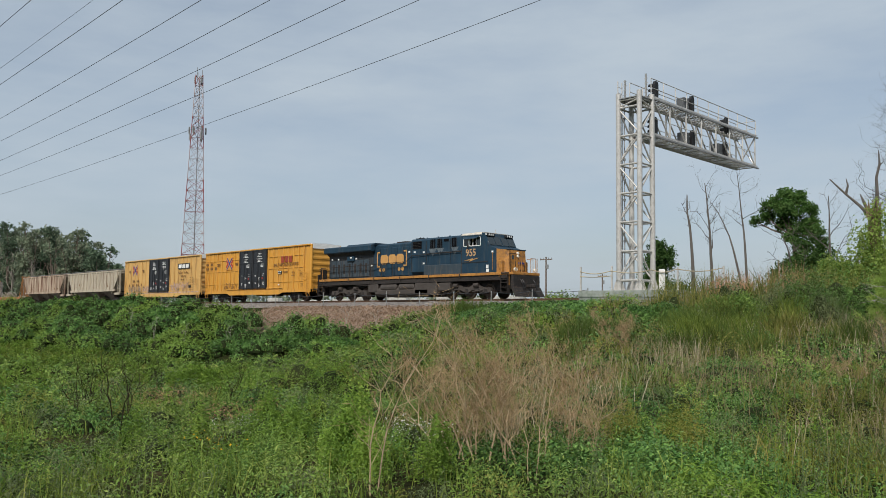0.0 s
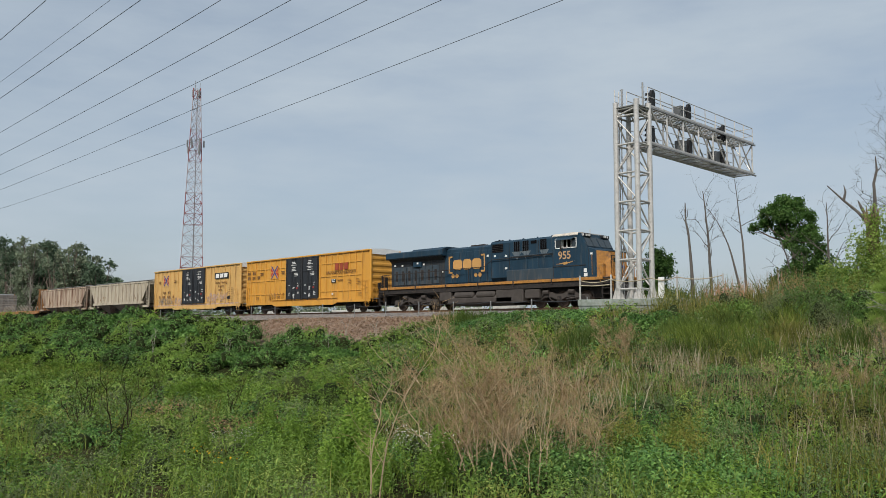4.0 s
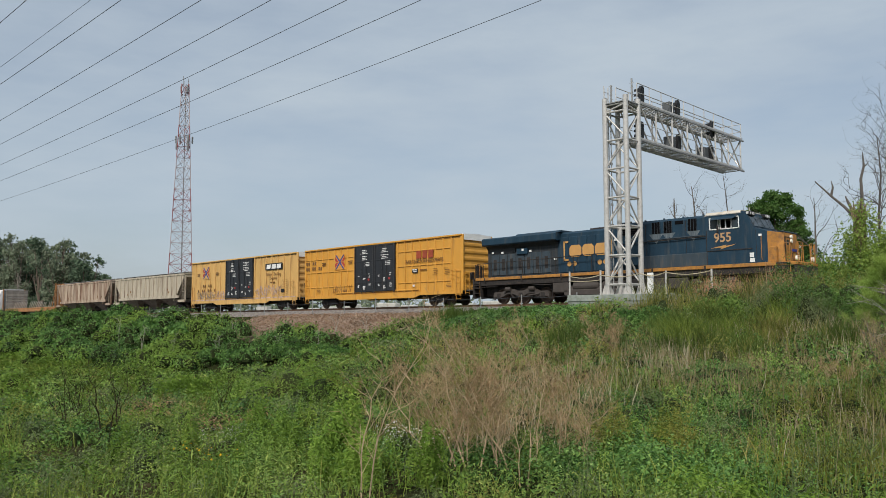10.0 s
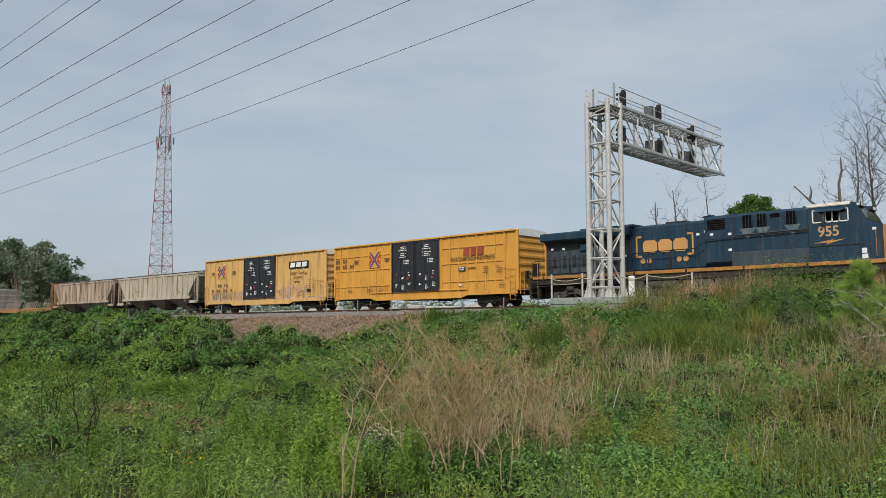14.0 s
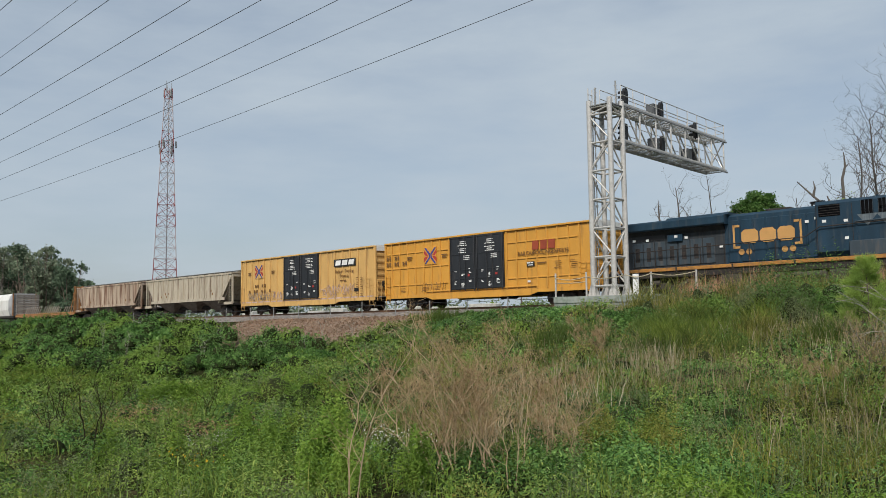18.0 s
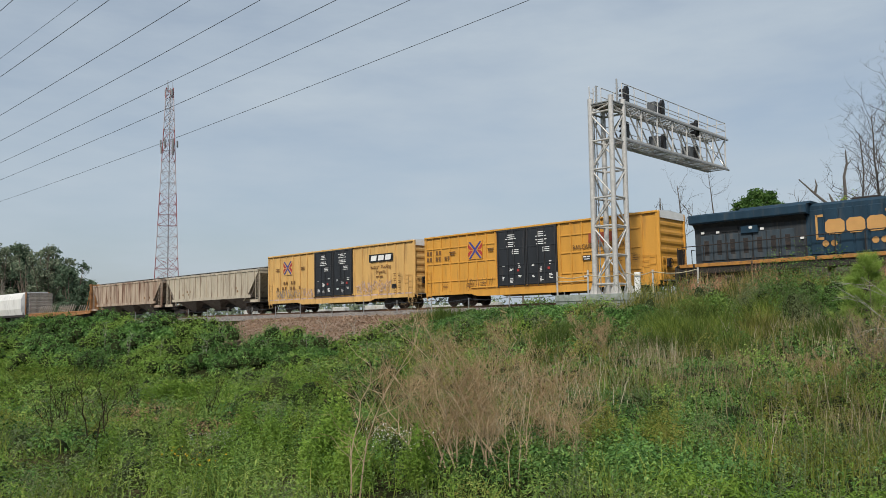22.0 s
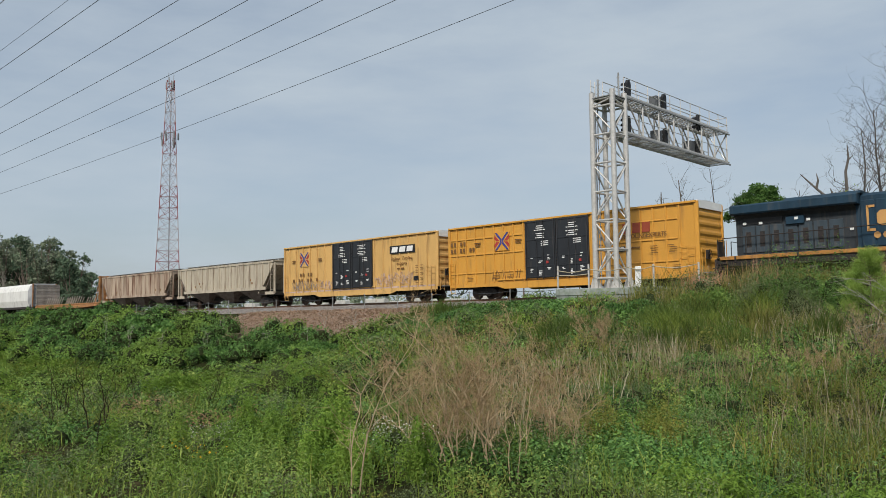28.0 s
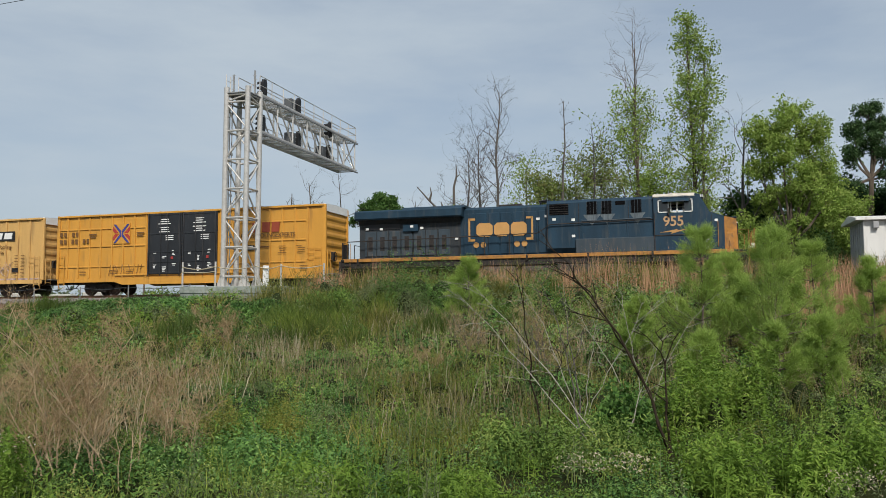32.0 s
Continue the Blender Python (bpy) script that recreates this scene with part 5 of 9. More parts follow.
# ---- signal gantry ----
def gantry():
    cx, cy, a = -22.2, 36.63, 0.63
    z0, z1 = 2.62, 13.1
    ob = thing("signal_gantry", "galvanised lattice cantilever signal mast beside the track", "signal gantry")
    legs = [(cx - a, cy - a), (cx + a, cy - a), (cx + a, cy + a), (cx - a, cy + a)]
    for x, y in legs:
        part("leg", Geo().tube([(x, y, z0), (x, y, z1)], 0.14, 14), M_GALV, ob)
        part("cap", Geo().tube([(x, y, z1), (x, y, z1 + 0.03)], 0.14, 14), M_GALV, ob)
        part("base_plate", Geo().box(x - 0.30, x + 0.30, y - 0.30, y + 0.30, z0 - 0.02, z0 + 0.04), M_GALV, ob)
        for k in range(4):
            t = k * math.pi / 2 + math.pi / 4
            c, s = math.cos(t), math.sin(t)
            g = Geo().add([(x + c * 0.11 - s * 0.01, y + s * 0.11 + c * 0.01, z0), (x + c * 0.33 - s * 0.01, y + s * 0.33 + c * 0.01, z0), (x + c * 0.11 - s * 0.01, y + s * 0.11 + c * 0.01, z0 + 0.75),
                           (x + c * 0.11 + s * 0.01, y + s * 0.11 - c * 0.01, z0), (x + c * 0.33 + s * 0.01, y + s * 0.33 - c * 0.01, z0), (x + c * 0.11 + s * 0.01, y + s * 0.11 - c * 0.01, z0 + 0.75)],
                          [(0, 1, 2), (5, 4, 3), (0, 3, 4, 1), (1, 4, 5, 2), (2, 5, 3, 0)])
            part("gusset", g, M_GALV, ob)
    levels = [z0 + 0.55 + i * 1.53 for i in range(7)] + [z1 - 0.35]
    for i, z in enumerate(levels):
        for k in range(4):
            (xa, ya), (xb, yb) = legs[k], legs[(k + 1) % 4]
            part("strut", Geo().tube([(xa, ya, z), (xb, yb, z)], 0.055, 8), M_GALV, ob)
            if i + 1 < len(levels):
                zz = levels[i + 1]
                p, q = ((xa, ya, z + 0.05), (xb, yb, zz - 0.05))
                if (i + k) % 2:
                    p, q = (xa, ya, zz - 0.05), (xb, yb, z + 0.05)
                part("diagonal", Geo().tube([p, q], 0.045, 8), M_GALV, ob)
    # caged ladder on the back of the mast
    lx, ly = cx - a - 0.32, cy + 0.02
    lad = part("ladder", Geo().tube([(lx, ly - 0.2, z0 + 0.3), (lx, ly - 0.2, z1 + 0.9)], 0.03, 6).tube([(lx, ly + 0.2, z0 + 0.3), (lx, ly + 0.2, z1 + 0.9)], 0.03, 6), M_GALV, ob)
    for z in np.arange(z0 + 0.5, z1 + 0.6, 0.32):
        part("rung", Geo().tube([(lx, ly - 0.2, z), (lx, ly + 0.2, z)], 0.016, 6), M_GALV, lad)
    part("junction_box", Geo().box(cx - a - 0.25, cx - a - 0.12, cy - 0.45, cy - 0.15, z0 + 1.4, z0 + 2.4, 0.02), M_GRATE, ob)
    for z in np.arange(z0 + 2.6, z1 + 0.5, 1.1):
        part("cable_clip", Geo().box(cx - a - 0.05, cx - a + 0.05, cy - 0.12, cy - 0.02, z, z + 0.12), M_GRATE, ob)
    part("conduit", Geo().tube([(cx - a, cy - 0.07, z0), (cx - a, cy - 0.07, z1)], 0.03, 6), M_GRATE, ob)
    # top platform and aerials
    part("top_deck", Geo().box(cx - a - 0.1, cx + a + 0.1, cy - a - 0.1, cy + a + 0.1, z1 - 0.30, z1 - 0.25), M_GRATE, ob)
    for x, y, h in ((cx - a - 0.05, cy + 0.1, 0.95), (cx + 0.45, cy + 0.35, 1.15)):
        ant = part("aerial", Geo().tube([(x, y, z1 - 0.3), (x, y, z1 + h)], 0.05, 8), M_GRATE, ob, "short grey aerial")
        for k in range(4):
            part("aerial_rung", Geo().tube([(x - 0.12, y, z1 + 0.15 + 0.25 * k), (x + 0.12, y, z1 + 0.15 + 0.25 * k)], 0.015, 5), M_GALV, ant)
    # cantilever boom over the tracks
    y0, y1, zb, zt = cy + a, 50.2, 10.98, 12.98
    boom_x = (cx - a, cx + a)
    for x in boom_x:
        for z in (zb, zt):
            part("chord", Geo().box(x - 0.06, x + 0.06, y0 - 0.1, y1, z - 0.07, z + 0.07, 0.01), M_GALV, ob)
        ys = np.linspace(y0 + 0.1, y1 - 0.1, 8)
        for i, y in enumerate(ys):
            part("boom_post", Geo().tube([(x, y, zb), (x, y, zt)], 0.05, 8), M_GALV, ob)
            if i:
                part("boom_diagonal", Geo().tube([(x, ys[i - 1], zt), (x, y, zb)], 0.045, 8), M_GALV, ob)
    for y in np.linspace(y0 + 0.1, y1 - 0.1, 15):
        for z in (zb, zt):
            part("cross_bar", Geo().tube([(cx - a, y, z - 0.03), (cx + a, y, z - 0.03)], 0.035, 6), M_GALV, ob)
    part("end_brace", Geo().tube([(cx - a, y1, zb), (cx + a, y1, zt)], 0.04, 6), M_GALV, ob)
    part("end_brace", Geo().tube([(cx + a, y1, zb), (cx - a, y1, zt)], 0.04, 6), M_GALV, ob)
    for z in (zb, zt):
        part("toe_angle", Geo().box(cx + a + 0.02, cx + a + 0.10, y0 - 0.1, y1 + 0.25, z - 0.11, z - 0.02), M_GRATE, ob)
        deck = part("walkway", Geo().box(cx - a - 0.06, cx - a, y0 - 0.1, y1 + 0.2, z + 0.07, z + 0.12), M_GALV, ob, "open steel grating")
        for gx in np.linspace(cx - a + 0.10, cx + a + 0.02, 8):
            part("grating_bar", Geo().box(gx - 0.035, gx + 0.035, y0 - 0.1, y1 + 0.2, z + 0.07, z + 0.10), M_GALV, deck)
        for y in np.arange(y0, y1, 0.55):
            part("walkway_bar", Geo().box(cx - a, cx + a, y - 0.03, y + 0.03, z + 0.10, z + 0.12), M_GALV, deck)
    for x in (cx - a - 0.02, cx + a + 0.02):
        for z in (zt + 0.52, zt + 1.03):
            part("guard_rail", Geo().tube([(x, y0 - 0.1, z), (x, y1, z)], 0.024, 6), M_GALV, ob)
        for y in np.linspace(y0 - 0.1, y1, 11):
            part("rail_post", Geo().tube([(x, y, zt), (x, y, zt + 1.03)], 0.026, 6), M_GALV, ob)
        for y in np.linspace(y0 + 1, y1 - 1, 7):
            part("inner_rail", Geo().tube([(x, y - 0.9, zb + 0.9), (x, y + 0.9, zb + 0.9)], 0.02, 5), M_GALV, ob)
    for z in (zt + 0.52, zt + 1.03):
        for y in (y1,):
            part("guard_rail", Geo().tube([(cx - a, y, z), (cx + a, y, z)], 0.024, 6), M_GALV, ob)
    # signal heads: slim black cases with hooded lamps that face away along the line
    for y, z, box in ((37.95, zt, False), (37.85, zb, False), (42.0, zt, True), (42.05, zb, True), (46.2, zb, True), (46.4, zt - 0.45, False)):
        z += 0.10
        hx = cx + 0.38
        sg = part("signal_head", Geo().prism([(y - 0.15, z), (y + 0.15, z), (y + 0.18, z + 0.2), (y + 0.18, z + 0.78), (y + 0.10, z + 0.95), (y - 0.10, z + 0.95), (y - 0.18, z + 0.78), (y - 0.18, z + 0.2)], hx, hx + 0.16, "x"),
                  M_BLACK, ob, "black signal head with hooded lamps")
        part("mounting", Geo().tube([(hx + 0.08, y, z - 0.1), (hx + 0.08, y, z + 0.9)], 0.05, 8), M_BLACK, sg)
        for k in range(3):
            zz = z + 0.2 + 0.27 * k
            n, vs = 10, []
            for xx in (hx, hx - 0.30):
                for j in range(n):
                    t = -0.5 + (math.pi + 1.0) * j / (n - 1)
                    vs.append((xx, y + 0.12 * math.cos(t), zz + 0.12 * math.sin(t)))
            part("hood", Geo().add(vs, [(j, j + 1, j + 1 + n, j + n) for j in range(n - 1)]), M_BLACK, sg)
            part("lens", Geo().tube([(hx - 0.02, y, zz), (hx, y, zz)], 0.09, 12), M_GLASS, sg)
        if box:
            part("relay_box", Geo().box(cx - 0.05, cx + 0.45, y - 0.85, y - 0.30, z, z + 0.75, 0.03), M_RELAY, ob, "dark grey relay cabinet")
    return ob


gantry()

# concrete pad and cable rail round the mast foot
pad = thing("concrete_pad", "mossy grey concrete foundation slab under the signal mast", "concrete pad")
part("slab", Geo().box(-25.0, -18.7, 35.45, 38.3, 1.2, 2.60, 0.03), M_PAD, pad)
part("kerb", Geo().box(-25.0, -18.7, 35.40, 35.48, 2.30, 2.64, 0.01), M_PAD, pad)
RAILING = thing("rope_railing", "grey posts with a sagging pale rope round the pad", "railing")
posts = [(-24.9, 35.5), (-22.95, 35.5), (-20.6, 35.5), (-19.2, 35.5), (-16.9, 35.6)]
for x, y in posts:
    part("post", Geo().tube([(x, y, 1.5), (x, y, 3.92 if x < -22 else 3.75)], 0.05, 8), M_GALV, RAILING)
for (x0, y0), (x1, y1) in zip(posts[:-1], posts[1:]):
    part("rope", Geo().tube([(x0 + (x1 - x0) * k / 6, y0 + (y1 - y0) * k / 6 - 0.05, 3.66 - 0.14 * math.sin(math.pi * k / 6)) for k in range(7)], 0.025, 5), M_ROPE, RAILING)
part("rope", Geo().tube([(-24.9 + 1.95 * k / 6, 35.45, 3.40 - 0.05 * math.sin(math.pi * k / 6)) for k in range(7)], 0.025, 5), M_ROPE, RAILING)
mk = tagged(part("white_marker_post", Geo().box(-20.25, -19.93, 35.52, 35.62, 2.2, 3.68, 0.02), M_WHITE), "white flat marker post beside the pad", "marker post")

# low cable fence along the bank top
fence = thing("cable_fence", "low grey posts with one slack cable along the bank", "fence")
fx = list(np.arange(-90, -26, 3.7))
FRNG = random.Random(4)
fpts = []
for x in fx:
    x += FRNG.uniform(-0.5, 0.5)
    z = rail_z(x)
    lean = FRNG.uniform(-0.05, 0.05)
    part("post", Geo().tube([(x, 39.3, z - 0.75), (x + lean, 39.3, z + 0.55 + FRNG.uniform(-0.1, 0.1))], 0.035, 6), M_GRATE, fence)
    fpts.append((x, 39.3, z + 0.40))
for p, q in zip(fpts[:-1], fpts[1:]):
    part("cable", Geo().tube([(p[0] + (q[0] - p[0]) * k / 5, 39.3, p[2] + (q[2] - p[2]) * k / 5 - 0.12 * math.sin(math.pi * k / 5)) for k in range(6)], 0.016, 5), M_WIRE, fence)

# pale sleepers stacked beyond the second track
brng = random.Random(8)
x = -80.0
while x < -44:
    ln = brng.uniform(1.4, 4.6)
    z = rail_z(x) - 0.95
    g = Geo().box(x, x + ln, 51.2, 51.9, z, z + brng.uniform(1.2, 1.62), 0.05)
    tagged(part("concrete_block", g, M_CONCRETE), "long pale concrete block lying beyond the tracks", "concrete block", "concrete blocks by the line")
    x += ln + brng.uniform(0.2, 1.6)
for x, ln, h in ((-39.5, 1.6, 0.75), (-36.8, 2.2, 0.85), (-33.6, 1.1, 0.7)):
    z = rail_z(x) - 0.72
    slab = tagged(part("broken_slab", Geo().prism([(0, 0), (ln, 0), (ln * 0.92, h * 0.7), (ln * 0.45, h), (ln * 0.08, h * 0.55)], 0, 0.8, "y"), M_CONCRETE), "broken pale concrete slab beside the tracks", "concrete slab", "broken slabs by the line")
    slab.matrix_basis = pose(x, 50.3, z)


# ---- radio tower ----
def radio_tower():
    d = 240.0
    bx, by = -0.887 * d, 0.462 * d
    h0, h1 = 0.5, 1.6 + 0.281 * d
    ob = thing("radio_tower", "tall red and white lattice radio tower", "radio tower")
    n = 22
    lev = np.linspace(h0, h1, n + 1)
    wid = [4.3 * (1 - i / n) + 1.15 * (i / n) for i in range(n + 1)]

    def corner(i, k):
        t = k * 2 * math.pi / 3 + 0.5
        return (bx + wid[i] * math.cos(t), by + wid[i] * math.sin(t), lev[i])
    for i in range(n):
        mat = M_TOWER_RED if (i // 3) % 2 == 1 else M_TOWER_WHITE
        lab = "faded red lattice bar" if mat is M_TOWER_RED else "white lattice bar"
        for k in range(3):
            a, b, c, e = corner(i, k), corner(i, (k + 1) % 3), corner(i + 1, k), corner(i + 1, (k + 1) % 3)
            part("leg", Geo().tube([a, c], 0.13, 6), mat, ob, lab)
            part("girt", Geo().tube([a, b], 0.06, 5), mat, ob)
            part("brace", Geo().tube([a, e], 0.06, 5), mat, ob)
            part("brace", Geo().tube([b, c], 0.06, 5), mat, ob)
    part("cable_run", Geo().tube([(bx + 0.3, by, h0), (bx + 0.3, by, h1)], 0.12, 6), M_GRATE, ob)
    for z, r, m in ((h1 - 1.5, 1.2, 3), (h1 - 16.5, 2.3, 6), (h1 - 18.5, 2.1, 3)):
        for k in range(m):
            t = k * 2 * math.pi / m
            x, y = bx + r * math.cos(t), by + r * math.sin(t)
            part("panel_aerial", Geo().box(x - 0.2, x + 0.2, y - 0.2, y + 0.2, z - 1.0, z + 1.0, 0.05), M_GRATE, ob, "grey panel aerial")
    for k, (dx, dy) in enumerate(((-0.9, 0), (0.7, 0.5), (0.2, -0.8))):
        part("whip_aerial", Geo().tube([(bx + dx, by + dy, h1 - 1), (bx + dx, by + dy, h1 + 1.2 + 0.5 * k)], 0.08, 5), M_GRATE, ob)
    return ob


radio_tower()

# ---- overhead power lines: eight wires parallel to the railway, sagging in one long span ----
for ratio, lean in ((1.195, -3.317), (1.021, -2.678), (0.955, -2.433), (0.816, -1.923), (0.724, -1.588), (0.645, -1.297), (0.583, -1.07), (0.504, -0.779)):
    y = 20.0
    for _ in range(30):
        y = (16.2 + 1.55e-4 * (lean * y + 150) ** 2) / ratio
    pts = [(x, y, 1.6 + 16.2 + 1.55e-4 * (x + 150) ** 2) for x in np.linspace(-340, 80, 43)]
    thin = ratio in (1.021,)
    wire = part("power_line", Geo().tube(pts, 0.012 if thin else 0.019, 5), M_WIRE)
    tagged(wire, "thin dark overhead power line against the sky", "power line", "overhead wires")


for x in (-340.0, 80.0):
    zz = 1.6 + 16.2 + 1.55e-4 * (x + 150) ** 2
    pl = thing("line_pylon", "plain steel portal that carries the power lines", "pylon", "line pylons")
    for yy in (12.5, 42.0):
        part("pylon_leg", Geo().tube([(x, yy, float(ground_z(x, yy)) - 0.5), (x, yy, zz + 1.5)], [0.4, 0.25], 8), M_GALV, pl)
    part("crossarm", Geo().box(x - 0.2, x + 0.2, 11.5, 43.0, zz - 0.02, zz + 0.3), M_GALV, pl)

# ---- wooden utility poles far beyond the line ----
def utility_pole(x, y, ztop, arm):
    z0 = float(ground_z(x, y))
    ob = thing("utility_pole", "far wooden utility pole with a crossarm", "utility pole", "far utility poles")
    part("pole", Geo().tube([(x, y, z0 - 0.3), (x, y, ztop)], [0.22, 0.15], 8), M_WOODPOLE, ob)
    part("crossarm", Geo().box(x - arm, x + arm, y - 0.08, y + 0.08, ztop - 0.7, ztop - 0.5), M_WOODPOLE, ob)
    for q in (-0.9, -0.4, 0.4, 0.9):
        part("insulator", Geo().tube([(x + q * arm, y, ztop - 0.5), (x + q * arm, y, ztop - 0.2)], 0.06, 6), M_GRATE, ob)
    part("transformer", Geo().tube([(x + 0.35, y, ztop - 2.6), (x + 0.35, y, ztop - 1.7)], 0.26, 10), M_GRATE, ob)


utility_pole(-104.0, 135.5, 12.9, 1.6)
utility_pole(-118.0, 178.0, 11.2, 1.4)


# ---- white equipment shed by the line ----
def shed():
    ob = thing("equipment_shed", "white metal lineside equipment shed, end wall greyed for shade", "shed")
    x0, x1, y0, y1 = 10.4, 20.0, 52.5, 56.4
    z0, z1 = float(ground_z(12, 54)) - 0.1, 6.85
    part("body", Geo().box(x0, x1, y0, y1, z0, z1), M_WHITE_CAR, ob)
    part("roof", Geo().prism([(y0 - 0.35, z1), (y0 - 0.35, z1 + 0.14), ((y0 + y1) / 2, z1 + 0.45), (y1 + 0.35, z1 + 0.14), (y1 + 0.35, z1)], x0 - 0.45, x1 + 0.4, "x"), M_WHITE_CAR, ob)
    for i, x in enumerate(np.arange(x0 + 0.05, x1, 1.2)):
        part("wall_seam", Geo().box(x - 0.04, x + 0.04, y0 - 0.03, y0, z0, z1, 0.01), M_WHITE_CAR, ob)
    # the end is white metal too; its shade is painted on as grey
    for y in np.arange(y0 + 0.3, y1, 0.62):
        part("end_batten", Geo().box(x0 - 0.04, x0, y - 0.05, y + 0.05, z0, z1 - 0.1), M_GREY_AND_SHADE, ob)
    part("end_panel", Geo().box(x0 - 0.015, x0 - 0.002, y0 + 0.1, y1 - 0.1, z0, z1 - 0.05), M_GREY_AND_SHADE, ob, "battened end wall, greyed for shade")
    part("eave_box", Geo().box(x0 + 0.5, x0 + 0.8, y0 - 0.28, y0 - 0.03, z1 - 0.5, z1 - 0.1, 0.02), M_GREY_AND_SHADE, ob)


shed()

# ---- trees ----
M_LEAF_TREE = leaf("tree_leaves", [(0.140, 0.220, 0.045), (0.220, 0.320, 0.068), (0.310, 0.410, 0.098), (0.40, 0.46, 0.145)], 0.55, 0.45, 0.2)
M_LEAF_DARK = leaf("dark_oak_leaves", [(0.030, 0.070, 0.020), (0.050, 0.100, 0.027), (0.075, 0.130, 0.036)], 0.55, 0.3, 0.2)
M_LEAF_PALE = leaf("pale_sapling_leaves", [(0.12, 0.18, 0.045), (0.175, 0.24, 0.065), (0.23, 0.26, 0.085), (0.20, 0.17, 0.07)], 0.6, 0.35, 0.2)
M_NEEDLE_PINE = leaf("tall_pine_needles", [(0.035, 0.075, 0.030), (0.060, 0.110, 0.042), (0.090, 0.145, 0.056)], 0.6, 0.25, 0.2)
M_NEEDLE_FAR = leaf("dark_pine_needles", [(0.020, 0.050, 0.018), (0.038, 0.080, 0.026), (0.056, 0.105, 0.032)], 0.6, 0.2, 0.2)
# both M_FOREST tones are paler and bluer: distance haze is painted in
M_FOREST_DARK = leaf("haze_painted_dark_leaves", [(0.069, 0.11, 0.072), (0.094, 0.138, 0.085), (0.125, 0.168, 0.104)], 0.8, 0.2, 0.3)
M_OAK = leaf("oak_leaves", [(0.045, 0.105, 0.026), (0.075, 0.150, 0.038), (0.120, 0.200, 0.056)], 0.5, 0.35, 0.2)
M_FOREST = leaf("haze_painted_leaves", [(0.13, 0.177, 0.115), (0.176, 0.22, 0.142), (0.227, 0.262, 0.176), (0.286, 0.287, 0.223)], 0.8, 0.3, 0.3)


def grow(rng, base, h, r, lean=(0, 0), fork=0.35, limbs=10, limb_len=0.35, rise=0.8, levels=3, gnarl=0.06, lo=0.3, droop=0.0, hi=1.0, stub=0.15):
    """A tapered trunk with limbs. Returns the wood as Geo and the twig points that carry leaves."""
    g, tips, boughs = Geo(), [], []
    top = Vector((lean[0], lean[1], h))
    pts, n = [], 9
    wob = Vector((0, 0, 0))
    for i in range(n + 1):
        t = i / n
        wob += Vector((rng.normal(0, gnarl), rng.normal(0, gnarl), 0)) * h / n
        pts.append(Vector(base) + Vector((top.x * t * t, top.y * t * t, top.z * t)) + wob * t)
    rad = [r * (1 - (1 - stub) * (i / n)) for i in range(n + 1)]
    g.tube(pts, rad, 7)

    def at(t):
        k = min(int(t * n), n - 1)
        return pts[k].lerp(pts[k + 1], t * n - k), rad[k] * 0.75

    def limb(p, d, ln, rr, level, g):
        q, segs = [p.copy()], 5
        for s in range(segs):
            d = (d + Vector((rng.normal(0, 0.22), rng.normal(0, 0.22), rng.normal(0, 0.12) + (0.10 if level == 1 else 0.0) - droop))).normalized()
            q.append(q[-1] + d * ln / segs)
        g.tube(q, [rr * (1 - 0.8 * k / segs) for k in range(segs + 1)], 5 if level == 1 else 3, cap=False)
        if level >= 2:
            tips.extend(q[2:])
        if level == levels:
            return
        for _ in range(3 if level == 1 else 3):
            k = rng.integers(1, segs + 1)
            side = Vector((rng.normal(), rng.normal(), rng.normal() * 0.6 + 0.25)).normalized()
            limb(q[k], (d * 0.7 + side * 0.9).normalized(), ln * rng.uniform(0.42, 0.65), rr * 0.5, level + 1, g)
    if stub > 0.2:
        # a broken top: splinters of the torn trunk
        for _ in range(5):
            o = Vector((rng.normal(0, 0.5), rng.normal(0, 0.5), 0)) * rad[-1]
            g.tube([pts[-1] + o - Vector((0, 0, 0.3)), pts[-1] + o * 1.1 + Vector((0, 0, rng.uniform(0.15, 0.7)))], [rad[-1] * 0.45, 0.01], 5)
    a0 = rng.uniform(0, 6.28)
    for i in range(limbs):
        t = lo + (hi - lo) * (i + rng.uniform(0, 0.9)) / limbs
        p, pr = at(min(t, 0.99))
        a = a0 + i * 2.4 + rng.uniform(-0.4, 0.4)
        up = rise * rng.uniform(0.6, 1.3)
        ln = h * limb_len * (1.15 - 0.6 * t) * rng.uniform(0.7, 1.25)
        boughs.append(Geo())
        limb(p, Vector((math.cos(a), math.sin(a), up)).normalized(), ln, max(pr * 0.6, r * 0.12), 1, boughs[-1])
    return g, tips, boughs


def leaf_mesh(name, centres, size, rng, flat=0.0):
    """Single leaves as small folded kites round the centres."""
    c = np.asarray(centres, float)
    n = len(c)
    s = (size * rng.uniform(0.6, 1.3, n))[:, None]
    d = rng.normal(size=(n, 3))
    d[:, 2] *= 1 - flat
    d /= np.linalg.norm(d, axis=1)[:, None]
    u = np.cross(d, rng.normal(size=(n, 3)))
    u /= np.linalg.norm(u, axis=1)[:, None] + 1e-9
    w = np.cross(d, u)
    v = np.stack([c - d * s * 0.5 - u * s * 0.34, c - d * s * 0.35 + u * s * 0.34 + w * s * 0.1, c + d * s * 0.65], 1).reshape(-1, 3)
    return raw_mesh(name, v, np.arange(n * 3).reshape(-1, 3))


def around(points, per, spread, rng):
    p = np.array([tuple(q) for q in points], float)
    p = np.repeat(p, per, axis=0)
    return p + rng.normal(0, spread, p.shape)


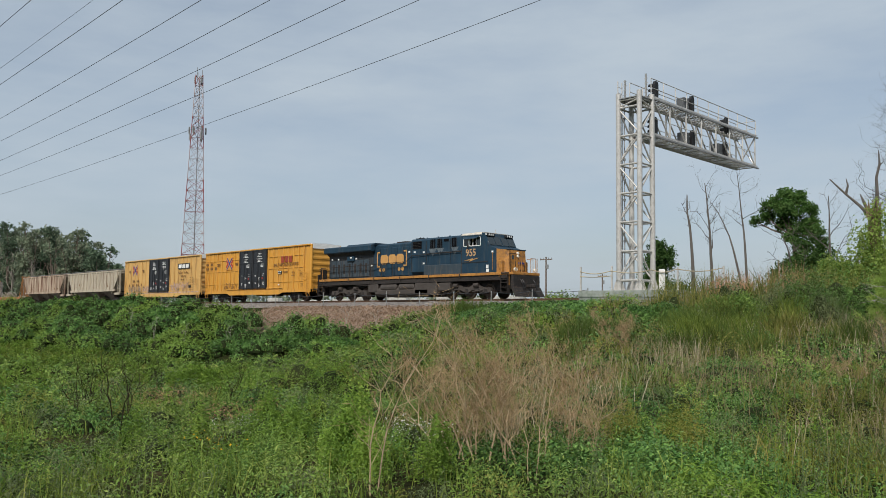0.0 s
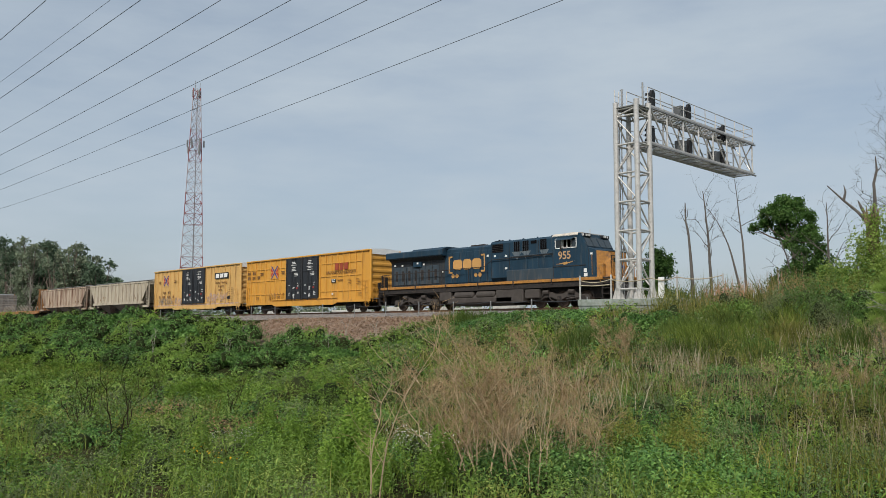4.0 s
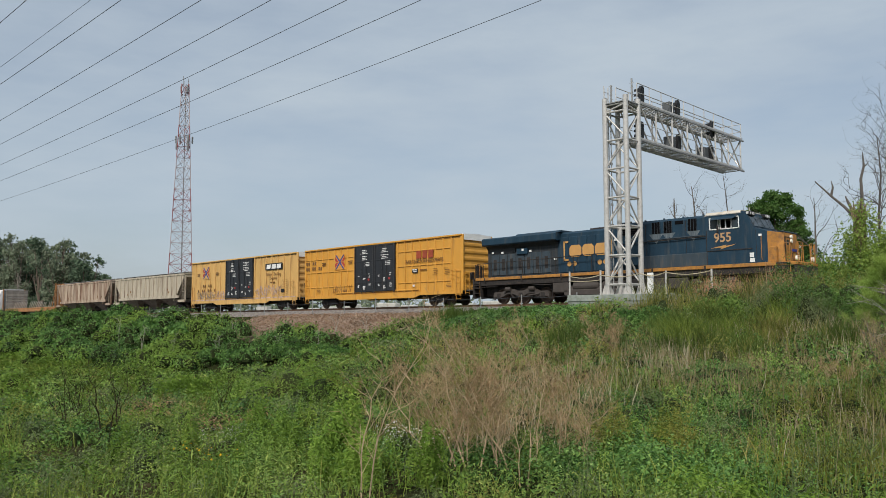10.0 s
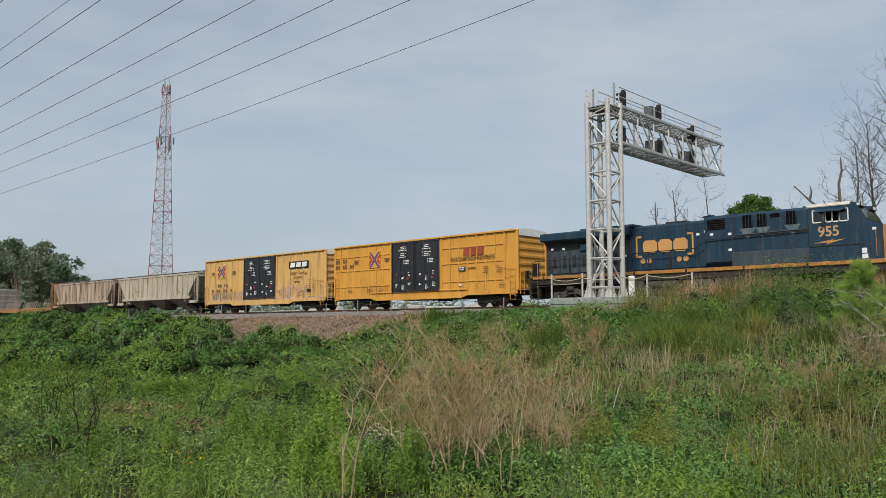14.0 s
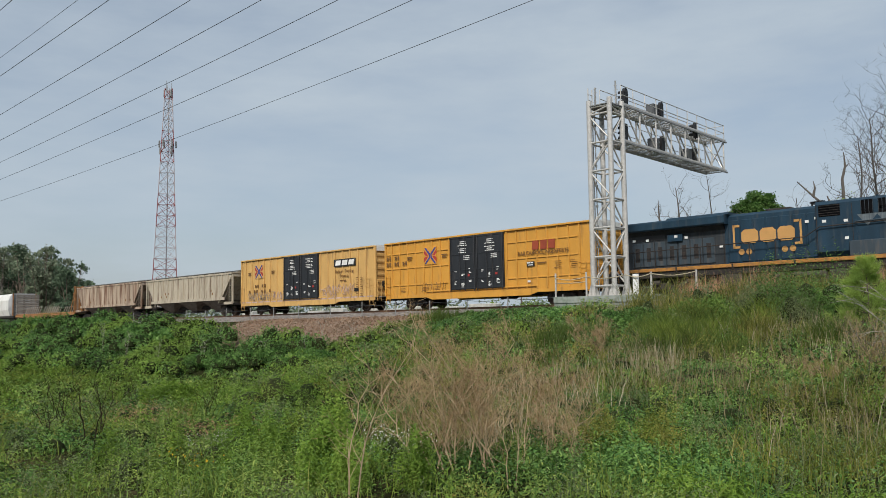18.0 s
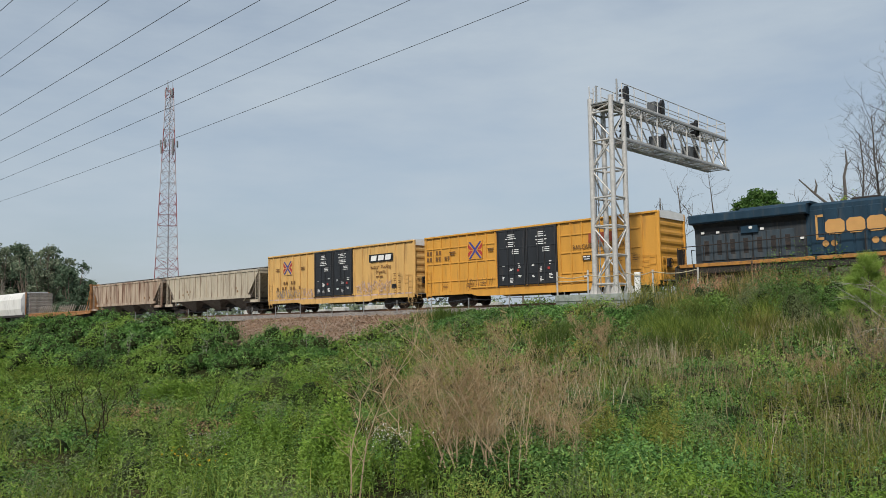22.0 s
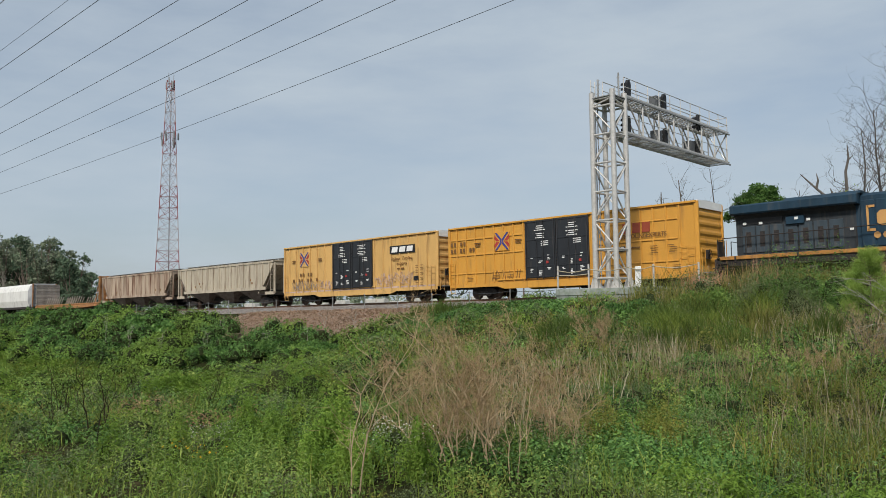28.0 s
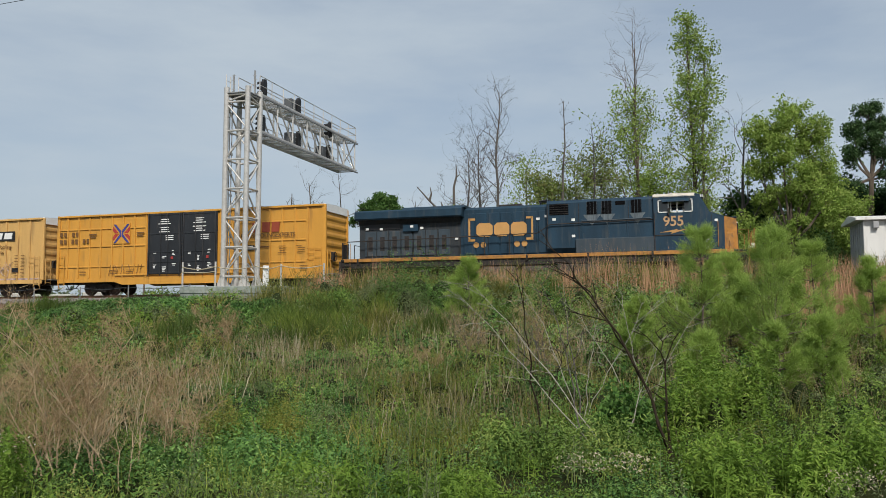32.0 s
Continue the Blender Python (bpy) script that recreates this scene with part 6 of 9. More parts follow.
def tree(x, y, h, r, label, seed, material=None, per=5, spread=0.3, size=0.3, bark=None, category="tree", group="", z=None, keep=1.0, leafy=1.0, **kw):
    rng = np.random.default_rng(seed)
    zb = (float(ground_z(x, y)) if z is None else z) - 0.1
    ob = thing("tree" if material else "dead_tree", label, category if material else "dead tree", group, pose(x, y, zb))
    wood, tips, boughs = grow(rng, (0, 0, 0), h, r, **kw)
    part("trunk", wood, bark or M_BARK, ob)
    for bough in boughs:
        part("limb", bough, bark or M_BARK, ob)
    if material and tips:
        if keep < 1:
            tips = [q for q in tips if rng.uniform() < keep and q[2] < h * leafy]
        part("crown", leaf_mesh("crown", around(tips, int(per * 1.2), spread, rng), size * 1.14, rng), material, ob)
    return ob


def leaf_mound(name, label, x, y, rx, ry, h, seed, material, count, size, z=None, category="bush", group="", lobes=9):
    """A bush: stems inside, leaves crowded on uneven lobes."""
    rng = np.random.default_rng(seed)
    zb = float(ground_z(x, y)) if z is None else z
    ob = thing(name, label, category, group, pose(x, y, zb))
    g = Geo()
    cs = []
    for k in range(lobes):
        a, q = rng.uniform(0, 6.28), math.sqrt(rng.uniform(0, 1)) * 0.62
        c = (rx * q * math.cos(a), ry * q * math.sin(a), h * rng.uniform(0.25, 0.72))
        cs.append((c, rng.uniform(0.32, 0.55)))
        g.tube([(c[0] * 0.3, c[1] * 0.3, -0.1), (c[0] * 0.7, c[1] * 0.7, c[2] * 0.6), c], [0.035, 0.025, 0.012], 5)
    part("stem", g, M_BARK, ob)
    pick = rng.integers(0, lobes, count)
    c = np.array([cs[k][0] for k in pick])
    s = np.array([cs[k][1] for k in pick])
    d = rng.normal(size=(count, 3))
    d /= np.linalg.norm(d, axis=1)[:, None]
    rad = s * (rng.uniform(0.35, 1.0, count) ** 0.5) * (1 + 0.25 * np.sin(d[:, 0] * 7 + pick) * np.cos(d[:, 1] * 6))
    p = c + d * rad[:, None] * np.array([rx, ry, h * 0.8])
    p[:, 2] = np.abs(p[:, 2]) * 0.96
    tagged(part("foliage", leaf_mesh("foliage", p, size * 1.25, rng), material, ob), kind="stuff")
    return ob


def lobed_tree(name, label, x, y, foot, crown_base, lobes, seed, material, leaf_size, density=900, bark=None, group="", r=0.22, category="tree"):
    """A tree whose crown is a few leafy lobes (x, y, z, radius) with sky between, each on its own limb."""
    rng = np.random.default_rng(seed)
    ob = thing(name, label, category, group, pose(x, y, foot))
    top = Vector((crown_base[0], crown_base[1], crown_base[2]))
    mid = top * 0.5 + Vector((rng.normal(0, 0.15), rng.normal(0, 0.15), 0))
    part("trunk", Geo().tube([(0, 0, -0.2), mid, top], [r, r * 0.8, r * 0.62], 8), bark or M_BARK, ob)
    pts = []
    for lx, ly, lz, lr in lobes:
        c = Vector((lx, ly, lz))
        bend = top.lerp(c, 0.5) + Vector((rng.normal(0, 0.2), rng.normal(0, 0.2), -0.15 * lr))
        g = Geo().tube([top, bend, c], [r * 0.5, r * 0.32, r * 0.16], 5, cap=False)
        for _ in range(5):
            d = Vector((rng.normal(), rng.normal(), rng.normal() * 0.7)).normalized() * lr * 0.9
            g.tube([bend.lerp(c, rng.uniform(0.2, 1)), c + d], [r * 0.14, r * 0.04], 3, cap=False)
        part("limb", g, bark or M_BARK, ob)
        n = int(density * lr * lr)
        # sprigs: leaves gather in small bunches over each lobe
        m = max(6, int(26 * lr))
        e = rng.normal(size=(m, 3))
        e /= np.linalg.norm(e, axis=1)[:, None]
        b = np.array([lx, ly, lz]) + e * lr * (rng.uniform(0.35, 1.05, (m, 1))) * np.array([1.0, 1.0, 0.82])
        k = rng.integers(0, m, n)
        pts.append(b[k] + rng.normal(0, 0.17 * lr ** 0.5, (n, 3)))
    part("crown", leaf_mesh("crown", np.concatenate(pts), leaf_size, rng), material, ob)
    return ob


def snag(x, y, foot):
    """The shattered trunk: a torn stump, one thin stem still standing and a long broken limb."""
    ob = thing("dead_tree", "shattered broad dead snag with a long broken limb", "dead tree", "trees beyond the railway", pose(x, y, foot))
    rng = np.random.default_rng(17)
    g = Geo().tube([(0, 0, 0), (0.05, 0, 3.5), (0.1, 0, 6.2), (0.2, 0, 7.2)], [0.5, 0.44, 0.42, 0.36], 9)
    for _ in range(11):
        ox, oy = rng.normal(0, 0.2), rng.normal(0, 0.2)
        g.tube([(0.2 + ox, oy, 6.6), (0.2 + ox * 1.3, oy * 1.3, 7.2 + rng.uniform(0.1, 0.9))], [0.12, 0.01], 5)
    part("trunk", g, M_SNAG, ob, "torn brown wood")
    part("limb", Geo().tube([(0.2, 0, 6.6), (0.35, 0, 8.2), (0.32, 0, 9.4), (0.55, 0, 10.3), (0.5, 0, 11.3)], [0.15, 0.115, 0.095, 0.08, 0.03], 7), M_BARK_GREY, ob)
    part("limb", Geo().tube([(0.0, 0, 6.5), (-0.8, 0, 7.5), (-1.7, 0, 8.4), (-2.8, 0.1, 9.6)], [0.14, 0.10, 0.08, 0.04], 7), M_BARK_GREY, ob)
    part("limb", Geo().tube([(-1.7, 0, 8.4), (-1.55, 0, 9.0), (-1.65, 0, 9.5)], [0.10, 0.07, 0.02], 6), M_BARK_GREY, ob)
    part("limb", Geo().tube([(-0.1, 0, 6.7), (-0.6, 0, 7.9), (-0.75, 0, 8.3)], [0.15, 0.09, 0.03], 6), M_BARK_GREY, ob)
    part("limb", Geo().tube([(0.55, 0, 10.2), (0.85, 0, 10.5)], [0.06, 0.02], 5), M_BARK_GREY, ob)
    return ob


# dead and half-dead trees beyond the railway
BEHIND = "trees beyond the railway"
tree(-30.4, 62, 10.8, 0.17, "bare grey dead tree with fine branches", 11, bark=M_BARK_GREY, group=BEHIND, limbs=9, rise=1.5, limb_len=0.24, lo=0.45, levels=4, lean=(-0.9, 0), stub=0.2)
tree(-26.6, 60, 11.0, 0.13, "tall leaning dead tree with thin drooping side branches", 12, bark=M_BARK_GREY, group=BEHIND, lean=(-0.75, 0), limbs=7, rise=0.35, limb_len=0.26, lo=0.55, levels=3, gnarl=0.03)
tree(-31.1, 60, 9.0, 0.19, "broken forked dead snag", 13, bark=M_BARK_GREY, group=BEHIND, lean=(-0.9, 0), limbs=3, rise=1.5, limb_len=0.24, lo=0.72, levels=2, gnarl=0.08, stub=0.3)
tree(-26.9, 60, 8.8, 0.13, "slender leaning dead trunk", 14, bark=M_BARK_GREY, group=BEHIND, lean=(-2.6, 0), limbs=4, rise=1.2, limb_len=0.2, lo=0.65, levels=3)
lobed_tree("tree", "dark green oak with an uneven spreading crown", -25.7, 68, 1.4, (-0.4, 0, 6.6), ((-1.0, 0.2, 10.2, 0.85), (-0.1, 0.3, 9.8, 0.9), (-1.8, -0.2, 9.4, 0.95), (0.6, 0.1, 8.8, 0.85), (-0.7, -0.3, 8.8, 1.05), (-2.8, 0.2, 8.6, 0.75), (-3.7, 0.1, 8.2, 0.45), (-1.2, 0.3, 7.6, 0.85), (0.3, 0.0, 7.4, 0.9), (-0.5, -0.2, 6.5, 0.7), (0.2, 0.2, 5.7, 0.6), (1.1, 0.2, 7.9, 0.6), (1.2, 0.1, 6.9, 0.8)), 117, M_OAK, 0.19, 1900, group=BEHIND, r=0.22)
lobed_tree("tree", "low dark green tree crowded under the oak", -24.2, 66.5, 1.4, (0.0, 0, 2.0), ((-0.6, 0, 5.7, 0.75), (0.4, 0.1, 5.9, 0.9), (1.2, 0, 5.1, 0.8), (-1.3, 0.1, 4.7, 0.8), (0.1, -0.2, 4.7, 0.9), (-2.2, 0, 4.0, 0.7), (1.7, 0.1, 3.9, 0.8), (-0.9, 0, 3.7, 0.8), (0.6, 0, 3.5, 0.8), (-3.0, 0, 3.4, 0.45)), 118, M_LEAF_DARK, 0.19, 1100, group=BEHIND, r=0.13)
leaf_mound("bush", "grey-green thicket under the oak", -24.4, 66.5, 1.7, 1.3, 5.6, 640, M_LEAF_DARK, 4200, 0.15, group="thicket bushes")
tree(-43.2, 76, 7.2, 0.16, "small dark green tree beyond the track", 16, M_LEAF_DARK, per=16, spread=0.35, size=0.24, group=BEHIND, limbs=9, rise=0.7, limb_len=0.3, lo=0.3)
# the big shattered snag wrapped in vines
snag(-17.6, 60, 1.7)
tree(-20.8, 61, 8.6, 0.15, "thin forked dead tree", 18, bark=M_BARK_GREY, group=BEHIND, limbs=6, rise=1.6, limb_len=0.35, lo=0.35, lean=(-0.4, 0))
tree(-24.0, 63, 6.4, 0.15, "bare drooping dead tree", 19, bark=M_BARK_GREY, group=BEHIND, limbs=6, rise=0.7, limb_len=0.4, lo=0.4, lean=(-1.2, 0))
tree(-15.6, 62, 13.9, 0.17, "bare tree with a dense spray of fine grey twigs", 20, bark=M_BARK_GREY, group=BEHIND, limbs=26, rise=1.4, limb_len=0.27, lo=0.5, levels=4)
tree(-13.6, 60, 17.0, 0.19, "tall bare dead tree with upright branches", 21, bark=M_BARK_GREY, group=BEHIND, limbs=22, rise=1.3, limb_len=0.2, lo=0.45, levels=4, fork=0.4)
tree(-16.6, 61.5, 12.6, 0.16, "bare tree with fine brown twigs", 22, bark=M_BARK_GREY, group=BEHIND, limbs=18, rise=1.2, limb_len=0.28, lo=0.4, levels=4)
tree(-10.6, 61, 10.4, 0.13, "slim sapling with sparse light green leaves", 23, M_LEAF_PALE, per=7, spread=0.35, size=0.18, group=BEHIND, limbs=15, rise=1.0, limb_len=0.26, lo=0.3, keep=0.8)
tree(-12.0, 62, 11.6, 0.12, "slim sapling with sparse light green leaves", 44, M_LEAF_TREE, per=4, spread=0.32, size=0.16, group=BEHIND, limbs=14, rise=1.1, limb_len=0.26, lo=0.3, keep=0.7)
tree(-7.8, 62, 11.8, 0.12, "slim sapling with sparse yellow-green leaves", 45, M_LEAF_PALE, per=5, spread=0.35, size=0.16, group=BEHIND, limbs=16, rise=1.0, limb_len=0.28, lo=0.3, keep=0.8)
tree(-9.2, 63, 9.8, 0.12, "slim sapling with sparse light green leaves", 43, M_LEAF_PALE, per=5, spread=0.35, size=0.18, group=BEHIND, limbs=12, rise=1.1, limb_len=0.28, lo=0.3, keep=0.8)
tree(-8.7, 60, 15.6, 0.17, "thin bare pole of a dead tree", 24, bark=M_BARK_GREY, group=BEHIND, limbs=11, rise=0.5, limb_len=0.09, lo=0.6)
tree(-6.2, 62, 11.0, 0.15, "brownish half-dead tree with thin foliage", 25, M_LEAF_PALE, per=5, spread=0.3, size=0.17, group=BEHIND, limbs=15, rise=1.2, limb_len=0.26, lo=0.35)
tree(-6.4, 60, 13.5, 0.14, "thin bare pole of a dead tree", 26, bark=M_BARK_GREY, group=BEHIND, limbs=8, rise=0.9, limb_len=0.1, lo=0.6)
tree(-3.4, 64, 20.4, 0.22, "tall tree, half bare, with patchy green leaves", 27, M_LEAF_TREE, per=4, spread=0.30, size=0.17, group=BEHIND, limbs=26, rise=2.3, limb_len=0.28, lo=0.25, keep=0.55, levels=4, leafy=0.84)
tree(-2.4, 64, 9.8, 0.2, "dense green leafy tree beyond the track", 28, M_LEAF_TREE, per=7, spread=0.38, size=0.18, group=BEHIND, limbs=16, rise=0.9, limb_len=0.26, lo=0.2)
tree(1.0, 64, 21.9, 0.22, "tall narrow poplar with upright leafy branches", 29, M_LEAF_TREE, per=4, spread=0.26, size=0.17, group=BEHIND, limbs=34, rise=3.0, limb_len=0.13, lo=0.2)
tree(1.7, 63, 19.0, 0.16, "tall narrow poplar with upright leafy branches", 30, M_LEAF_TREE, per=4, spread=0.28, size=0.17, group=BEHIND, limbs=28, rise=2.2, limb_len=0.15, lo=0.2)
tree(4.2, 63, 13.8, 0.22, "bare leaning tree with pale twigs", 31, bark=M_BARK_GREY, group=BEHIND, limbs=11, rise=1.0, limb_len=0.3, lo=0.3)
lobed_tree("tree", "broad full green tree with a forked trunk", 7.4, 61, 1.9, (0.1, 0, 4.2), ((0.1, 0, 13.3, 1.6), (-1.7, 0.3, 12.2, 1.5), (1.6, 0.2, 12.0, 1.6), (-0.4, -0.4, 10.8, 1.8), (1.9, 0, 9.6, 1.5), (-2.0, 0.2, 9.6, 1.2), (2.5, 0, 7.2, 1.4), (-1.3, 0.5, 7.4, 1.3), (0.7, -0.6, 8.4, 1.6), (3.3, 0.2, 5.0, 1.3), (0.6, 0.3, 5.4, 1.4)), 32, M_LEAF_TREE, 0.19, 1150, group=BEHIND, r=0.26)
lobed_tree("tree", "full green tree with a leafy foot", 10.2, 65, 1.6, (0, 0, 3.0), ((0, 0, 9.6, 1.7), (-1.4, 0, 8.0, 1.6), (1.5, 0, 7.6, 1.7), (0.2, -0.4, 5.8, 1.9), (-1.5, 0.2, 5.0, 1.5), (1.7, 0, 4.4, 1.6)), 33, M_LEAF_TREE, 0.19, 1000, group=BEHIND)
tree(5.2, 66, 7.5, 0.2, "dark green understorey tree", 34, M_LEAF_DARK, per=14, spread=0.5, size=0.22, group=BEHIND, limbs=16, rise=0.7, limb_len=0.4, lo=0.12)
lobed_tree("tree", "tall dark pine with a bare lower trunk", 14.3, 69, 1.6, (0.1, 0, 10.2), ((0, 0, 15.7, 0.95), (0.9, 0, 14.4, 1.1), (-1.0, 0.2, 14.1, 1.0), (0.1, -0.3, 13.3, 1.2), (1.3, 0, 12.4, 1.2), (-1.2, 0, 12.0, 1.0), (1.4, 0.2, 10.4, 0.9), (-1.2, 0, 9.7, 0.8)), 35, M_NEEDLE_PINE, 0.18, 1700, group=BEHIND, r=0.28)
tree(18.5, 68, 13.8, 0.28, "tall dark pine with a bare lower trunk", 36, M_NEEDLE_FAR, per=20, spread=0.38, size=0.22, group=BEHIND, limbs=17, rise=0.25, limb_len=0.26, lo=0.35)
tree(11.8, 73, 9.5, 0.28, "dark pine crowded by other trees", 37, M_NEEDLE_FAR, per=16, spread=0.5, size=0.26, group=BEHIND, limbs=20, rise=0.3, limb_len=0.3, lo=0.12)
tree(16.6, 74, 9.5, 0.28, "dark pine crowded by other trees", 38, M_NEEDLE_FAR, per=16, spread=0.5, size=0.26, group=BEHIND, limbs=20, rise=0.3, limb_len=0.3, lo=0.10)
tree(22.5, 72, 10.5, 0.28, "dark pine crowded by other trees", 39, M_NEEDLE_FAR, per=16, spread=0.5, size=0.26, group=BEHIND, limbs=20, rise=0.3, limb_len=0.3, lo=0.10)
for i, (bx, by, rr, hh, mt) in enumerate(((-17.6, 59.3, 1.5, 7.2, M_LEAF_TREE), (-16.0, 59, 1.9, 6.4, M_LEAF_TREE), (-19.6, 59.2, 1.7, 4.2, M_LEAF_TREE), (-22.0, 60, 1.8, 3.0, M_LEAF_PALE), (-14.6, 59, 3.0, 5.2, M_LEAF_TREE), (-12.6, 60, 2.6, 4.4, M_LEAF_TREE), (-23.0, 62, 3.0, 3.8, M_LEAF_DARK), (-19.4, 60, 2.2, 3.4, M_LEAF_TREE),
                                        (-8.5, 61.5, 3.2, 5.6, M_LEAF_TREE), (-4.5, 62.5, 3.2, 6.4, M_LEAF_DARK), (0.2, 62.5, 3.0, 7.4, M_LEAF_DARK), (3.2, 63, 3.2, 6.6, M_LEAF_TREE), (6.4, 60.5, 2.4, 6.0, M_LEAF_TREE),
                                        (9.4, 60.5, 2.4, 5.6, M_LEAF_DARK), (12.6, 64, 3.5, 6.5, M_LEAF_DARK), (-36.5, 66, 2.6, 2.8, M_LEAF_DARK), (-40.5, 72, 2.8, 2.6, M_LEAF_PALE), (19, 66, 3.5, 7.0, M_LEAF_DARK), (5.0, 62, 2.2, 7.2, M_LEAF_TREE), (14.5, 62.5, 3.0, 5.0, M_LEAF_DARK), (-11.2, 60.5, 2.0, 6.8, M_LEAF_PALE), (-6.8, 61, 2.2, 7.6, M_LEAF_PALE))):
    leaf_mound("bush", "leafy green thicket at the foot of the trees", bx, by, rr, rr * 0.8, hh, 60 + i, mt, 5000, 0.145, group="thicket bushes")

# wooded hill far along the line, and a low line of woods on the horizon
FOREST = "wooded hillside trees"
frng = np.random.default_rng(51)
for i in range(58):
    u = (i + 0.5) / 58
    fx, fy = -316 + 122 * u + frng.uniform(-2, 2), 84 + frng.uniform(-7, 14)
    hh = float(np.interp(fx * 85 / fy, (-300, -258, -236, -219, -206, -195), (27.5, 27.0, 23.0, 18.5, 13.0, 10.5))) * frng.uniform(0.90, 1.02)
    rr = frng.uniform(2.6, 4.0) * (0.55 + 0.45 * hh / 25)
    lobes = [(frng.normal(0, rr * 0.6), frng.normal(0, rr * 0.6), hh * q, rr * frng.uniform(0.6, 0.95) * (1.2 - 0.5 * q)) for q in (0.08, 0.2, 0.34, 0.5, 0.6, 0.7, 0.8, 0.90)]
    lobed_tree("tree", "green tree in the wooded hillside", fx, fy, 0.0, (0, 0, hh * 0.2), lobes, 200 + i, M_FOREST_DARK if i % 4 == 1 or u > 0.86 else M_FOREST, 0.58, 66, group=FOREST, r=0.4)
    if i % 4 == 2 and u < 0.7:
        tree(fx + 3, fy - 12, hh * frng.uniform(0.62, 0.85), 0.34, "pale bare tree on the wooded hillside", 300 + i, bark=M_BARK_PALE, group=FOREST, limbs=14, rise=1.3, limb_len=0.3, lo=0.3, z=0.0)


def far_woods():
    """A long low band of tree crowns on the horizon."""
    rng = np.random.default_rng(77)
    pts = []
    for a in np.arange(-0.30, 1.50, 0.006):
        for _ in range(2):
            d = rng.uniform(430, 560)
            h = (11.0 + 4.0 * math.sin(a * 9) + rng.uniform(-2, 3)) * (1.5 if a > 1.0 else 1.0 if a > 0.5 else 0.72)
            x, y = -math.sin(a) * d, math.cos(a) * d
            k = 30
            q = rng.normal(size=(k, 3)) * np.array([3.4, 3.4, h * 0.28]) + np.array([x, y, h * 0.45 - 1.5])
            q[:, 2] = np.clip(q[:, 2], -2, h)
            pts.append(q)
    return leaf_mesh("far_woods", np.concatenate(pts), 2.6, rng)


tagged(part("far_woods", far_woods(), M_FOREST), "low line of woods on the horizon, haze painted in", "woods", kind="stuff")

# ---- bank and valley plants ----
# a much darker first tone in some ramps stands in for shadowed leaves
M_GRASS = leaf("green_grass", [(0.035, 0.054, 0.009), (0.1, 0.155, 0.027), (0.165, 0.226, 0.041), (0.235, 0.293, 0.06), (0.369, 0.383, 0.104)], 0.6, 0.25, 0.35)
M_GRASS_DARK = leaf("dark_green_grass", [(0.036, 0.06, 0.014), (0.071, 0.112, 0.025), (0.112, 0.151, 0.036)], 0.6, 0.2, 0.3)
M_OLIVE = leaf("olive_grass", [(0.029, 0.036, 0.008), (0.088, 0.107, 0.024), (0.144, 0.155, 0.037), (0.222, 0.211, 0.06), (0.394, 0.328, 0.126)], 0.65, 0.25, 0.35)
M_DRY = leaf("dry_straw_grass", [(0.176, 0.142, 0.074), (0.238, 0.194, 0.105), (0.308, 0.254, 0.148), (0.211, 0.15, 0.086)], 0.8, 0.25, 0.2)
M_STALK = leaf("bleached_stalks", [(0.36, 0.30, 0.20), (0.46, 0.40, 0.29), (0.30, 0.24, 0.16)], 0.8, 0.2, 0.15)
M_SEDGE = leaf("red_broomsedge", [(0.34, 0.18, 0.10), (0.43, 0.25, 0.15), (0.50, 0.33, 0.21)], 0.8, 0.2, 0.15)
M_WEED = leaf("weed_leaves", [(0.035, 0.062, 0.014), (0.1, 0.178, 0.04), (0.153, 0.243, 0.052), (0.206, 0.281, 0.068), (0.31, 0.363, 0.098)], 0.5, 0.20, 0.25)
M_WEED_GREY = leaf("grey_green_weed_leaves", [(0.038, 0.05, 0.023), (0.108, 0.141, 0.064), (0.157, 0.192, 0.086), (0.242, 0.271, 0.131)], 0.6, 0.2, 0.2)
M_WEED_LIGHT = leaf("light_weed_leaves", [(0.047, 0.082, 0.012), (0.125, 0.216, 0.032), (0.185, 0.292, 0.048), (0.291, 0.386, 0.075)], 0.5, 0.35, 0.15)
M_GOLDEN = leaf("yellow_green_weed_leaves", [(0.048, 0.057, 0.011), (0.135, 0.166, 0.031), (0.199, 0.216, 0.045), (0.262, 0.252, 0.062), (0.313, 0.238, 0.07)], 0.6, 0.3, 0.2)
M_VINE = leaf("vine_leaves", [(0.016, 0.04, 0.01), (0.044, 0.108, 0.028), (0.083, 0.168, 0.041), (0.127, 0.228, 0.058), (0.232, 0.348, 0.108)], 0.4, 0.15, 0.4)
M_VINE_MID = leaf("mid_green_vine_leaves", [(0.021, 0.048, 0.011), (0.056, 0.129, 0.029), (0.09, 0.179, 0.04), (0.134, 0.235, 0.056), (0.213, 0.314, 0.094)], 0.45, 0.15, 0.3)
M_VINE_BRIGHT = leaf("bright_vine_leaves", [(0.094, 0.171, 0.029), (0.154, 0.248, 0.044), (0.226, 0.314, 0.07)], 0.45, 0.2, 0.2)
M_LITTER = leaf("brown_litter", [(0.190, 0.115, 0.080), (0.245, 0.160, 0.110), (0.300, 0.215, 0.155), (0.160, 0.130, 0.080)], 0.9, 0.0, 0.3)
M_PINE = leaf("young_pine_needles", [(0.210, 0.320, 0.070), (0.300, 0.420, 0.095), (0.400, 0.500, 0.130)], 0.5, 0.45, 0.15)
M_BRUSH = leaf("dead_brush_twigs", [(0.200, 0.130, 0.068), (0.340, 0.235, 0.130), (0.460, 0.350, 0.205)], 0.85, 0.1, 0.1)
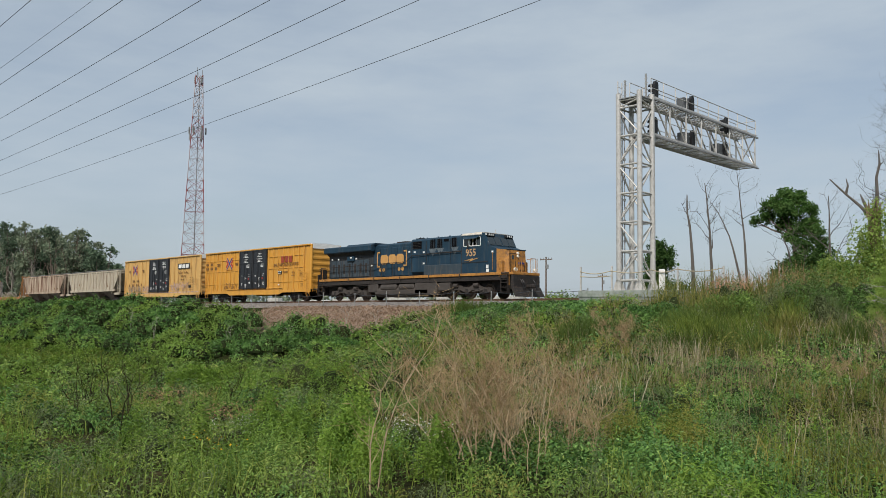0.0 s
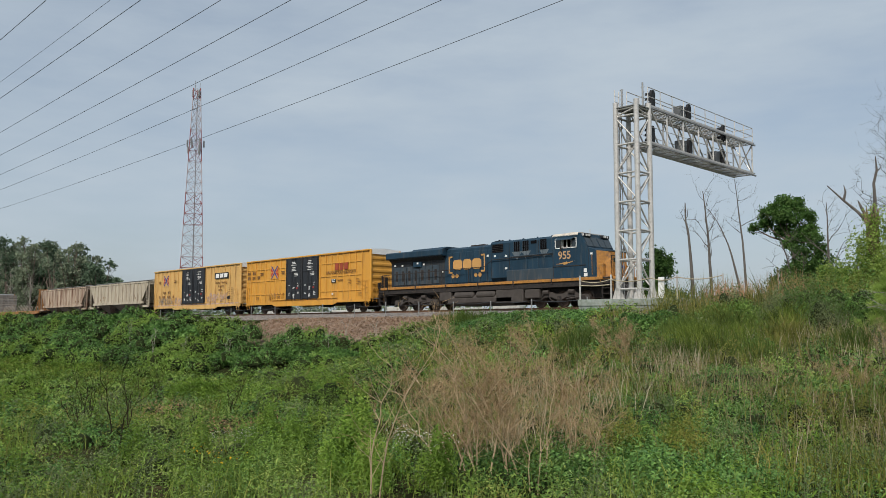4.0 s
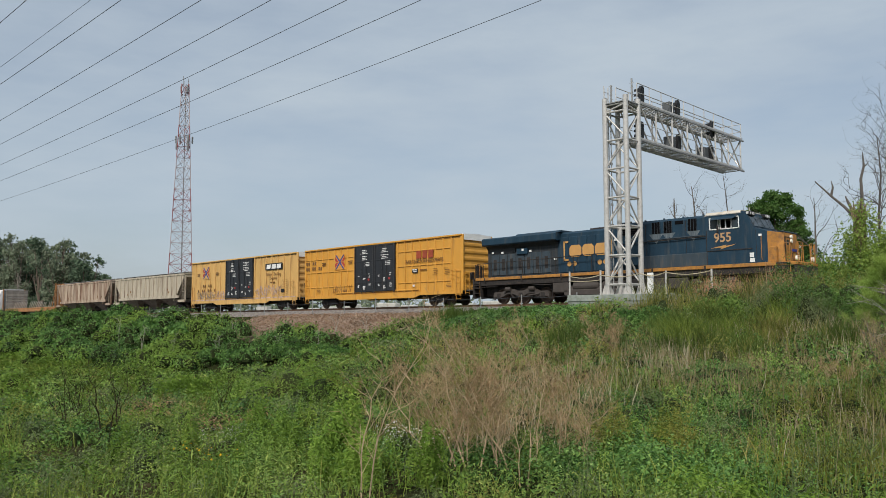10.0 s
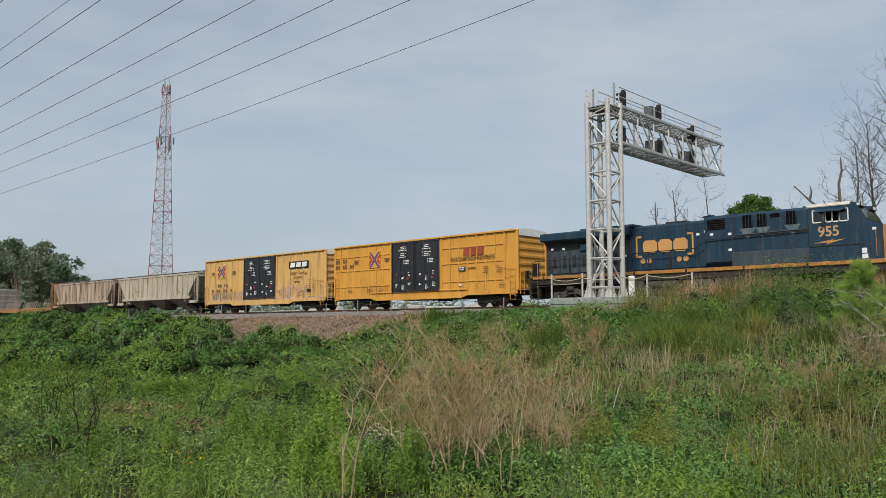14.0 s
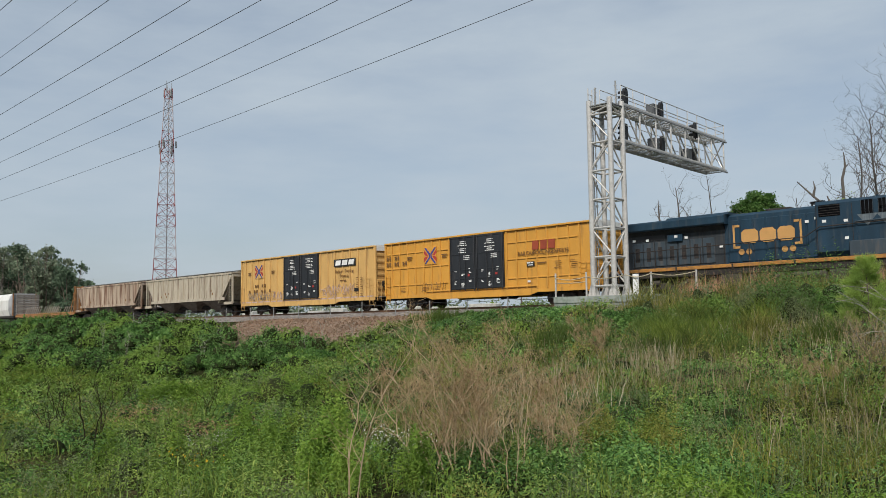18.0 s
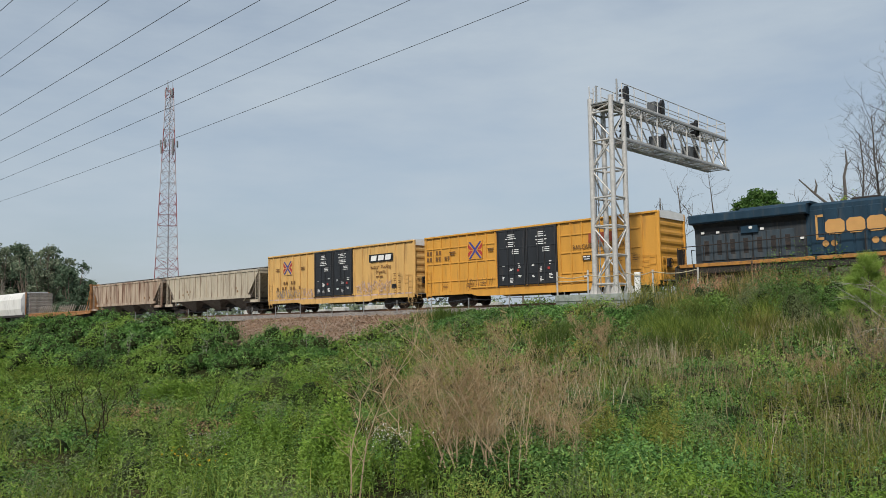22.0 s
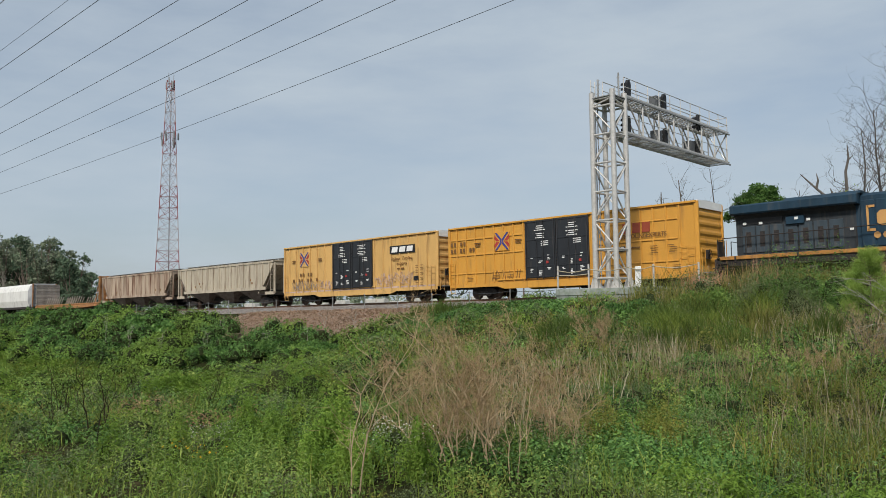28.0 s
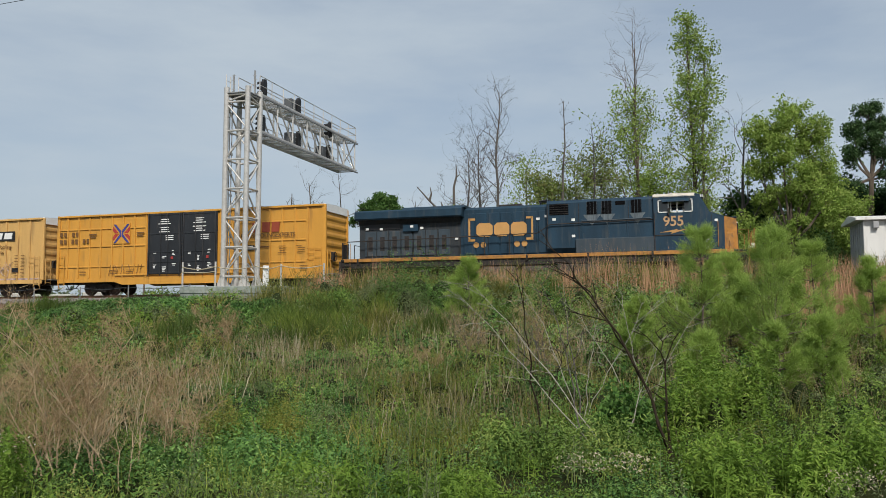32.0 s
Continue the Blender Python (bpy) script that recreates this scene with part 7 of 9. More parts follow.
M_FLOWER = leaf("white_flowers", [(0.62, 0.62, 0.58), (0.75, 0.74, 0.68)], 0.7, 0.2, 0.05)
M_CREAM_FLOWER = leaf("cream_seed_heads", [(0.36, 0.31, 0.20), (0.46, 0.41, 0.29), (0.30, 0.25, 0.15)], 0.8, 0.2, 0.1)
M_YELLOW_FLOWER = leaf("yellow_flowers", [(0.65, 0.38, 0.02), (0.75, 0.48, 0.04)], 0.7, 0.2, 0.05)

A0, A1 = radians(-17), radians(79)


def sector(count, r0, r1, rng, power=1.0):
    """Places spread over the ground ahead of the camera, denser near it as power falls below 1."""
    u = rng.uniform(0, 1, count)
    e = 2 * power
    r = (r0 ** e + (r1 ** e - r0 ** e) * u) ** (1 / e)
    a = rng.uniform(A0, A1, count)
    return -np.sin(a) * r, np.cos(a) * r


def patch(x, y, k=1.0, seed=0.0):
    """A smooth field from 0 to 1 that breaks the cover into patches."""
    return 0.5 + 0.25 * (np.sin(x * 0.45 * k + seed + 1.7 * np.sin(y * 0.33 * k + seed)) + np.cos(y * 0.52 * k - seed + 1.4 * np.sin(x * 0.29 * k)))


def shoulder_y(x):
    return 38.6 - 3.2 * sstep(-37, -27, x)


def plain_ground(x, y, reach=0.0):
    """Where plants may grow: off the ballast, the pad and the bare bank."""
    ok = y < shoulder_y(x) + reach
    ok &= ~((x > -25.3) & (x < -18.4) & (y > 35.2))
    ok &= ~((x > -58) & (x < -38.5) & (y > 34.6 + 0.8 * np.sin(x * 0.9)) & (y < 40))
    return ok & (y > -3)


def dry_share(x, y):
    """How dry the cover is: straw on the long slope, green in the valley and near the camera."""
    ang = np.arctan2(-x, y)
    right = sstep(0.85, 0.55, ang)
    far = sstep(9, 18, np.hypot(x, y))
    return np.clip(0.06 + 0.52 * right * far * patch(x, y, 1.3, 2.0) * 1.5, 0, 0.85)


def blades(name, x, y, h, w, rng, lean=0.35, bend=0.5, z=None):
    """Grass blades: three triangles each, leaning and bending over at the tip."""
    n = len(x)
    z = ground_z(x, y) - 0.03 if z is None else z
    a = rng.uniform(0, 6.283, n)
    t = rng.uniform(0, 6.283, n)
    l1 = h * lean * rng.uniform(0.0, 1.0, n)
    l2 = l1 + h * bend * rng.uniform(0.1, 1.0, n)
    wx, wy = np.cos(a) * w / 2, np.sin(a) * w / 2
    dx, dy = np.cos(t), np.sin(t)
    b0 = np.stack([x - wx, y - wy, z], -1)
    b1 = np.stack([x + wx, y + wy, z], -1)
    mx, my, mz = x + dx * l1, y + dy * l1, z + h * 0.58
    m0 = np.stack([mx - wx * 0.8, my - wy * 0.8, mz], -1)
    m1 = np.stack([mx + wx * 0.8, my + wy * 0.8, mz], -1)
    tip = np.stack([x + dx * l2, y + dy * l2, z + h * rng.uniform(0.8, 1.0, n)], -1)
    v = np.stack([b0, b1, m0, m1, tip], 1).reshape(-1, 3)
    i = np.arange(n)[:, None] * 5
    fc = np.concatenate([i + np.array([[0, 1, 3]]), i + np.array([[0, 3, 2]]), i + np.array([[2, 3, 4]])], 1).reshape(-1, 3)
    return raw_mesh(name, v, fc)


def tufts(count, per, r0, r1, rng, power, keep, spread=0.12):
    x, y = sector(count, r0, r1, rng, power)
    m = keep(x, y, rng.uniform(0, 1, count))
    x, y = np.repeat(x[m], per), np.repeat(y[m], per)
    s = spread * (1 + np.hypot(x, y) * 0.03)
    return x + rng.normal(0, 1, len(x)) * s, y + rng.normal(0, 1, len(y)) * s


def vine_zone(x, y):
    """Strength of the creeping vine cover."""
    a = sstep(-43, -50, x) * sstep(25.0, 29.5, y + 1.2 * np.sin(x * 0.5))
    b = sstep(-36, -33.5, x) * sstep(-20.5, -23, x) * sstep(27.5, 30.5, y)
    c = sstep(-38, -43, x) * sstep(-60, -56, x) * sstep(27.5, 29.5, y) * sstep(33.6, 32.6, y)
    return np.clip(np.maximum(np.maximum(a, b), c), 0, 1)


def stuff(name, mesh, material, label, category="grass"):
    return tagged(part(name, mesh, material), label, category, kind="stuff")


def size_by_range(x, y, base, slope):
    return np.maximum(base, slope * np.hypot(x, y))


# green, olive and straw grasses in tufts
prng = np.random.default_rng(101)
for nm, mat, lab, cnt, per, hmin, hmax, keep, bend in (
        ("green_grass", M_GRASS, "fresh green grass over the valley and slope", 7000, 10, 0.16, 0.45,
         lambda x, y, u: plain_ground(x, y) & (u > dry_share(x, y) * 1.1) & (u > vine_zone(x, y) * 0.9), 0.6),
        ("olive_grass", M_OLIVE, "tall olive-green grass gone to seed", 7600, 11, 0.25, 0.75,
         lambda x, y, u: plain_ground(x, y) & (np.hypot(x, y) > 9) & (u < dry_share(x, y) * 1.4 + 0.05) & (u > vine_zone(x, y)) & (patch(x, y, 2.9, 0.3) > 0.38), 0.40),
        ("dry_grass", M_DRY, "dry straw-coloured bunch grass", 5200, 12, 0.35, 0.9,
         lambda x, y, u: plain_ground(x, y) & (u < (dry_share(x, y) - 0.06) * 1.5 * (patch(x, y, 3.2, 5.0) > 0.52)) & (u > vine_zone(x, y)), 0.25)):
    gx, gy = tufts(cnt, per, 3.2, 48 if nm != "green_grass" else 75, prng, 0.62, keep)
    gh = prng.uniform(hmin, hmax, len(gx)) * (0.55 + 0.9 * patch(gx, gy, 1.9, 3.0))
    gw = size_by_range(gx, gy, 0.008, 0.00085 if nm != "dry_grass" else 0.00055)
    stuff(nm, blades(nm, gx, gy, gh, gw, prng, 0.30, bend), mat, lab)

# tall grass and red broomsedge along the crest before the locomotive
cx_ = prng.uniform(-18.3, 24, 24000)
cy_ = prng.uniform(30.5, 38.4, 24000)
cu = patch(cx_, cy_, 1.6, 1.0)
lush = 0.55 + 0.75 * sstep(0.25, 0.75, patch(cx_, cy_, 2.6, 4.0))
red = (np.sin(cx_ * 0.8 + 1.0) > np.where(cx_ > -7, -0.75, 0.0)) & (cu > np.where(cx_ > -7, 0.30, 0.40)) & (cy_ > 33)
n_red = int(red.sum())
stuff("crest_grass", blades("crest_grass", cx_[~red], cy_[~red], (prng.uniform(0.7, 1.75, len(cx_)) * lush)[~red], 0.024, prng, 0.25, 0.35), M_OLIVE, "tall olive grass along the embankment crest")
stuff("broomsedge", blades("broomsedge", cx_[red], cy_[red], prng.uniform(1.0, 1.95, n_red), 0.022, prng, 0.12, 0.16), M_SEDGE, "reddish-brown broomsedge grass on the crest")


# ---- heaped leafy plants: domes of small leaves over dark cores coloured as shade ----
M_CORE_SHADE = leaf("painted_core_shade", [(0.014, 0.021, 0.007), (0.020, 0.028, 0.010), (0.028, 0.030, 0.012)], 0.95, 0.0, 0.3)
core_v, core_f = [], []


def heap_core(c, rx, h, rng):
    """A low uneven dome inside each heap, coloured dark to stand in for inner shade."""
    m, base = len(rx), sum(len(q) for q in core_v)
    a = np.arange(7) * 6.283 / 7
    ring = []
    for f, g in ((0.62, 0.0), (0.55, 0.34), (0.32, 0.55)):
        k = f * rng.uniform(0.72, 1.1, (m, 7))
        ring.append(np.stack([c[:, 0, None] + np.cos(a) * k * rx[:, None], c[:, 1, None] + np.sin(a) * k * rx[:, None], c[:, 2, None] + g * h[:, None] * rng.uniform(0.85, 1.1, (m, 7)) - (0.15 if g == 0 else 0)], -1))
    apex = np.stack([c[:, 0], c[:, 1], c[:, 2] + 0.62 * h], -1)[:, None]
    core_v.append(np.concatenate(ring + [apex], 1).reshape(-1, 3))
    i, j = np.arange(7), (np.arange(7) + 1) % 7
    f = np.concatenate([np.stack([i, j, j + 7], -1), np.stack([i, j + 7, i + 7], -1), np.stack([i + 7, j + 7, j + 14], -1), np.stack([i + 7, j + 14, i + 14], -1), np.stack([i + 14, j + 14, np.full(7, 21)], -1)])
    core_f.append((base + np.arange(m)[:, None, None] * 22 + f[None]).reshape(-1, 3))


def heap_mesh(name, x, y, rx, h, size, rng, cover=1.5, slim=0.36, z=None, most=900, core=True):
    """Leaves laid over uneven domes, each facing outward; one dome per place."""
    n = np.minimum(cover * 5.0 * rx * (0.5 * rx + h) / (size * size * slim * 2.2), most).astype(int) + 4
    k = np.repeat(np.arange(len(x)), n)
    t = len(k)
    ph = rng.uniform(0, 6.283, t)
    up = rng.uniform(-0.1, 1.0, t)
    cs = np.sqrt(1 - up * up)
    d = np.stack([np.cos(ph) * cs, np.sin(ph) * cs, up], -1)
    p1, p2 = rng.uniform(0, 6.28, len(x))[k], rng.uniform(0, 6.28, len(x))[k]
    lobe = 1 + 0.22 * np.sin(3 * ph + p1) * cs + 0.18 * np.sin(5 * ph + 4 * up + p2)
    rad = lobe * rng.uniform(0.62, 1.12, t) ** 0.5
    zb = ground_z(x, y) if z is None else z
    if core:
        # painted-shade cores only where the heap is over 10 m from the camera
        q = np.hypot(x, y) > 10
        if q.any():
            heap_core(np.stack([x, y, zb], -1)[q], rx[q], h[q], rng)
    c = np.stack([x[k] + d[:, 0] * rad * rx[k], y[k] + d[:, 1] * rad * rx[k], np.maximum(zb[k] + d[:, 2] * rad * h[k], zb[k] - 0.1)], -1)
    nn = d * 0.9 + rng.normal(0, 0.55, (t, 3)) + np.array([0, 0, 0.25])
    nn /= np.linalg.norm(nn, axis=1)[:, None]
    a = np.cross(nn, rng.normal(size=(t, 3)))
    a /= np.linalg.norm(a, axis=1)[:, None] + 1e-9
    w = np.cross(nn, a)
    s = (size[k] * rng.uniform(0.6, 1.35, t))[:, None]
    v = np.stack([c - a * s * 0.42 - w * s * slim, c - a * s * 0.30 + w * s * slim + nn * s * 0.10, c + a * s * 0.68 - nn * s * 0.12], 1).reshape(-1, 3)
    return raw_mesh(name, v, np.arange(t * 3).reshape(-1, 3))


def mound_field(rng, count, x0, x1, y0, y1, keep, r0, r1, tall, subs):
    """Large mounds, each heaped up of smaller tussocks. Returns the tussocks' place, size and foot."""
    x, y = rng.uniform(x0, x1, count), rng.uniform(y0, y1, count)
    m = rng.uniform(0, 1, count) < keep(x, y)
    x, y = x[m], y[m]
    rx = rng.uniform(r0, r1, len(x))
    h = rx * tall * rng.uniform(0.55, 1.3, len(x))
    k = np.repeat(np.arange(len(x)), subs)
    a, q = rng.uniform(0, 6.283, len(k)), np.sqrt(rng.uniform(0, 1, len(k)))
    sx, sy = x[k] + np.cos(a) * q * rx[k] * 1.25, y[k] + np.sin(a) * q * rx[k] * 0.8
    sz = ground_z(sx, sy) + h[k] * (1 - q ** 2) * rng.uniform(0.75, 1.05, len(k)) - 0.15
    sr = rx[k] * rng.uniform(0.24, 0.46, len(k)) * (1.1 - 0.35 * q)
    return sx, sy, sz, sr, sr * rng.uniform(0.7, 1.2, len(k))


def vines():
    rng = np.random.default_rng(5)
    on_bank = lambda x, y: vine_zone(x, y) * (x < -37) * ~((x > -60) & (y > 33.4)) * (plain_ground(x, y) | ((x < -64) & (y < 39.0 + 0.5 * np.sin(x * 0.7)))) * (0.6 + 0.4 * sstep(-110, -60, x)) * ((y < 36.6) | (x < -84))
    x, y, z, r, h = mound_field(rng, 620, -135, -37, 25.5, 40.0, on_bank, 0.9, 2.7, 0.62, 9)
    low = 1 - 0.65 * sstep(33.0, 36.8, y) * (x > -84)
    z = np.minimum(z, ground_z(x, y) + 1.3 * low)
    bright = patch(x, y, 0.8, 4.2) + 0.25 * sstep(-70, -62, x) * sstep(-50, -54, x) * sstep(29.5, 31.5, y) + rng.normal(0, 0.10, len(x)) > 0.60
    size = np.clip(0.0019 * np.hypot(x, y), 0.07, 0.18)
    out = [heap_mesh("vine", x[q], y[q], r[q], h[q], size[q], rng, 0.50, 0.36, z[q], 340) for q in (~bright, bright)]
    # close fine creeper carpet before the mast foot
    n = 900
    x, y = rng.uniform(-37, -18.5, n), rng.uniform(26.5, 35.8, n)
    m = (rng.uniform(0, 1, n) < vine_zone(x, y)) & plain_ground(x, y, -0.2)
    x, y = x[m], y[m]
    r = rng.uniform(0.4, 0.85, len(x))
    lime = np.hypot(x + 21.2, (y - 30.4) * 0.8) < 1.3
    size = np.full(len(x), 0.085)
    h = rng.uniform(0.18, 0.42, len(x))
    out += [heap_mesh("vine", x[q], y[q], r[q], h[q] * (1.3 if i else 1), size[q], rng, 0.75, 0.40, None, 300) for i, q in enumerate((~lime, lime))]
    return out


v1, v2, v3, v4 = vines()
stuff("creeper_carpet", v3, M_VINE, "close carpet of fine dark green creeper before the mast", "vines")
stuff("lime_creeper", v4, M_WEED_LIGHT, "lime-green patch of young creeper", "vines")
stuff("creeping_vines", v1, M_VINE, "dark green creeping vines heaped over the bank", "vines")
stuff("bright_vines", v2, M_VINE_BRIGHT, "bright green young vine growth on the bank", "vines")


# bare reddish bank under the track, with litter and dead vines
M_EARTH = surf("red_brown_earth", (0.225, 0.155, 0.115), 0.95, var=0.4, scale=1.5, fine=16, bump=0.9, dirt=(0.27, 0.21, 0.15), dirt_amount=0.4)
part("bare_bank", grid_mesh("bare_bank", np.arange(-60, -37.4, 0.4), np.arange(33.8, 39.01, 0.4), lambda x, y: ground_z(x, y) + 0.05 + 0.03 * np.sin(x * 5 + y * 3)), M_EARTH, track, "reddish-brown bare earth bank", True)
def litter():
    rng = np.random.default_rng(15)
    n = 22000
    x, y = rng.uniform(-63, -36, n), rng.uniform(33.6, 39.0, n)
    m = (rng.uniform(0, 1, n) < sstep(-62, -57, x) * sstep(-36.5, -40, x))
    x, y = x[m], y[m]
    return leaf_mesh("bank_litter", np.stack([x, y, ground_z(x, y) + rng.uniform(0.02, 0.16, len(x))], -1), 0.11, rng, 0.5)


stuff("bank_litter", litter(), M_LITTER, "reddish-brown leaf litter and dead vines on the bare bank", "litter")


# leafy weeds: an upright stem with lance-shaped leaves all the way up
def weeds(name, x, y, h, n_leaf, length, rng, material, label, droop=0.25, spread=1.0, z=None):
    n = len(x)
    z0 = ground_z(x, y) - 0.02 if z is None else z
    t = (np.arange(n_leaf)[None] + rng.uniform(0, 0.8, (n, n_leaf))) / n_leaf
    t = 0.12 + 0.88 * t
    a = np.arange(n_leaf)[None] * 2.4 + rng.uniform(0, 6.28, (n, 1)) + rng.normal(0, 0.25, (n, n_leaf))
    lx, ly = rng.normal(0, 0.10, (n, 1)), rng.normal(0, 0.10, (n, 1))
    px = x[:, None] + lx * h[:, None] * t
    py = y[:, None] + ly * h[:, None] * t
    pz = z0[:, None] + h[:, None] * t
    ln = length[:, None] * (1.15 - 0.65 * t) * rng.uniform(0.7, 1.2, (n, n_leaf)) * spread
    up = 0.15 + 0.75 * t + rng.normal(0, 0.15, (n, n_leaf))
    dx, dy = np.cos(a), np.sin(a)
    nx, ny = -dy, dx
    wd = ln * 0.11
    base = np.stack([px, py, pz], -1)
    mid = np.stack([px + dx * ln * 0.5, py + dy * ln * 0.5, pz + ln * 0.5 * up], -1)
    tip = np.stack([px + dx * ln, py + dy * ln, pz + ln * (up - droop)], -1)
    side = np.stack([nx * wd, ny * wd, wd * 0.2], -1)
    v = np.stack([base, mid + side, tip, mid - side], 2).reshape(-1, 3)
    i = np.arange(n * n_leaf)[:, None] * 4
    fc = np.concatenate([i + np.array([[0, 1, 2]]), i + np.array([[0, 2, 3]])], 1).reshape(-1, 3)
    # stems
    sb = len(v)
    sw = 0.006
    s0 = np.stack([x - sw, y, z0], -1)
    s1 = np.stack([x + sw, y, z0], -1)
    s2 = np.stack([x + lx[:, 0] * h, y + ly[:, 0] * h, z0 + h], -1)
    sv = np.stack([s0, s1, s2], 1).reshape(-1, 3)
    sf = sb + np.arange(n)[:, None] * 3 + np.array([[0, 1, 2]])
    return stuff(name, raw_mesh(name, np.concatenate([v, sv]), np.concatenate([fc, sf])), material, label, "weeds")


def herd(count, per, r0, r1, power, keep, spread, h0, h1, n_leaf, l0, l1, name, material, label):
    """Weeds standing in clusters, each cluster of one height."""
    cx, cy = sector(count, r0, r1, prng, power)
    m = keep(cx, cy)
    cx, cy = cx[m], cy[m]
    ch = prng.uniform(h0, h1, len(cx)) * (0.5 + 0.9 * patch(cx, cy, 2.7, 6.0))
    r = np.hypot(cx, cy)
    k = np.repeat(np.arange(len(cx)), per)
    x = cx[k] + prng.normal(0, 1, len(k)) * spread * (0.7 + 0.03 * r[k])
    y = cy[k] + prng.normal(0, 1, len(k)) * spread * (0.7 + 0.03 * r[k])
    ok = plain_ground(x, y)
    k, x, y = k[ok], x[ok], y[ok]
    weeds(name, x, y, ch[k] * prng.uniform(0.6, 1.1, len(k)), n_leaf, prng.uniform(l0, l1, len(k)) * (0.75 + 0.030 * r[k]), prng, material, label)


herd(400, 5, 3.4, 36, 0.62, lambda x, y: plain_ground(x, y) & (prng.uniform(0, 1, len(x)) > dry_share(x, y) * 1.2) & (vine_zone(x, y) < 0.4), 0.14, 0.2, 0.8, 16, 0.055, 0.11, "leafy_weeds", M_WEED, "mid-green leafy weeds in clusters on the slope")
herd(300, 5, 3.6, 30, 0.60, lambda x, y: plain_ground(x, y) & (patch(x, y, 3.7, 7.7) > 0.55) & (vine_zone(x, y) < 0.3), 0.12, 0.3, 0.9, 20, 0.055, 0.11, "light_weeds", M_WEED_LIGHT, "light green feathery weeds in clusters")
herd(260, 5, 3.6, 24, 0.60, lambda x, y: plain_ground(x, y) & (patch(x, y, 3.1, 4.4) > 0.50) & (vine_zone(x, y) < 0.3), 0.10, 0.4, 1.1, 22, 0.05, 0.085, "grey_weeds", M_WEED_GREY, "grey-green narrow-leaved weeds in clusters")


# leafy plants in heaps over the slope and valley, kind by kind
def heap_field(name, count, r0, r1, keep, w0, w1, tall, leaf_k, leaf_min, material, label, seed, slim=0.36, cover=1.1, power=0.6):
    rng = np.random.default_rng(seed)
    x, y = sector(count, r0, r1, rng, power)
    m = plain_ground(x, y) & (vine_zone(x, y) < 0.5) & keep(x, y, rng.uniform(0, 1, count))
    x, y = x[m], y[m]
    r = np.hypot(x, y)
    rx = rng.uniform(w0, w1, len(x)) * (0.62 + 0.026 * r)
    h = rx * tall * rng.uniform(0.6, 1.4, len(x))
    stuff(name, heap_mesh(name, x, y, rx, h, np.maximum(leaf_k * 0.66 * r, leaf_min * 0.75), rng, cover, slim, most=620), material, label, "plants")


def on_slope(x, y):
    return sstep(0.95, 0.60, np.arctan2(-x, y)) * sstep(9, 16, np.hypot(x, y))


heap_field("dark_creepers", 1000, 3.6, 44, lambda x, y, u: (patch(x, y, 2.6, 9.0) > 0.48) & (u < 0.95 - 0.3 * on_slope(x, y)), 0.26, 0.62, 0.75, 0.0046, 0.034, M_VINE, "low dark green broad-leaved creepers in heaps", 131, 0.36, 0.55)
heap_field("leafy_herbs", 1250, 3.6, 60, lambda x, y, u: (u < 0.9 - 0.5 * on_slope(x, y)), 0.18, 0.50, 0.95, 0.0047, 0.033, M_WEED, "mid-green leafy herbs in rounded clumps", 132, 0.28, 0.75)
heap_field("grey_herbs", 620, 3.6, 44, lambda x, y, u: (patch(x, y, 1.9, 3.3) > 0.42), 0.16, 0.40, 1.3, 0.0050, 0.034, M_WEED_GREY, "grey-green fine-leaved herbs in upright clumps", 133, 0.17, 0.65)
heap_field("light_herbs", 620, 3.6, 60, lambda x, y, u: ((patch(x, y, 3.1, 7.7) > 0.52) | (u < 0.2)) & (u > 0.6 * on_slope(x, y)), 0.16, 0.42, 1.15, 0.0054, 0.038, M_WEED_LIGHT, "light green feathery herbs in clumps", 134, 0.20, 0.65)
heap_field("golden_herbs", 520, 5.0, 46, lambda x, y, u: (u < 0.2 + 0.6 * on_slope(x, y)) & (patch(x, y, 2.3, 5.9) > 0.48), 0.15, 0.38, 1.2, 0.0048, 0.032, M_GOLDEN, "yellow-green herbs coming into flower on the slope", 135, 0.16, 0.6)


heap_field("slope_brambles", 420, 11.0, 34, lambda x, y, u: (u < on_slope(x, y)) & (patch(x, y, 4.3, 2.7) > 0.50), 0.30, 0.62, 0.85, 0.0050, 0.05, M_VINE, "dark green brambles in clumps on the slope", 136, 0.34, 0.5)
heap_field("pale_seed_clumps", 260, 9.0, 36, lambda x, y, u: (u < on_slope(x, y)) & (patch(x, y, 3.9, 6.1) > 0.50), 0.14, 0.32, 1.6, 0.0052, 0.05, M_DRY, "pale tan clumps of dry seed stalks on the slope", 137, 0.07, 0.4)
heap_field("yellow_grass_clumps", 560, 7.0, 36, lambda x, y, u: (u < on_slope(x, y) * 0.9) & (patch(x, y, 3.3, 1.1) > 0.48), 0.18, 0.40, 1.2, 0.0054, 0.045, M_OLIVE, "yellow-green grass clumps on the slope", 138, 0.08, 0.45)


def planted(name, label, material, spots, r0, r1, tall, leaf_size, slim, seed, cover=0.8, most=700):
    """Heaps of one kind of plant gathered in patches: (x, y, half widths, count)."""
    rng = np.random.default_rng(seed)
    x = np.concatenate([rng.normal(sx, wx * 0.55, n) for sx, sy, wx, wy, n in spots])
    y = np.concatenate([rng.normal(sy, wy * 0.55, n) for sx, sy, wx, wy, n in spots])
    m = plain_ground(x, y)
    x, y = x[m], y[m]
    rx = rng.uniform(r0, r1, len(x))
    stuff(name, heap_mesh(name, x, y, rx, rx * tall * rng.uniform(0.6, 1.4, len(x)), np.full(len(x), leaf_size), rng, cover, slim, most=most), material, label, "plants")


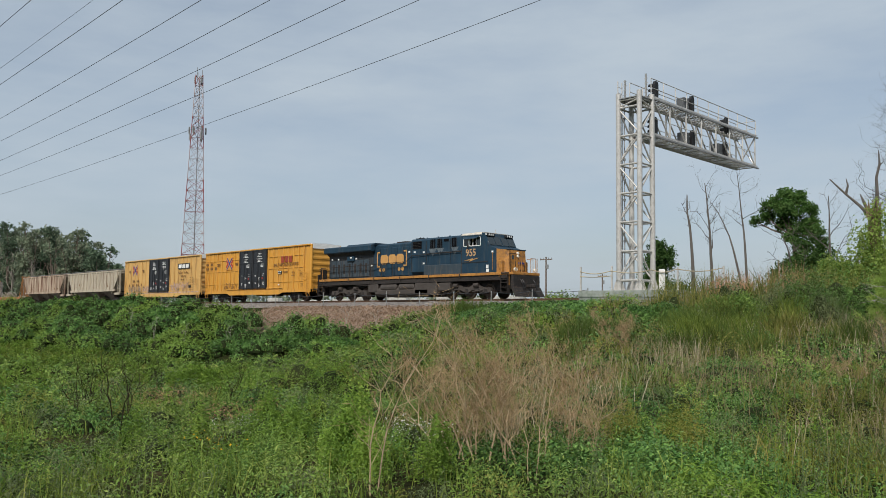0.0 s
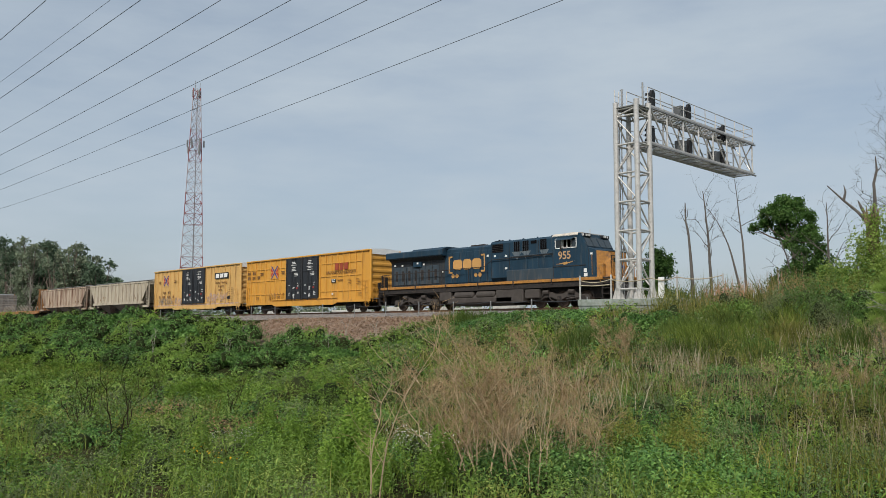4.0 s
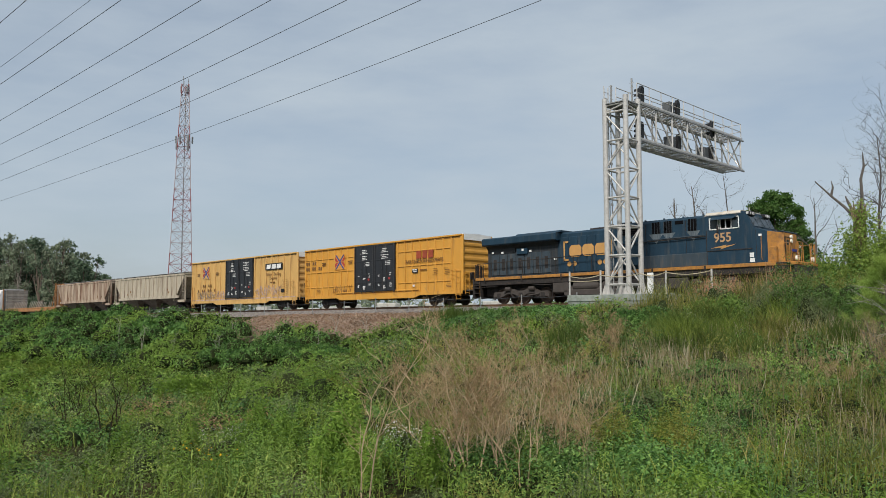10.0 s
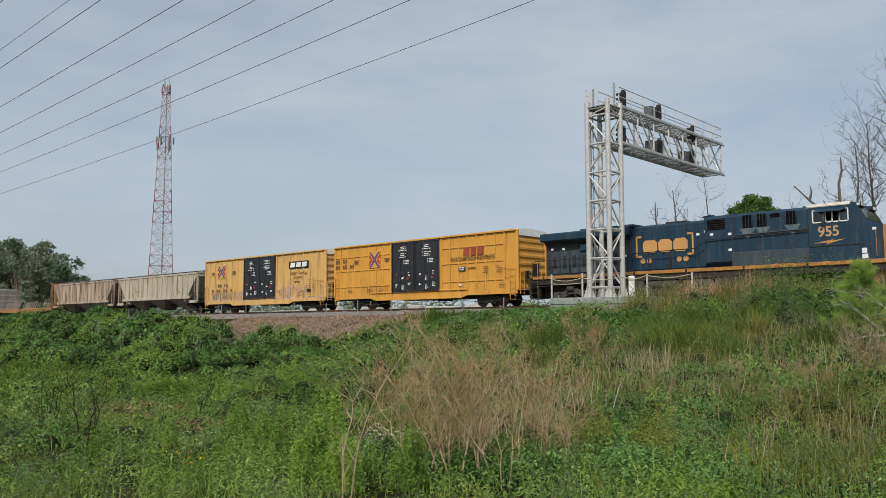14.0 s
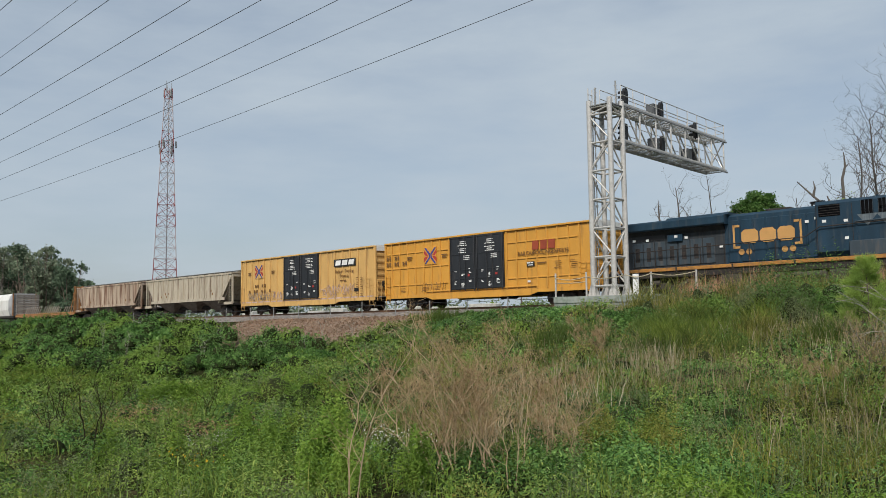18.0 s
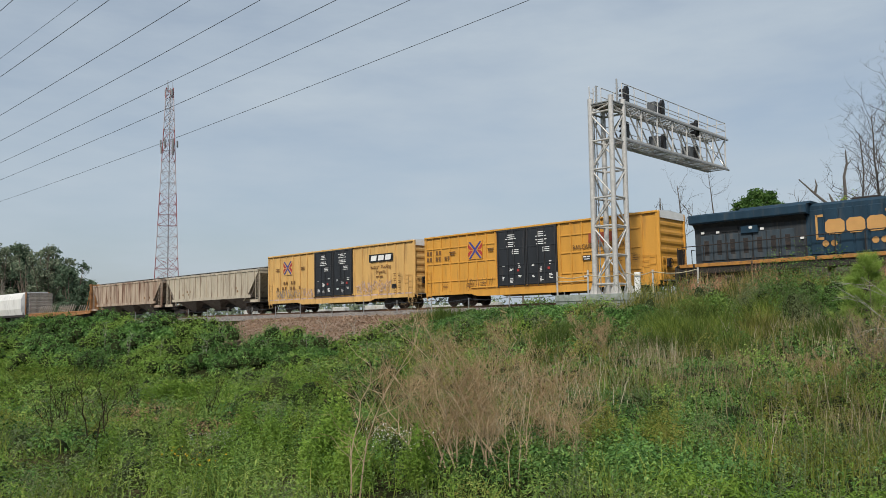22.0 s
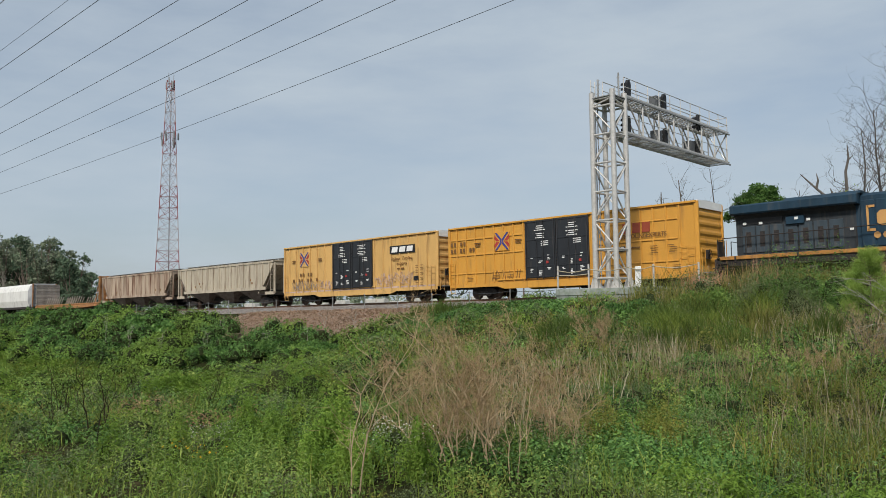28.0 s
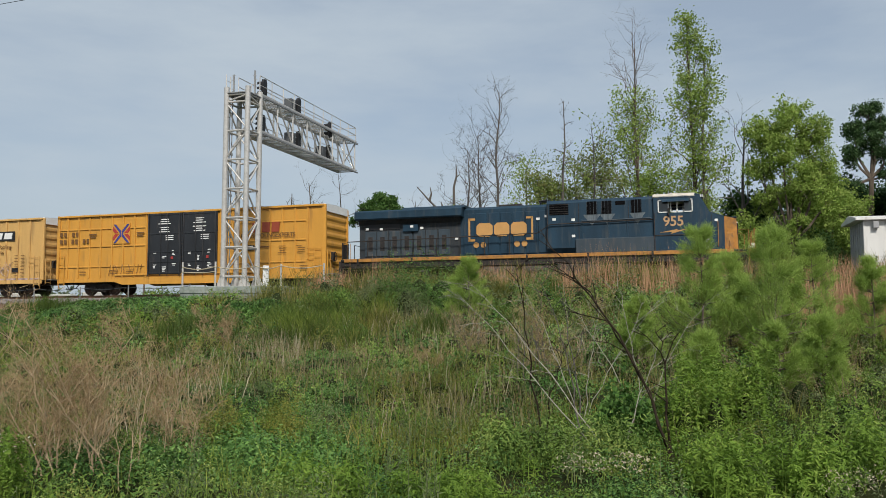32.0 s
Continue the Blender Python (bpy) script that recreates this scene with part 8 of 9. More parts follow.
def stalks(name, label, material, spots, h0, h1, width, seed, lean=0.12, bend=0.16):
    """Upright dry stalks gathered in patches: (x, y, half widths, count)."""
    rng = np.random.default_rng(seed)
    x = np.concatenate([rng.normal(sx, wx * 0.55, n) for sx, sy, wx, wy, n in spots])
    y = np.concatenate([rng.normal(sy, wy * 0.55, n) for sx, sy, wx, wy, n in spots])
    m = plain_ground(x, y)
    x, y = x[m], y[m]
    stuff(name, blades(name, x, y, rng.uniform(h0, h1, len(x)) * (0.6 + 0.7 * patch(x, y, 4.0, 1.0)), width, rng, lean, bend), material, label)


planted("dark_bramble_patch", "dark green fine-leaved bramble patch on the slope", M_VINE, ((-5.7, 9.2, 1.5, 2.4, 90), (-4.6, 7.4, 0.9, 1.0, 40), (-6.2, 12.2, 1.3, 1.4, 46), (-6.3, 16.2, 1.1, 1.3, 26), (-10.5, 21.5, 2.6, 1.2, 30), (-9.0, 17.5, 1.6, 1.2, 22)), 0.25, 0.55, 0.6, 0.034, 0.36, 801, 0.8, 600)
planted("crest_shrubs", "dark green leafy shrubs along the crest", M_VINE_MID, ((-9.0, 25.4, 0.7, 0.5, 8), (-8.1, 25.7, 0.6, 0.5, 7), (-7.4, 25.0, 0.5, 0.5, 6), (-5.0, 26.6, 1.0, 0.7, 5)), 0.55, 0.95, 1.9, 0.062, 0.24, 802, 0.8, 2200)
planted("crest_grey_shrubs", "tall grey-green feathery shrubs along the crest", M_WEED_GREY, ((-9.6, 24.8, 0.7, 0.5, 6), (-8.4, 24.6, 0.7, 0.5, 6), (-10.6, 26.6, 1.1, 0.8, 6), (-6.9, 26.8, 0.8, 0.6, 5)), 0.4, 0.8, 1.9, 0.05, 0.12, 807, 0.7, 2000)
planted("crest_green_shrubs", "fresh green leafy shrubs along the crest", M_WEED, ((-8.2, 27.6, 1.5, 0.8, 8), (-4.2, 25.6, 1.2, 0.8, 7), (-2.2, 26.5, 1.5, 0.8, 7), (-12.4, 27.4, 1.2, 0.8, 7)), 0.4, 0.8, 1.2, 0.075, 0.26, 803, 0.8, 1200)
planted("valley_feather_bushes", "feathery bright green bushes in the valley", M_WEED_LIGHT, ((-31.5, 18.0, 2.2, 1.6, 16), (-17.5, 12.5, 2.0, 1.2, 10), (-23.0, 15.0, 2.0, 1.2, 9)), 0.4, 0.8, 1.1, 0.06, 0.14, 804, 0.7, 900)
planted("brown_valley_patches", "reddish-brown dried herbs in the valley", M_SEDGE, ((-38.0, 15.5, 3.0, 1.6, 20), (-27.0, 13.6, 2.6, 1.0, 18), (-20.5, 10.2, 1.6, 0.8, 12), (-14.0, 9.0, 1.4, 0.8, 8)), 0.3, 0.6, 0.8, 0.055, 0.10, 805, 0.45, 500)
stalks("pale_stalks", "pale bleached upright grass stalks on the slope", M_STALK, ((-10.6, 14.6, 1.7, 1.8, 170), (-9.6, 17.6, 1.5, 1.4, 150), (-8.6, 22.6, 1.6, 1.8, 220), (-7.2, 24.0, 0.9, 0.8, 140), (-6.6, 8.2, 0.8, 0.9, 60), (-7.6, 11.0, 0.9, 1.3, 90), (-3.6, 12.6, 1.6, 2.0, 90), (-11.8, 20.6, 0.7, 0.7, 90), (-5.4, 20.0, 1.8, 1.8, 160), (-2.2, 18.0, 1.6, 2.2, 140)), 0.4, 1.0, 0.011, 811, 0.2, 0.25)
stalks("tan_stalks", "thin tan grass stalks scattered over the slope", M_DRY, ((-9.0, 15.0, 3.4, 3.4, 900), (-5.5, 18.0, 3.0, 3.4, 700), (-12.0, 19.5, 2.6, 2.4, 500), (-4.0, 12.0, 2.0, 2.4, 500), (-8.0, 21.5, 3.0, 2.6, 600), (-1.0, 16.0, 2.0, 3.0, 500), (-6.6, 9.0, 1.2, 1.6, 200)), 0.35, 0.95, 0.008, 815, 0.25, 0.35)
stalks("yellow_stalks", "yellow-green upright grass on the lower slope", M_GOLDEN, ((-3.6, 11.4, 1.4, 2.0, 700), (-2.9, 9.3, 1.0, 1.2, 350), (-4.8, 14.6, 1.6, 1.6, 500), (-1.6, 12.0, 1.2, 1.6, 450), (-8.2, 12.6, 1.2, 1.6, 400)), 0.25, 0.6, 0.009, 812, 0.35, 0.5)
stalks("red_crest_stalks", "reddish-brown broomsedge standing on the crest", M_SEDGE, ((-11.9, 31.6, 0.9, 1.0, 420), (-3.2, 30.5, 1.4, 1.6, 560), (-0.9, 30.0, 1.8, 1.6, 620), (4.4, 24.0, 1.3, 2.4, 1000), (5.8, 22.5, 1.2, 2.4, 900), (-7.3, 32.5, 1.2, 1.0, 300)), 0.8, 2.0, 0.018, 813, 0.10, 0.15)
stalks("bank_grass_tufts", "grey-green grass tufts beside the bare bank", M_GRASS_DARK, ((-34.6, 34.6, 0.9, 0.7, 700), (-32.9, 34.8, 0.9, 0.7, 700), (-31.2, 33.6, 1.2, 0.8, 500), (-37.4, 33.2, 0.9, 0.7, 350)), 0.5, 1.25, 0.022, 814, 0.2, 0.3)


def grass_heap(label, spots, material, seed, h=1.2, rad=0.8, count=700):
    """Domes of long fine grass leaning outward from their middle."""
    rng = np.random.default_rng(seed)
    x, y, hh = [], [], []
    for sx, sy, k in spots:
        q = rng.normal(0, rad * 0.45 * k, (count, 2))
        x.append(sx + q[:, 0])
        y.append(sy + q[:, 1])
        hh.append(h * k * rng.uniform(0.55, 1.0, count) * np.exp(-0.5 * (np.hypot(q[:, 0], q[:, 1]) / (rad * k)) ** 2))
    x, y, hh = np.concatenate(x), np.concatenate(y), np.concatenate(hh)
    stuff("grass_dome", blades("grass_dome", x, y, hh, size_by_range(x, y, 0.008, 0.0007), rng, 0.25, 0.5), material, label)


grass_heap("tall dome of fine grey-green grass", ((-10.7, 21.0, 1.2), (-11.4, 21.8, 1.1), (-10.0, 22.0, 1.1), (-9.6, 24.5, 1.2), (-8.4, 25.2, 1.1), (-7.2, 26.0, 1.2), (-6.0, 25.0, 1.0), (-12.5, 25.5, 1.0), (-4.6, 27.0, 1.1), (-3.0, 28.0, 1.0)), M_GRASS, 151)
grass_heap("tall dome of fine olive grass", ((-11.6, 24.0, 1.1), (-9.0, 22.5, 1.0), (-9.5, 30.0, 1.3), (-10.6, 31.0, 1.3), (-8.0, 31.5, 1.3), (-6.6, 30.0, 1.2), (-7.6, 28.2, 1.2), (-5.0, 30.5, 1.2), (-2.5, 31.0, 1.2), (0, 30, 1.1)), M_OLIVE, 152, 1.3)
grass_heap("tall dark green grass clump on the slope", ((-13.4, 21.0, 1.1), (-12.0, 22.6, 1.2), (-10.8, 19.6, 0.9), (-9.9, 20.6, 1.1), (-8.8, 20.2, 1.0), (-13.0, 24.0, 1.2), (-14.6, 20.2, 1.1), (-16.0, 23.0, 1.2), (-6.8, 21.4, 1.0), (-4.4, 22.2, 1.1), (-11.0, 23.4, 1.3)), M_GRASS_DARK, 153, 1.15, 0.9, 420)

crng = np.random.default_rng(171)
hx, hy = crng.uniform(-17.5, 14, 260), crng.uniform(27, 36.5, 260)
hm = patch(hx, hy, 2.4, 3.7) > 0.47
hx, hy = hx[hm], hy[hm]
stuff("crest_herbs", heap_mesh("crest_herbs", hx, hy, crng.uniform(0.3, 0.7, len(hx)), crng.uniform(0.7, 1.5, len(hx)), np.full(len(hx), 0.11), crng, 0.6, 0.2, most=230), M_WEED_GREY, "tall grey-green herbs along the crest", "plants")

# the valley floor farther off: coarse grass, herbs and reddish dry patches
vx, vy = prng.uniform(-95, -17, 6500), prng.uniform(3.5, 29, 6500)
vm = (vine_zone(vx, vy) < 0.5) & (np.arctan2(-vx, vy) > 0.55) & (np.hypot(vx, vy) > 15)
vx, vy = vx[vm], vy[vm]
tone = patch(vx, vy, 0.9, 2.2) + prng.normal(0, 0.10, len(vx))
for nm, sel, mat, lab in (("valley_grass", tone < 0.62, M_GRASS, "coarse green grass on the valley floor"), ("valley_dry_grass", tone >= 0.62, M_OLIVE, "yellow-green dry grass patches on the valley floor")):
    q = np.repeat(np.nonzero(sel)[0], 4)
    gx, gy = vx[q] + prng.normal(0, 0.16, len(q)), vy[q] + prng.normal(0, 0.16, len(q))
    stuff(nm, blades(nm, gx, gy, prng.uniform(0.2, 0.6, len(q)), 0.0013 * np.hypot(gx, gy), prng, 0.4, 0.6), mat, lab)
q = (patch(vx, vy, 2.0, 8.0) > 0.45) & (prng.uniform(0, 1, len(vx)) < 0.35)
weeds("valley_weeds", vx[q], vy[q], prng.uniform(0.3, 0.8, q.sum()), 9, 0.006 * np.hypot(vx[q], vy[q]) + 0.05, prng, M_WEED, "leafy green weeds on the valley floor")
q = (patch(vx, vy, 3.0, 1.0) > 0.72)
weeds("valley_light_weeds", vx[q], vy[q], prng.uniform(0.4, 1.0, q.sum()), 11, 0.006 * np.hypot(vx[q], vy[q]) + 0.05, prng, M_WEED_LIGHT, "light green weeds on the valley floor")

# one mesh of the dark domes that paint shade into vines and heaps
def close_shade_cores():
    stuff("heap_shade_core", raw_mesh("heap_shade_core", np.concatenate(core_v), np.concatenate(core_f)), M_CORE_SHADE, "dark inner domes painted as the shade inside the plants", "thatch")


# ---- shrubs, brush and young pines on the slope ----
def sprays(name, starts, dirs, ln, w, rng):
    """Thin twigs as narrow triangles from start points along directions."""
    n = len(starts)
    d = dirs / (np.linalg.norm(dirs, axis=1)[:, None] + 1e-9)
    s = np.cross(d, rng.normal(size=(n, 3)))
    s /= np.linalg.norm(s, axis=1)[:, None] + 1e-9
    s *= w / 2
    v = np.stack([starts - s, starts + s, starts + d * ln[:, None]], 1).reshape(-1, 3)
    return raw_mesh(name, v, np.arange(n * 3).reshape(-1, 3))


def brush(label, x, y, h, width, seed, stems, twigs, stem_mat, twig_mat, stem_r=0.012, name="dead_shrub", bushy=0.5, lean=(0, 0), sides=2, first=2, side_len=(0.14, 0.34)):
    """A dead shrub: forked stems under a haze of fine twigs."""
    rng = np.random.default_rng(seed)
    ob = thing(name, label, "shrub", "", pose(x, y, float(ground_z(x, y)) - 0.05))
    nodes_, dirs_ = [], []
    for k in range(stems):
        a = rng.uniform(0, 6.28)
        b = Vector((rng.normal(0, width * 0.16), rng.normal(0, width * 0.10), 0))
        out = Vector((math.cos(a), math.sin(a), 0)) * width * rng.uniform(0.12, 0.42)
        hh = h * rng.uniform(0.55, 1.0)
        g = Geo()
        pts = [b]
        for i in range(1, 9):
            t = i / 8
            pts.append(b + out * t ** 1.4 + Vector((lean[0] * t * t, lean[1] * t * t, hh * t)) + Vector((rng.normal(0, 0.025), rng.normal(0, 0.025), 0)) * h * t)
        g.tube(pts, [stem_r * (1 - 0.75 * i / 8) for i in range(9)], 5, cap=False)
        for i in range(first, 9):
            for _ in range(sides):
                d = Vector((rng.normal(), rng.normal(), 0.9 + rng.uniform(0, 0.7))).normalized()
                ln = h * rng.uniform(*side_len) * (1.1 - 0.4 * i / 8)
                q = [pts[i], pts[i] + d * ln * 0.5, pts[i] + (d + Vector((0, 0, 0.2))).normalized() * ln]
                g.tube(q, [stem_r * 0.38, stem_r * 0.26, stem_r * 0.14], 4, cap=False)
                for f in (0.35, 0.7, 1.0):
                    nodes_.append(tuple(q[0].lerp(q[2], f)))
                    dirs_.append(tuple(d))
        tagged(part("stem", g, stem_mat, ob), kind="stuff")
    if twigs:
        nd, dr = np.array(nodes_), np.array(dirs_)
        i = rng.integers(0, len(nd), twigs)
        st = nd[i] + rng.normal(0, 0.05 * h * bushy, (twigs, 3))
        dd = dr[i] * 0.7 + rng.normal(0, 0.75, (twigs, 3)) + np.array([0, 0, 0.25])
        tagged(part("twig", sprays("twig", st, dd, rng.uniform(0.05, 0.17, twigs) * h * 0.6, 0.0022 + 0.0002 * math.hypot(x, y), rng), twig_mat, ob), kind="stuff")
    return ob


BRUSHES = (("dry reddish-brown dead brush with a haze of fine twigs", -5.75, 6.6, 1.62, 1.7, 1, 12, 17000, 0.013), ("dry tan dead brush with forked stems", -5.0, 6.9, 1.3, 0.9, 2, 5, 5000, 0.010),
           ("dry reddish-brown dead brush with a haze of fine twigs", -7.2, 8.2, 1.45, 1.6, 3, 7, 8000, 0.009), ("thin dry tan brush among grass", -6.6, 9.2, 1.2, 1.4, 4, 5, 5000, 0.008),
           ("dead brown mound of dry stalks", -12.3, 19.0, 1.15, 1.3, 5, 9, 9000, 0.010), ("dead brown mound of dry stalks", -5.5, 16.9, 0.7, 1.5, 6, 9, 7000, 0.009), ("dead brown mound of dry stalks", -6.7, 16.5, 0.6, 1.2, 7, 7, 5000, 0.009))
for lab, bx, by, hh, ww, sd, st, tw, rr in BRUSHES:
    brush(lab, bx, by, hh, ww, 400 + sd, st, int(tw * (0.55 if sd < 3 else 0.45)), M_STRAW, M_BRUSH, rr * 0.85)
brush("pale leafless weed stalk with a few forks", -5.25, 4.45, 1.62, 0.5, 411, 2, 300, M_STRAW, M_BRUSH, 0.008, "dry_stalk", lean=(0.25, 0.25))
brush("pale leafless weed stalk with a few forks", -4.9, 6.1, 1.15, 0.6, 412, 2, 250, M_STRAW, M_BRUSH, 0.006, "dry_stalk")
for k, (bx, by, hh) in enumerate(((-14.2, 6.3, 1.5), (-16.5, 6.4, 1.2), (-20.0, 7.8, 1.6), (-24.0, 9.4, 1.9), (-29.0, 14.0, 1.9), (-18.0, 10.5, 1.3))):
    brush("dark leafless bush of thin twigs", bx, by, hh, 1.3, 420 + k, 4, 160, M_TWIG_DARK, M_TWIG_DARK, 0.014, "bare_bush", 0.5, (0, 0), 1, 3, (0.2, 0.4))
M_PALE_WOOD = surf("bleached_pale_branches", (0.32, 0.30, 0.25), 0.85, var=0.2)
# arching dark saplings
def arching_sapling(label, x, y, arcs, seed, material, r=0.02):
    """Bent leafless stems, each with a few long side shoots."""
    rng = np.random.default_rng(seed)
    zb = float(ground_z(x, y)) - 0.05
    ob = thing("bare_sapling", label, "sapling", "", pose(x, y, zb))
    for dx, dy, h, bow in arcs:
        g, pts = Geo(), []
        for i in range(13):
            t = i / 12
            pts.append(Vector((dx * t ** bow + rng.normal(0, 0.010) * h, dy * t ** bow + rng.normal(0, 0.010) * h, h * (1 - (1 - t) ** 1.25))))
        g.tube(pts, [r * (1 - 0.8 * i / 12) for i in range(13)], 6, cap=False)
        for i in (5, 6, 8, 9, 10, 11):
            d = Vector((dx * 0.5 + rng.normal(0, 0.7), rng.normal(0, 0.6), rng.uniform(-0.1, 0.9))).normalized()
            ln = h * rng.uniform(0.10, 0.34)
            q = [pts[i], pts[i] + d * ln * 0.55 + Vector((0, 0, 0.02)), pts[i] + d * ln + Vector((0, 0, rng.uniform(-0.06, 0.05)))]
            g.tube(q, [r * 0.35, r * 0.24, r * 0.10], 4, cap=False)
            for _ in range(2):
                e = (d + Vector((rng.normal(0, 0.6), rng.normal(0, 0.6), rng.normal(0, 0.5)))).normalized()
                g.tube([q[1], q[1] + e * ln * 0.4], [r * 0.2, r * 0.07], 3, cap=False)
        part("stem", g, material, ob)
    return ob


arching_sapling("dark arching leafless sapling stems", -0.18, 9.6, ((-1.55, 0.1, 2.75, 1.45), (-1.30, 0.2, 2.35, 1.6), (-0.15, 0.1, 1.7, 2.2)), 440, M_TWIG_DARK, 0.021)
arching_sapling("dark leafless sapling with thin side shoots", -1.69, 9.7, ((-0.40, 0.2, 2.5, 1.3), (0.35, 0.1, 1.5, 1.3)), 441, M_TWIG_DARK, 0.014)
arching_sapling("grey leafless sapling with thin side shoots", -1.20, 9.9, ((-0.30, 0.2, 2.0, 1.3), (-0.6, 0.1, 2.3, 1.5)), 442, M_BARK_GREY, 0.012)
arching_sapling("pale bleached branches bent over the grass", -0.7, 9.6, ((-2.1, 0.2, 2.1, 0.8), (-2.0, 0.1, 2.3, 0.95), (0.5, 0.2, 1.6, 1.3)), 444, M_PALE_WOOD, 0.009)
arching_sapling("pale bleached branches bent over the grass", -1.4, 11.4, ((-1.0, 0.3, 2.3, 1.3), (1.2, 0.2, 2.1, 1.4), (0.3, 0, 2.0, 1.2)), 443, M_PALE_WOOD, 0.008)
arching_sapling("pale bleached branches bent over the grass", -0.6, 12.4, ((-1.3, 0.3, 2.0, 1.1), (0.9, 0.2, 1.9, 1.2), (-0.4, 0, 2.3, 1.2)), 445, M_PALE_WOOD, 0.008)
brush("pale bleached twiggy dead bush", -2.6, 15.0, 1.8, 1.9, 450, 7, 2500, M_BARK_GREY, M_BRUSH, 0.010)
brush("pale bleached twiggy dead bush", -4.4, 17.0, 1.5, 1.6, 451, 6, 2000, M_BARK_GREY, M_BRUSH, 0.010)


def young_pine(x, y, h, seed, label):
    """A young pine: whorls of rising branches set with tufts of long needles."""
    rng = np.random.default_rng(seed)
    ob = thing("young_pine", label, "pine tree", "young pines on the slope", pose(x, y, float(ground_z(x, y)) - 0.05))
    g = Geo().tube([(0, 0, 0), (0.02 * h, 0, h * 0.5), (0, 0, h)], [0.012 * h, 0.008 * h, 0.004], 6)
    tufts_, axes = [], []
    z = 0.10 * h
    while z < h * 0.97:
        reach = (0.42 * (1 - z / h) + 0.07) * h
        for k in range(6):
            a = rng.uniform(0, 6.28)
            ln = reach * rng.uniform(0.7, 1.15)
            d = Vector((math.cos(a), math.sin(a), rng.uniform(0.15, 0.6))).normalized()
            p0 = Vector((0, 0, z))
            p1 = p0 + d * ln * 0.55
            p2 = p1 + Vector((d.x * 0.7, d.y * 0.7, d.z + 0.45)).normalized() * ln * 0.45
            g.tube([p0, p1, p2], [0.010, 0.007, 0.004], 4, cap=False)
            for f in (0.45, 0.7, 0.88, 1.0):
                q = p0.lerp(p1, f / 0.55) if f < 0.55 else p1.lerp(p2, (f - 0.55) / 0.45)
                tufts_.append(tuple(q))
                axes.append(tuple((p2 - p1).normalized()))
        z += 0.125 * h * rng.uniform(0.8, 1.1)
    for k in range(5):
        tufts_.append((0, 0, h * (0.9 + 0.025 * k)))
        axes.append((0, 0, 1))
    part("trunk", g, M_BARK, ob)
    per = 62
    c, ax = np.repeat(np.array(tufts_), per, 0), np.repeat(np.array(axes), per, 0)
    d = ax * 0.85 + rng.normal(0, 0.55, c.shape)
    c = c + rng.normal(0, 0.02 * h, c.shape)
    tagged(part("needle", sprays("needle", c, d, rng.uniform(0.10, 0.19, len(c)) * (0.6 + 0.2 * h), 0.0055 + 0.0002 * math.hypot(x, y), rng), M_PINE, ob), kind="stuff")
    return ob


for k, (px, py, hh, lab) in enumerate(((0.35, 17.8, 2.75, "bushy bright green young pine"), (1.75, 17.6, 3.05, "tall bright green young pine"), (0.30, 13.4, 1.45, "small bright green pine seedling"), (-6.4, 23.8, 2.3, "dense green young pine near the crest"),
                                       (4.0, 19.6, 2.2, "bushy bright green young pine"), (1.0, 19.2, 2.3, "bushy bright green young pine"), (2.7, 19.0, 2.6, "bushy bright green young pine"), (-0.9, 16.4, 1.5, "small bright green pine seedling"),
                                       (1.5, 14.4, 1.3, "small bright green pine seedling"), (4.6, 17.0, 1.7, "bushy bright green young pine"), (2.2, 14.6, 1.4, "bushy bright green young pine"))):
    young_pine(px, py, hh, 500 + k, lab)

# pale dead vine stems rising out of the bank
for k, (bx, by, hh) in enumerate(((-46.0, 31.0, 1.9), (-52.5, 30.4, 2.2), (-58.5, 30.0, 2.1), (-42.5, 32.0, 1.8), (-66.0, 31.0, 2.6), (-48.8, 33.4, 1.7), (-74.0, 32.5, 2.6), (-40.0, 34.0, 1.6), (-44.5, 35.0, 1.5), (-56.0, 33.8, 2.0))):
    arching_sapling("pale dead vine stem rising from the bank", bx, by, ((0.5 - 0.2 * (k % 4), 0.1, hh, 1.4), (-0.4, 0.0, hh * 0.8, 1.6)), 460 + k, M_PALE_WOOD, 0.022)

# leafy bushes on the slope and crest
SLOPE = "bushes on the slope"
leaf_mound("bush", "low dark green bush on the bank", -45.0, 31.8, 4.4, 1.5, 1.1, 524, M_VINE, 11000, 0.11, group=SLOPE, lobes=16)
leaf_mound("bush", "low dark green bush on the bank", -52.5, 31.0, 4.2, 1.6, 1.0, 525, M_VINE, 10000, 0.12, group=SLOPE, lobes=16)
leaf_mound("bush", "low dark green bush on the bank", -41.5, 31.6, 3.0, 1.5, 0.9, 526, M_VINE, 9000, 0.10, group=SLOPE, lobes=14)
leaf_mound("bush", "heap of green vines by the track", -65.5, 34.2, 3.0, 1.4, 1.2, 527, M_VINE, 4500, 0.24, group=SLOPE)
leaf_mound("bush", "heap of green vines by the track", -74.0, 34.8, 3.6, 1.5, 1.4, 528, M_VINE, 4500, 0.27, group=SLOPE)
leaf_mound("bush", "heap of green vines by the track", -86.0, 36.6, 4.2, 1.6, 1.3, 529, M_VINE, 3800, 0.30, group=SLOPE)
leaf_mound("bush", "heap of green vines by the track", -100.0, 36.8, 5.0, 1.6, 1.3, 530, M_VINE, 3800, 0.34, group=SLOPE)
leaf_mound("bush", "dark large-leaved green plant in the weeds", -0.75, 10.5, 0.42, 0.35, 0.95, 531, M_VINE_MID, 2600, 0.055, group=SLOPE, lobes=6)
leaf_mound("bush", "green leafy bush near the crest", -11.8, 24.6, 1.3, 1.0, 1.2, 532, M_WEED, 8000, 0.06, group=SLOPE)
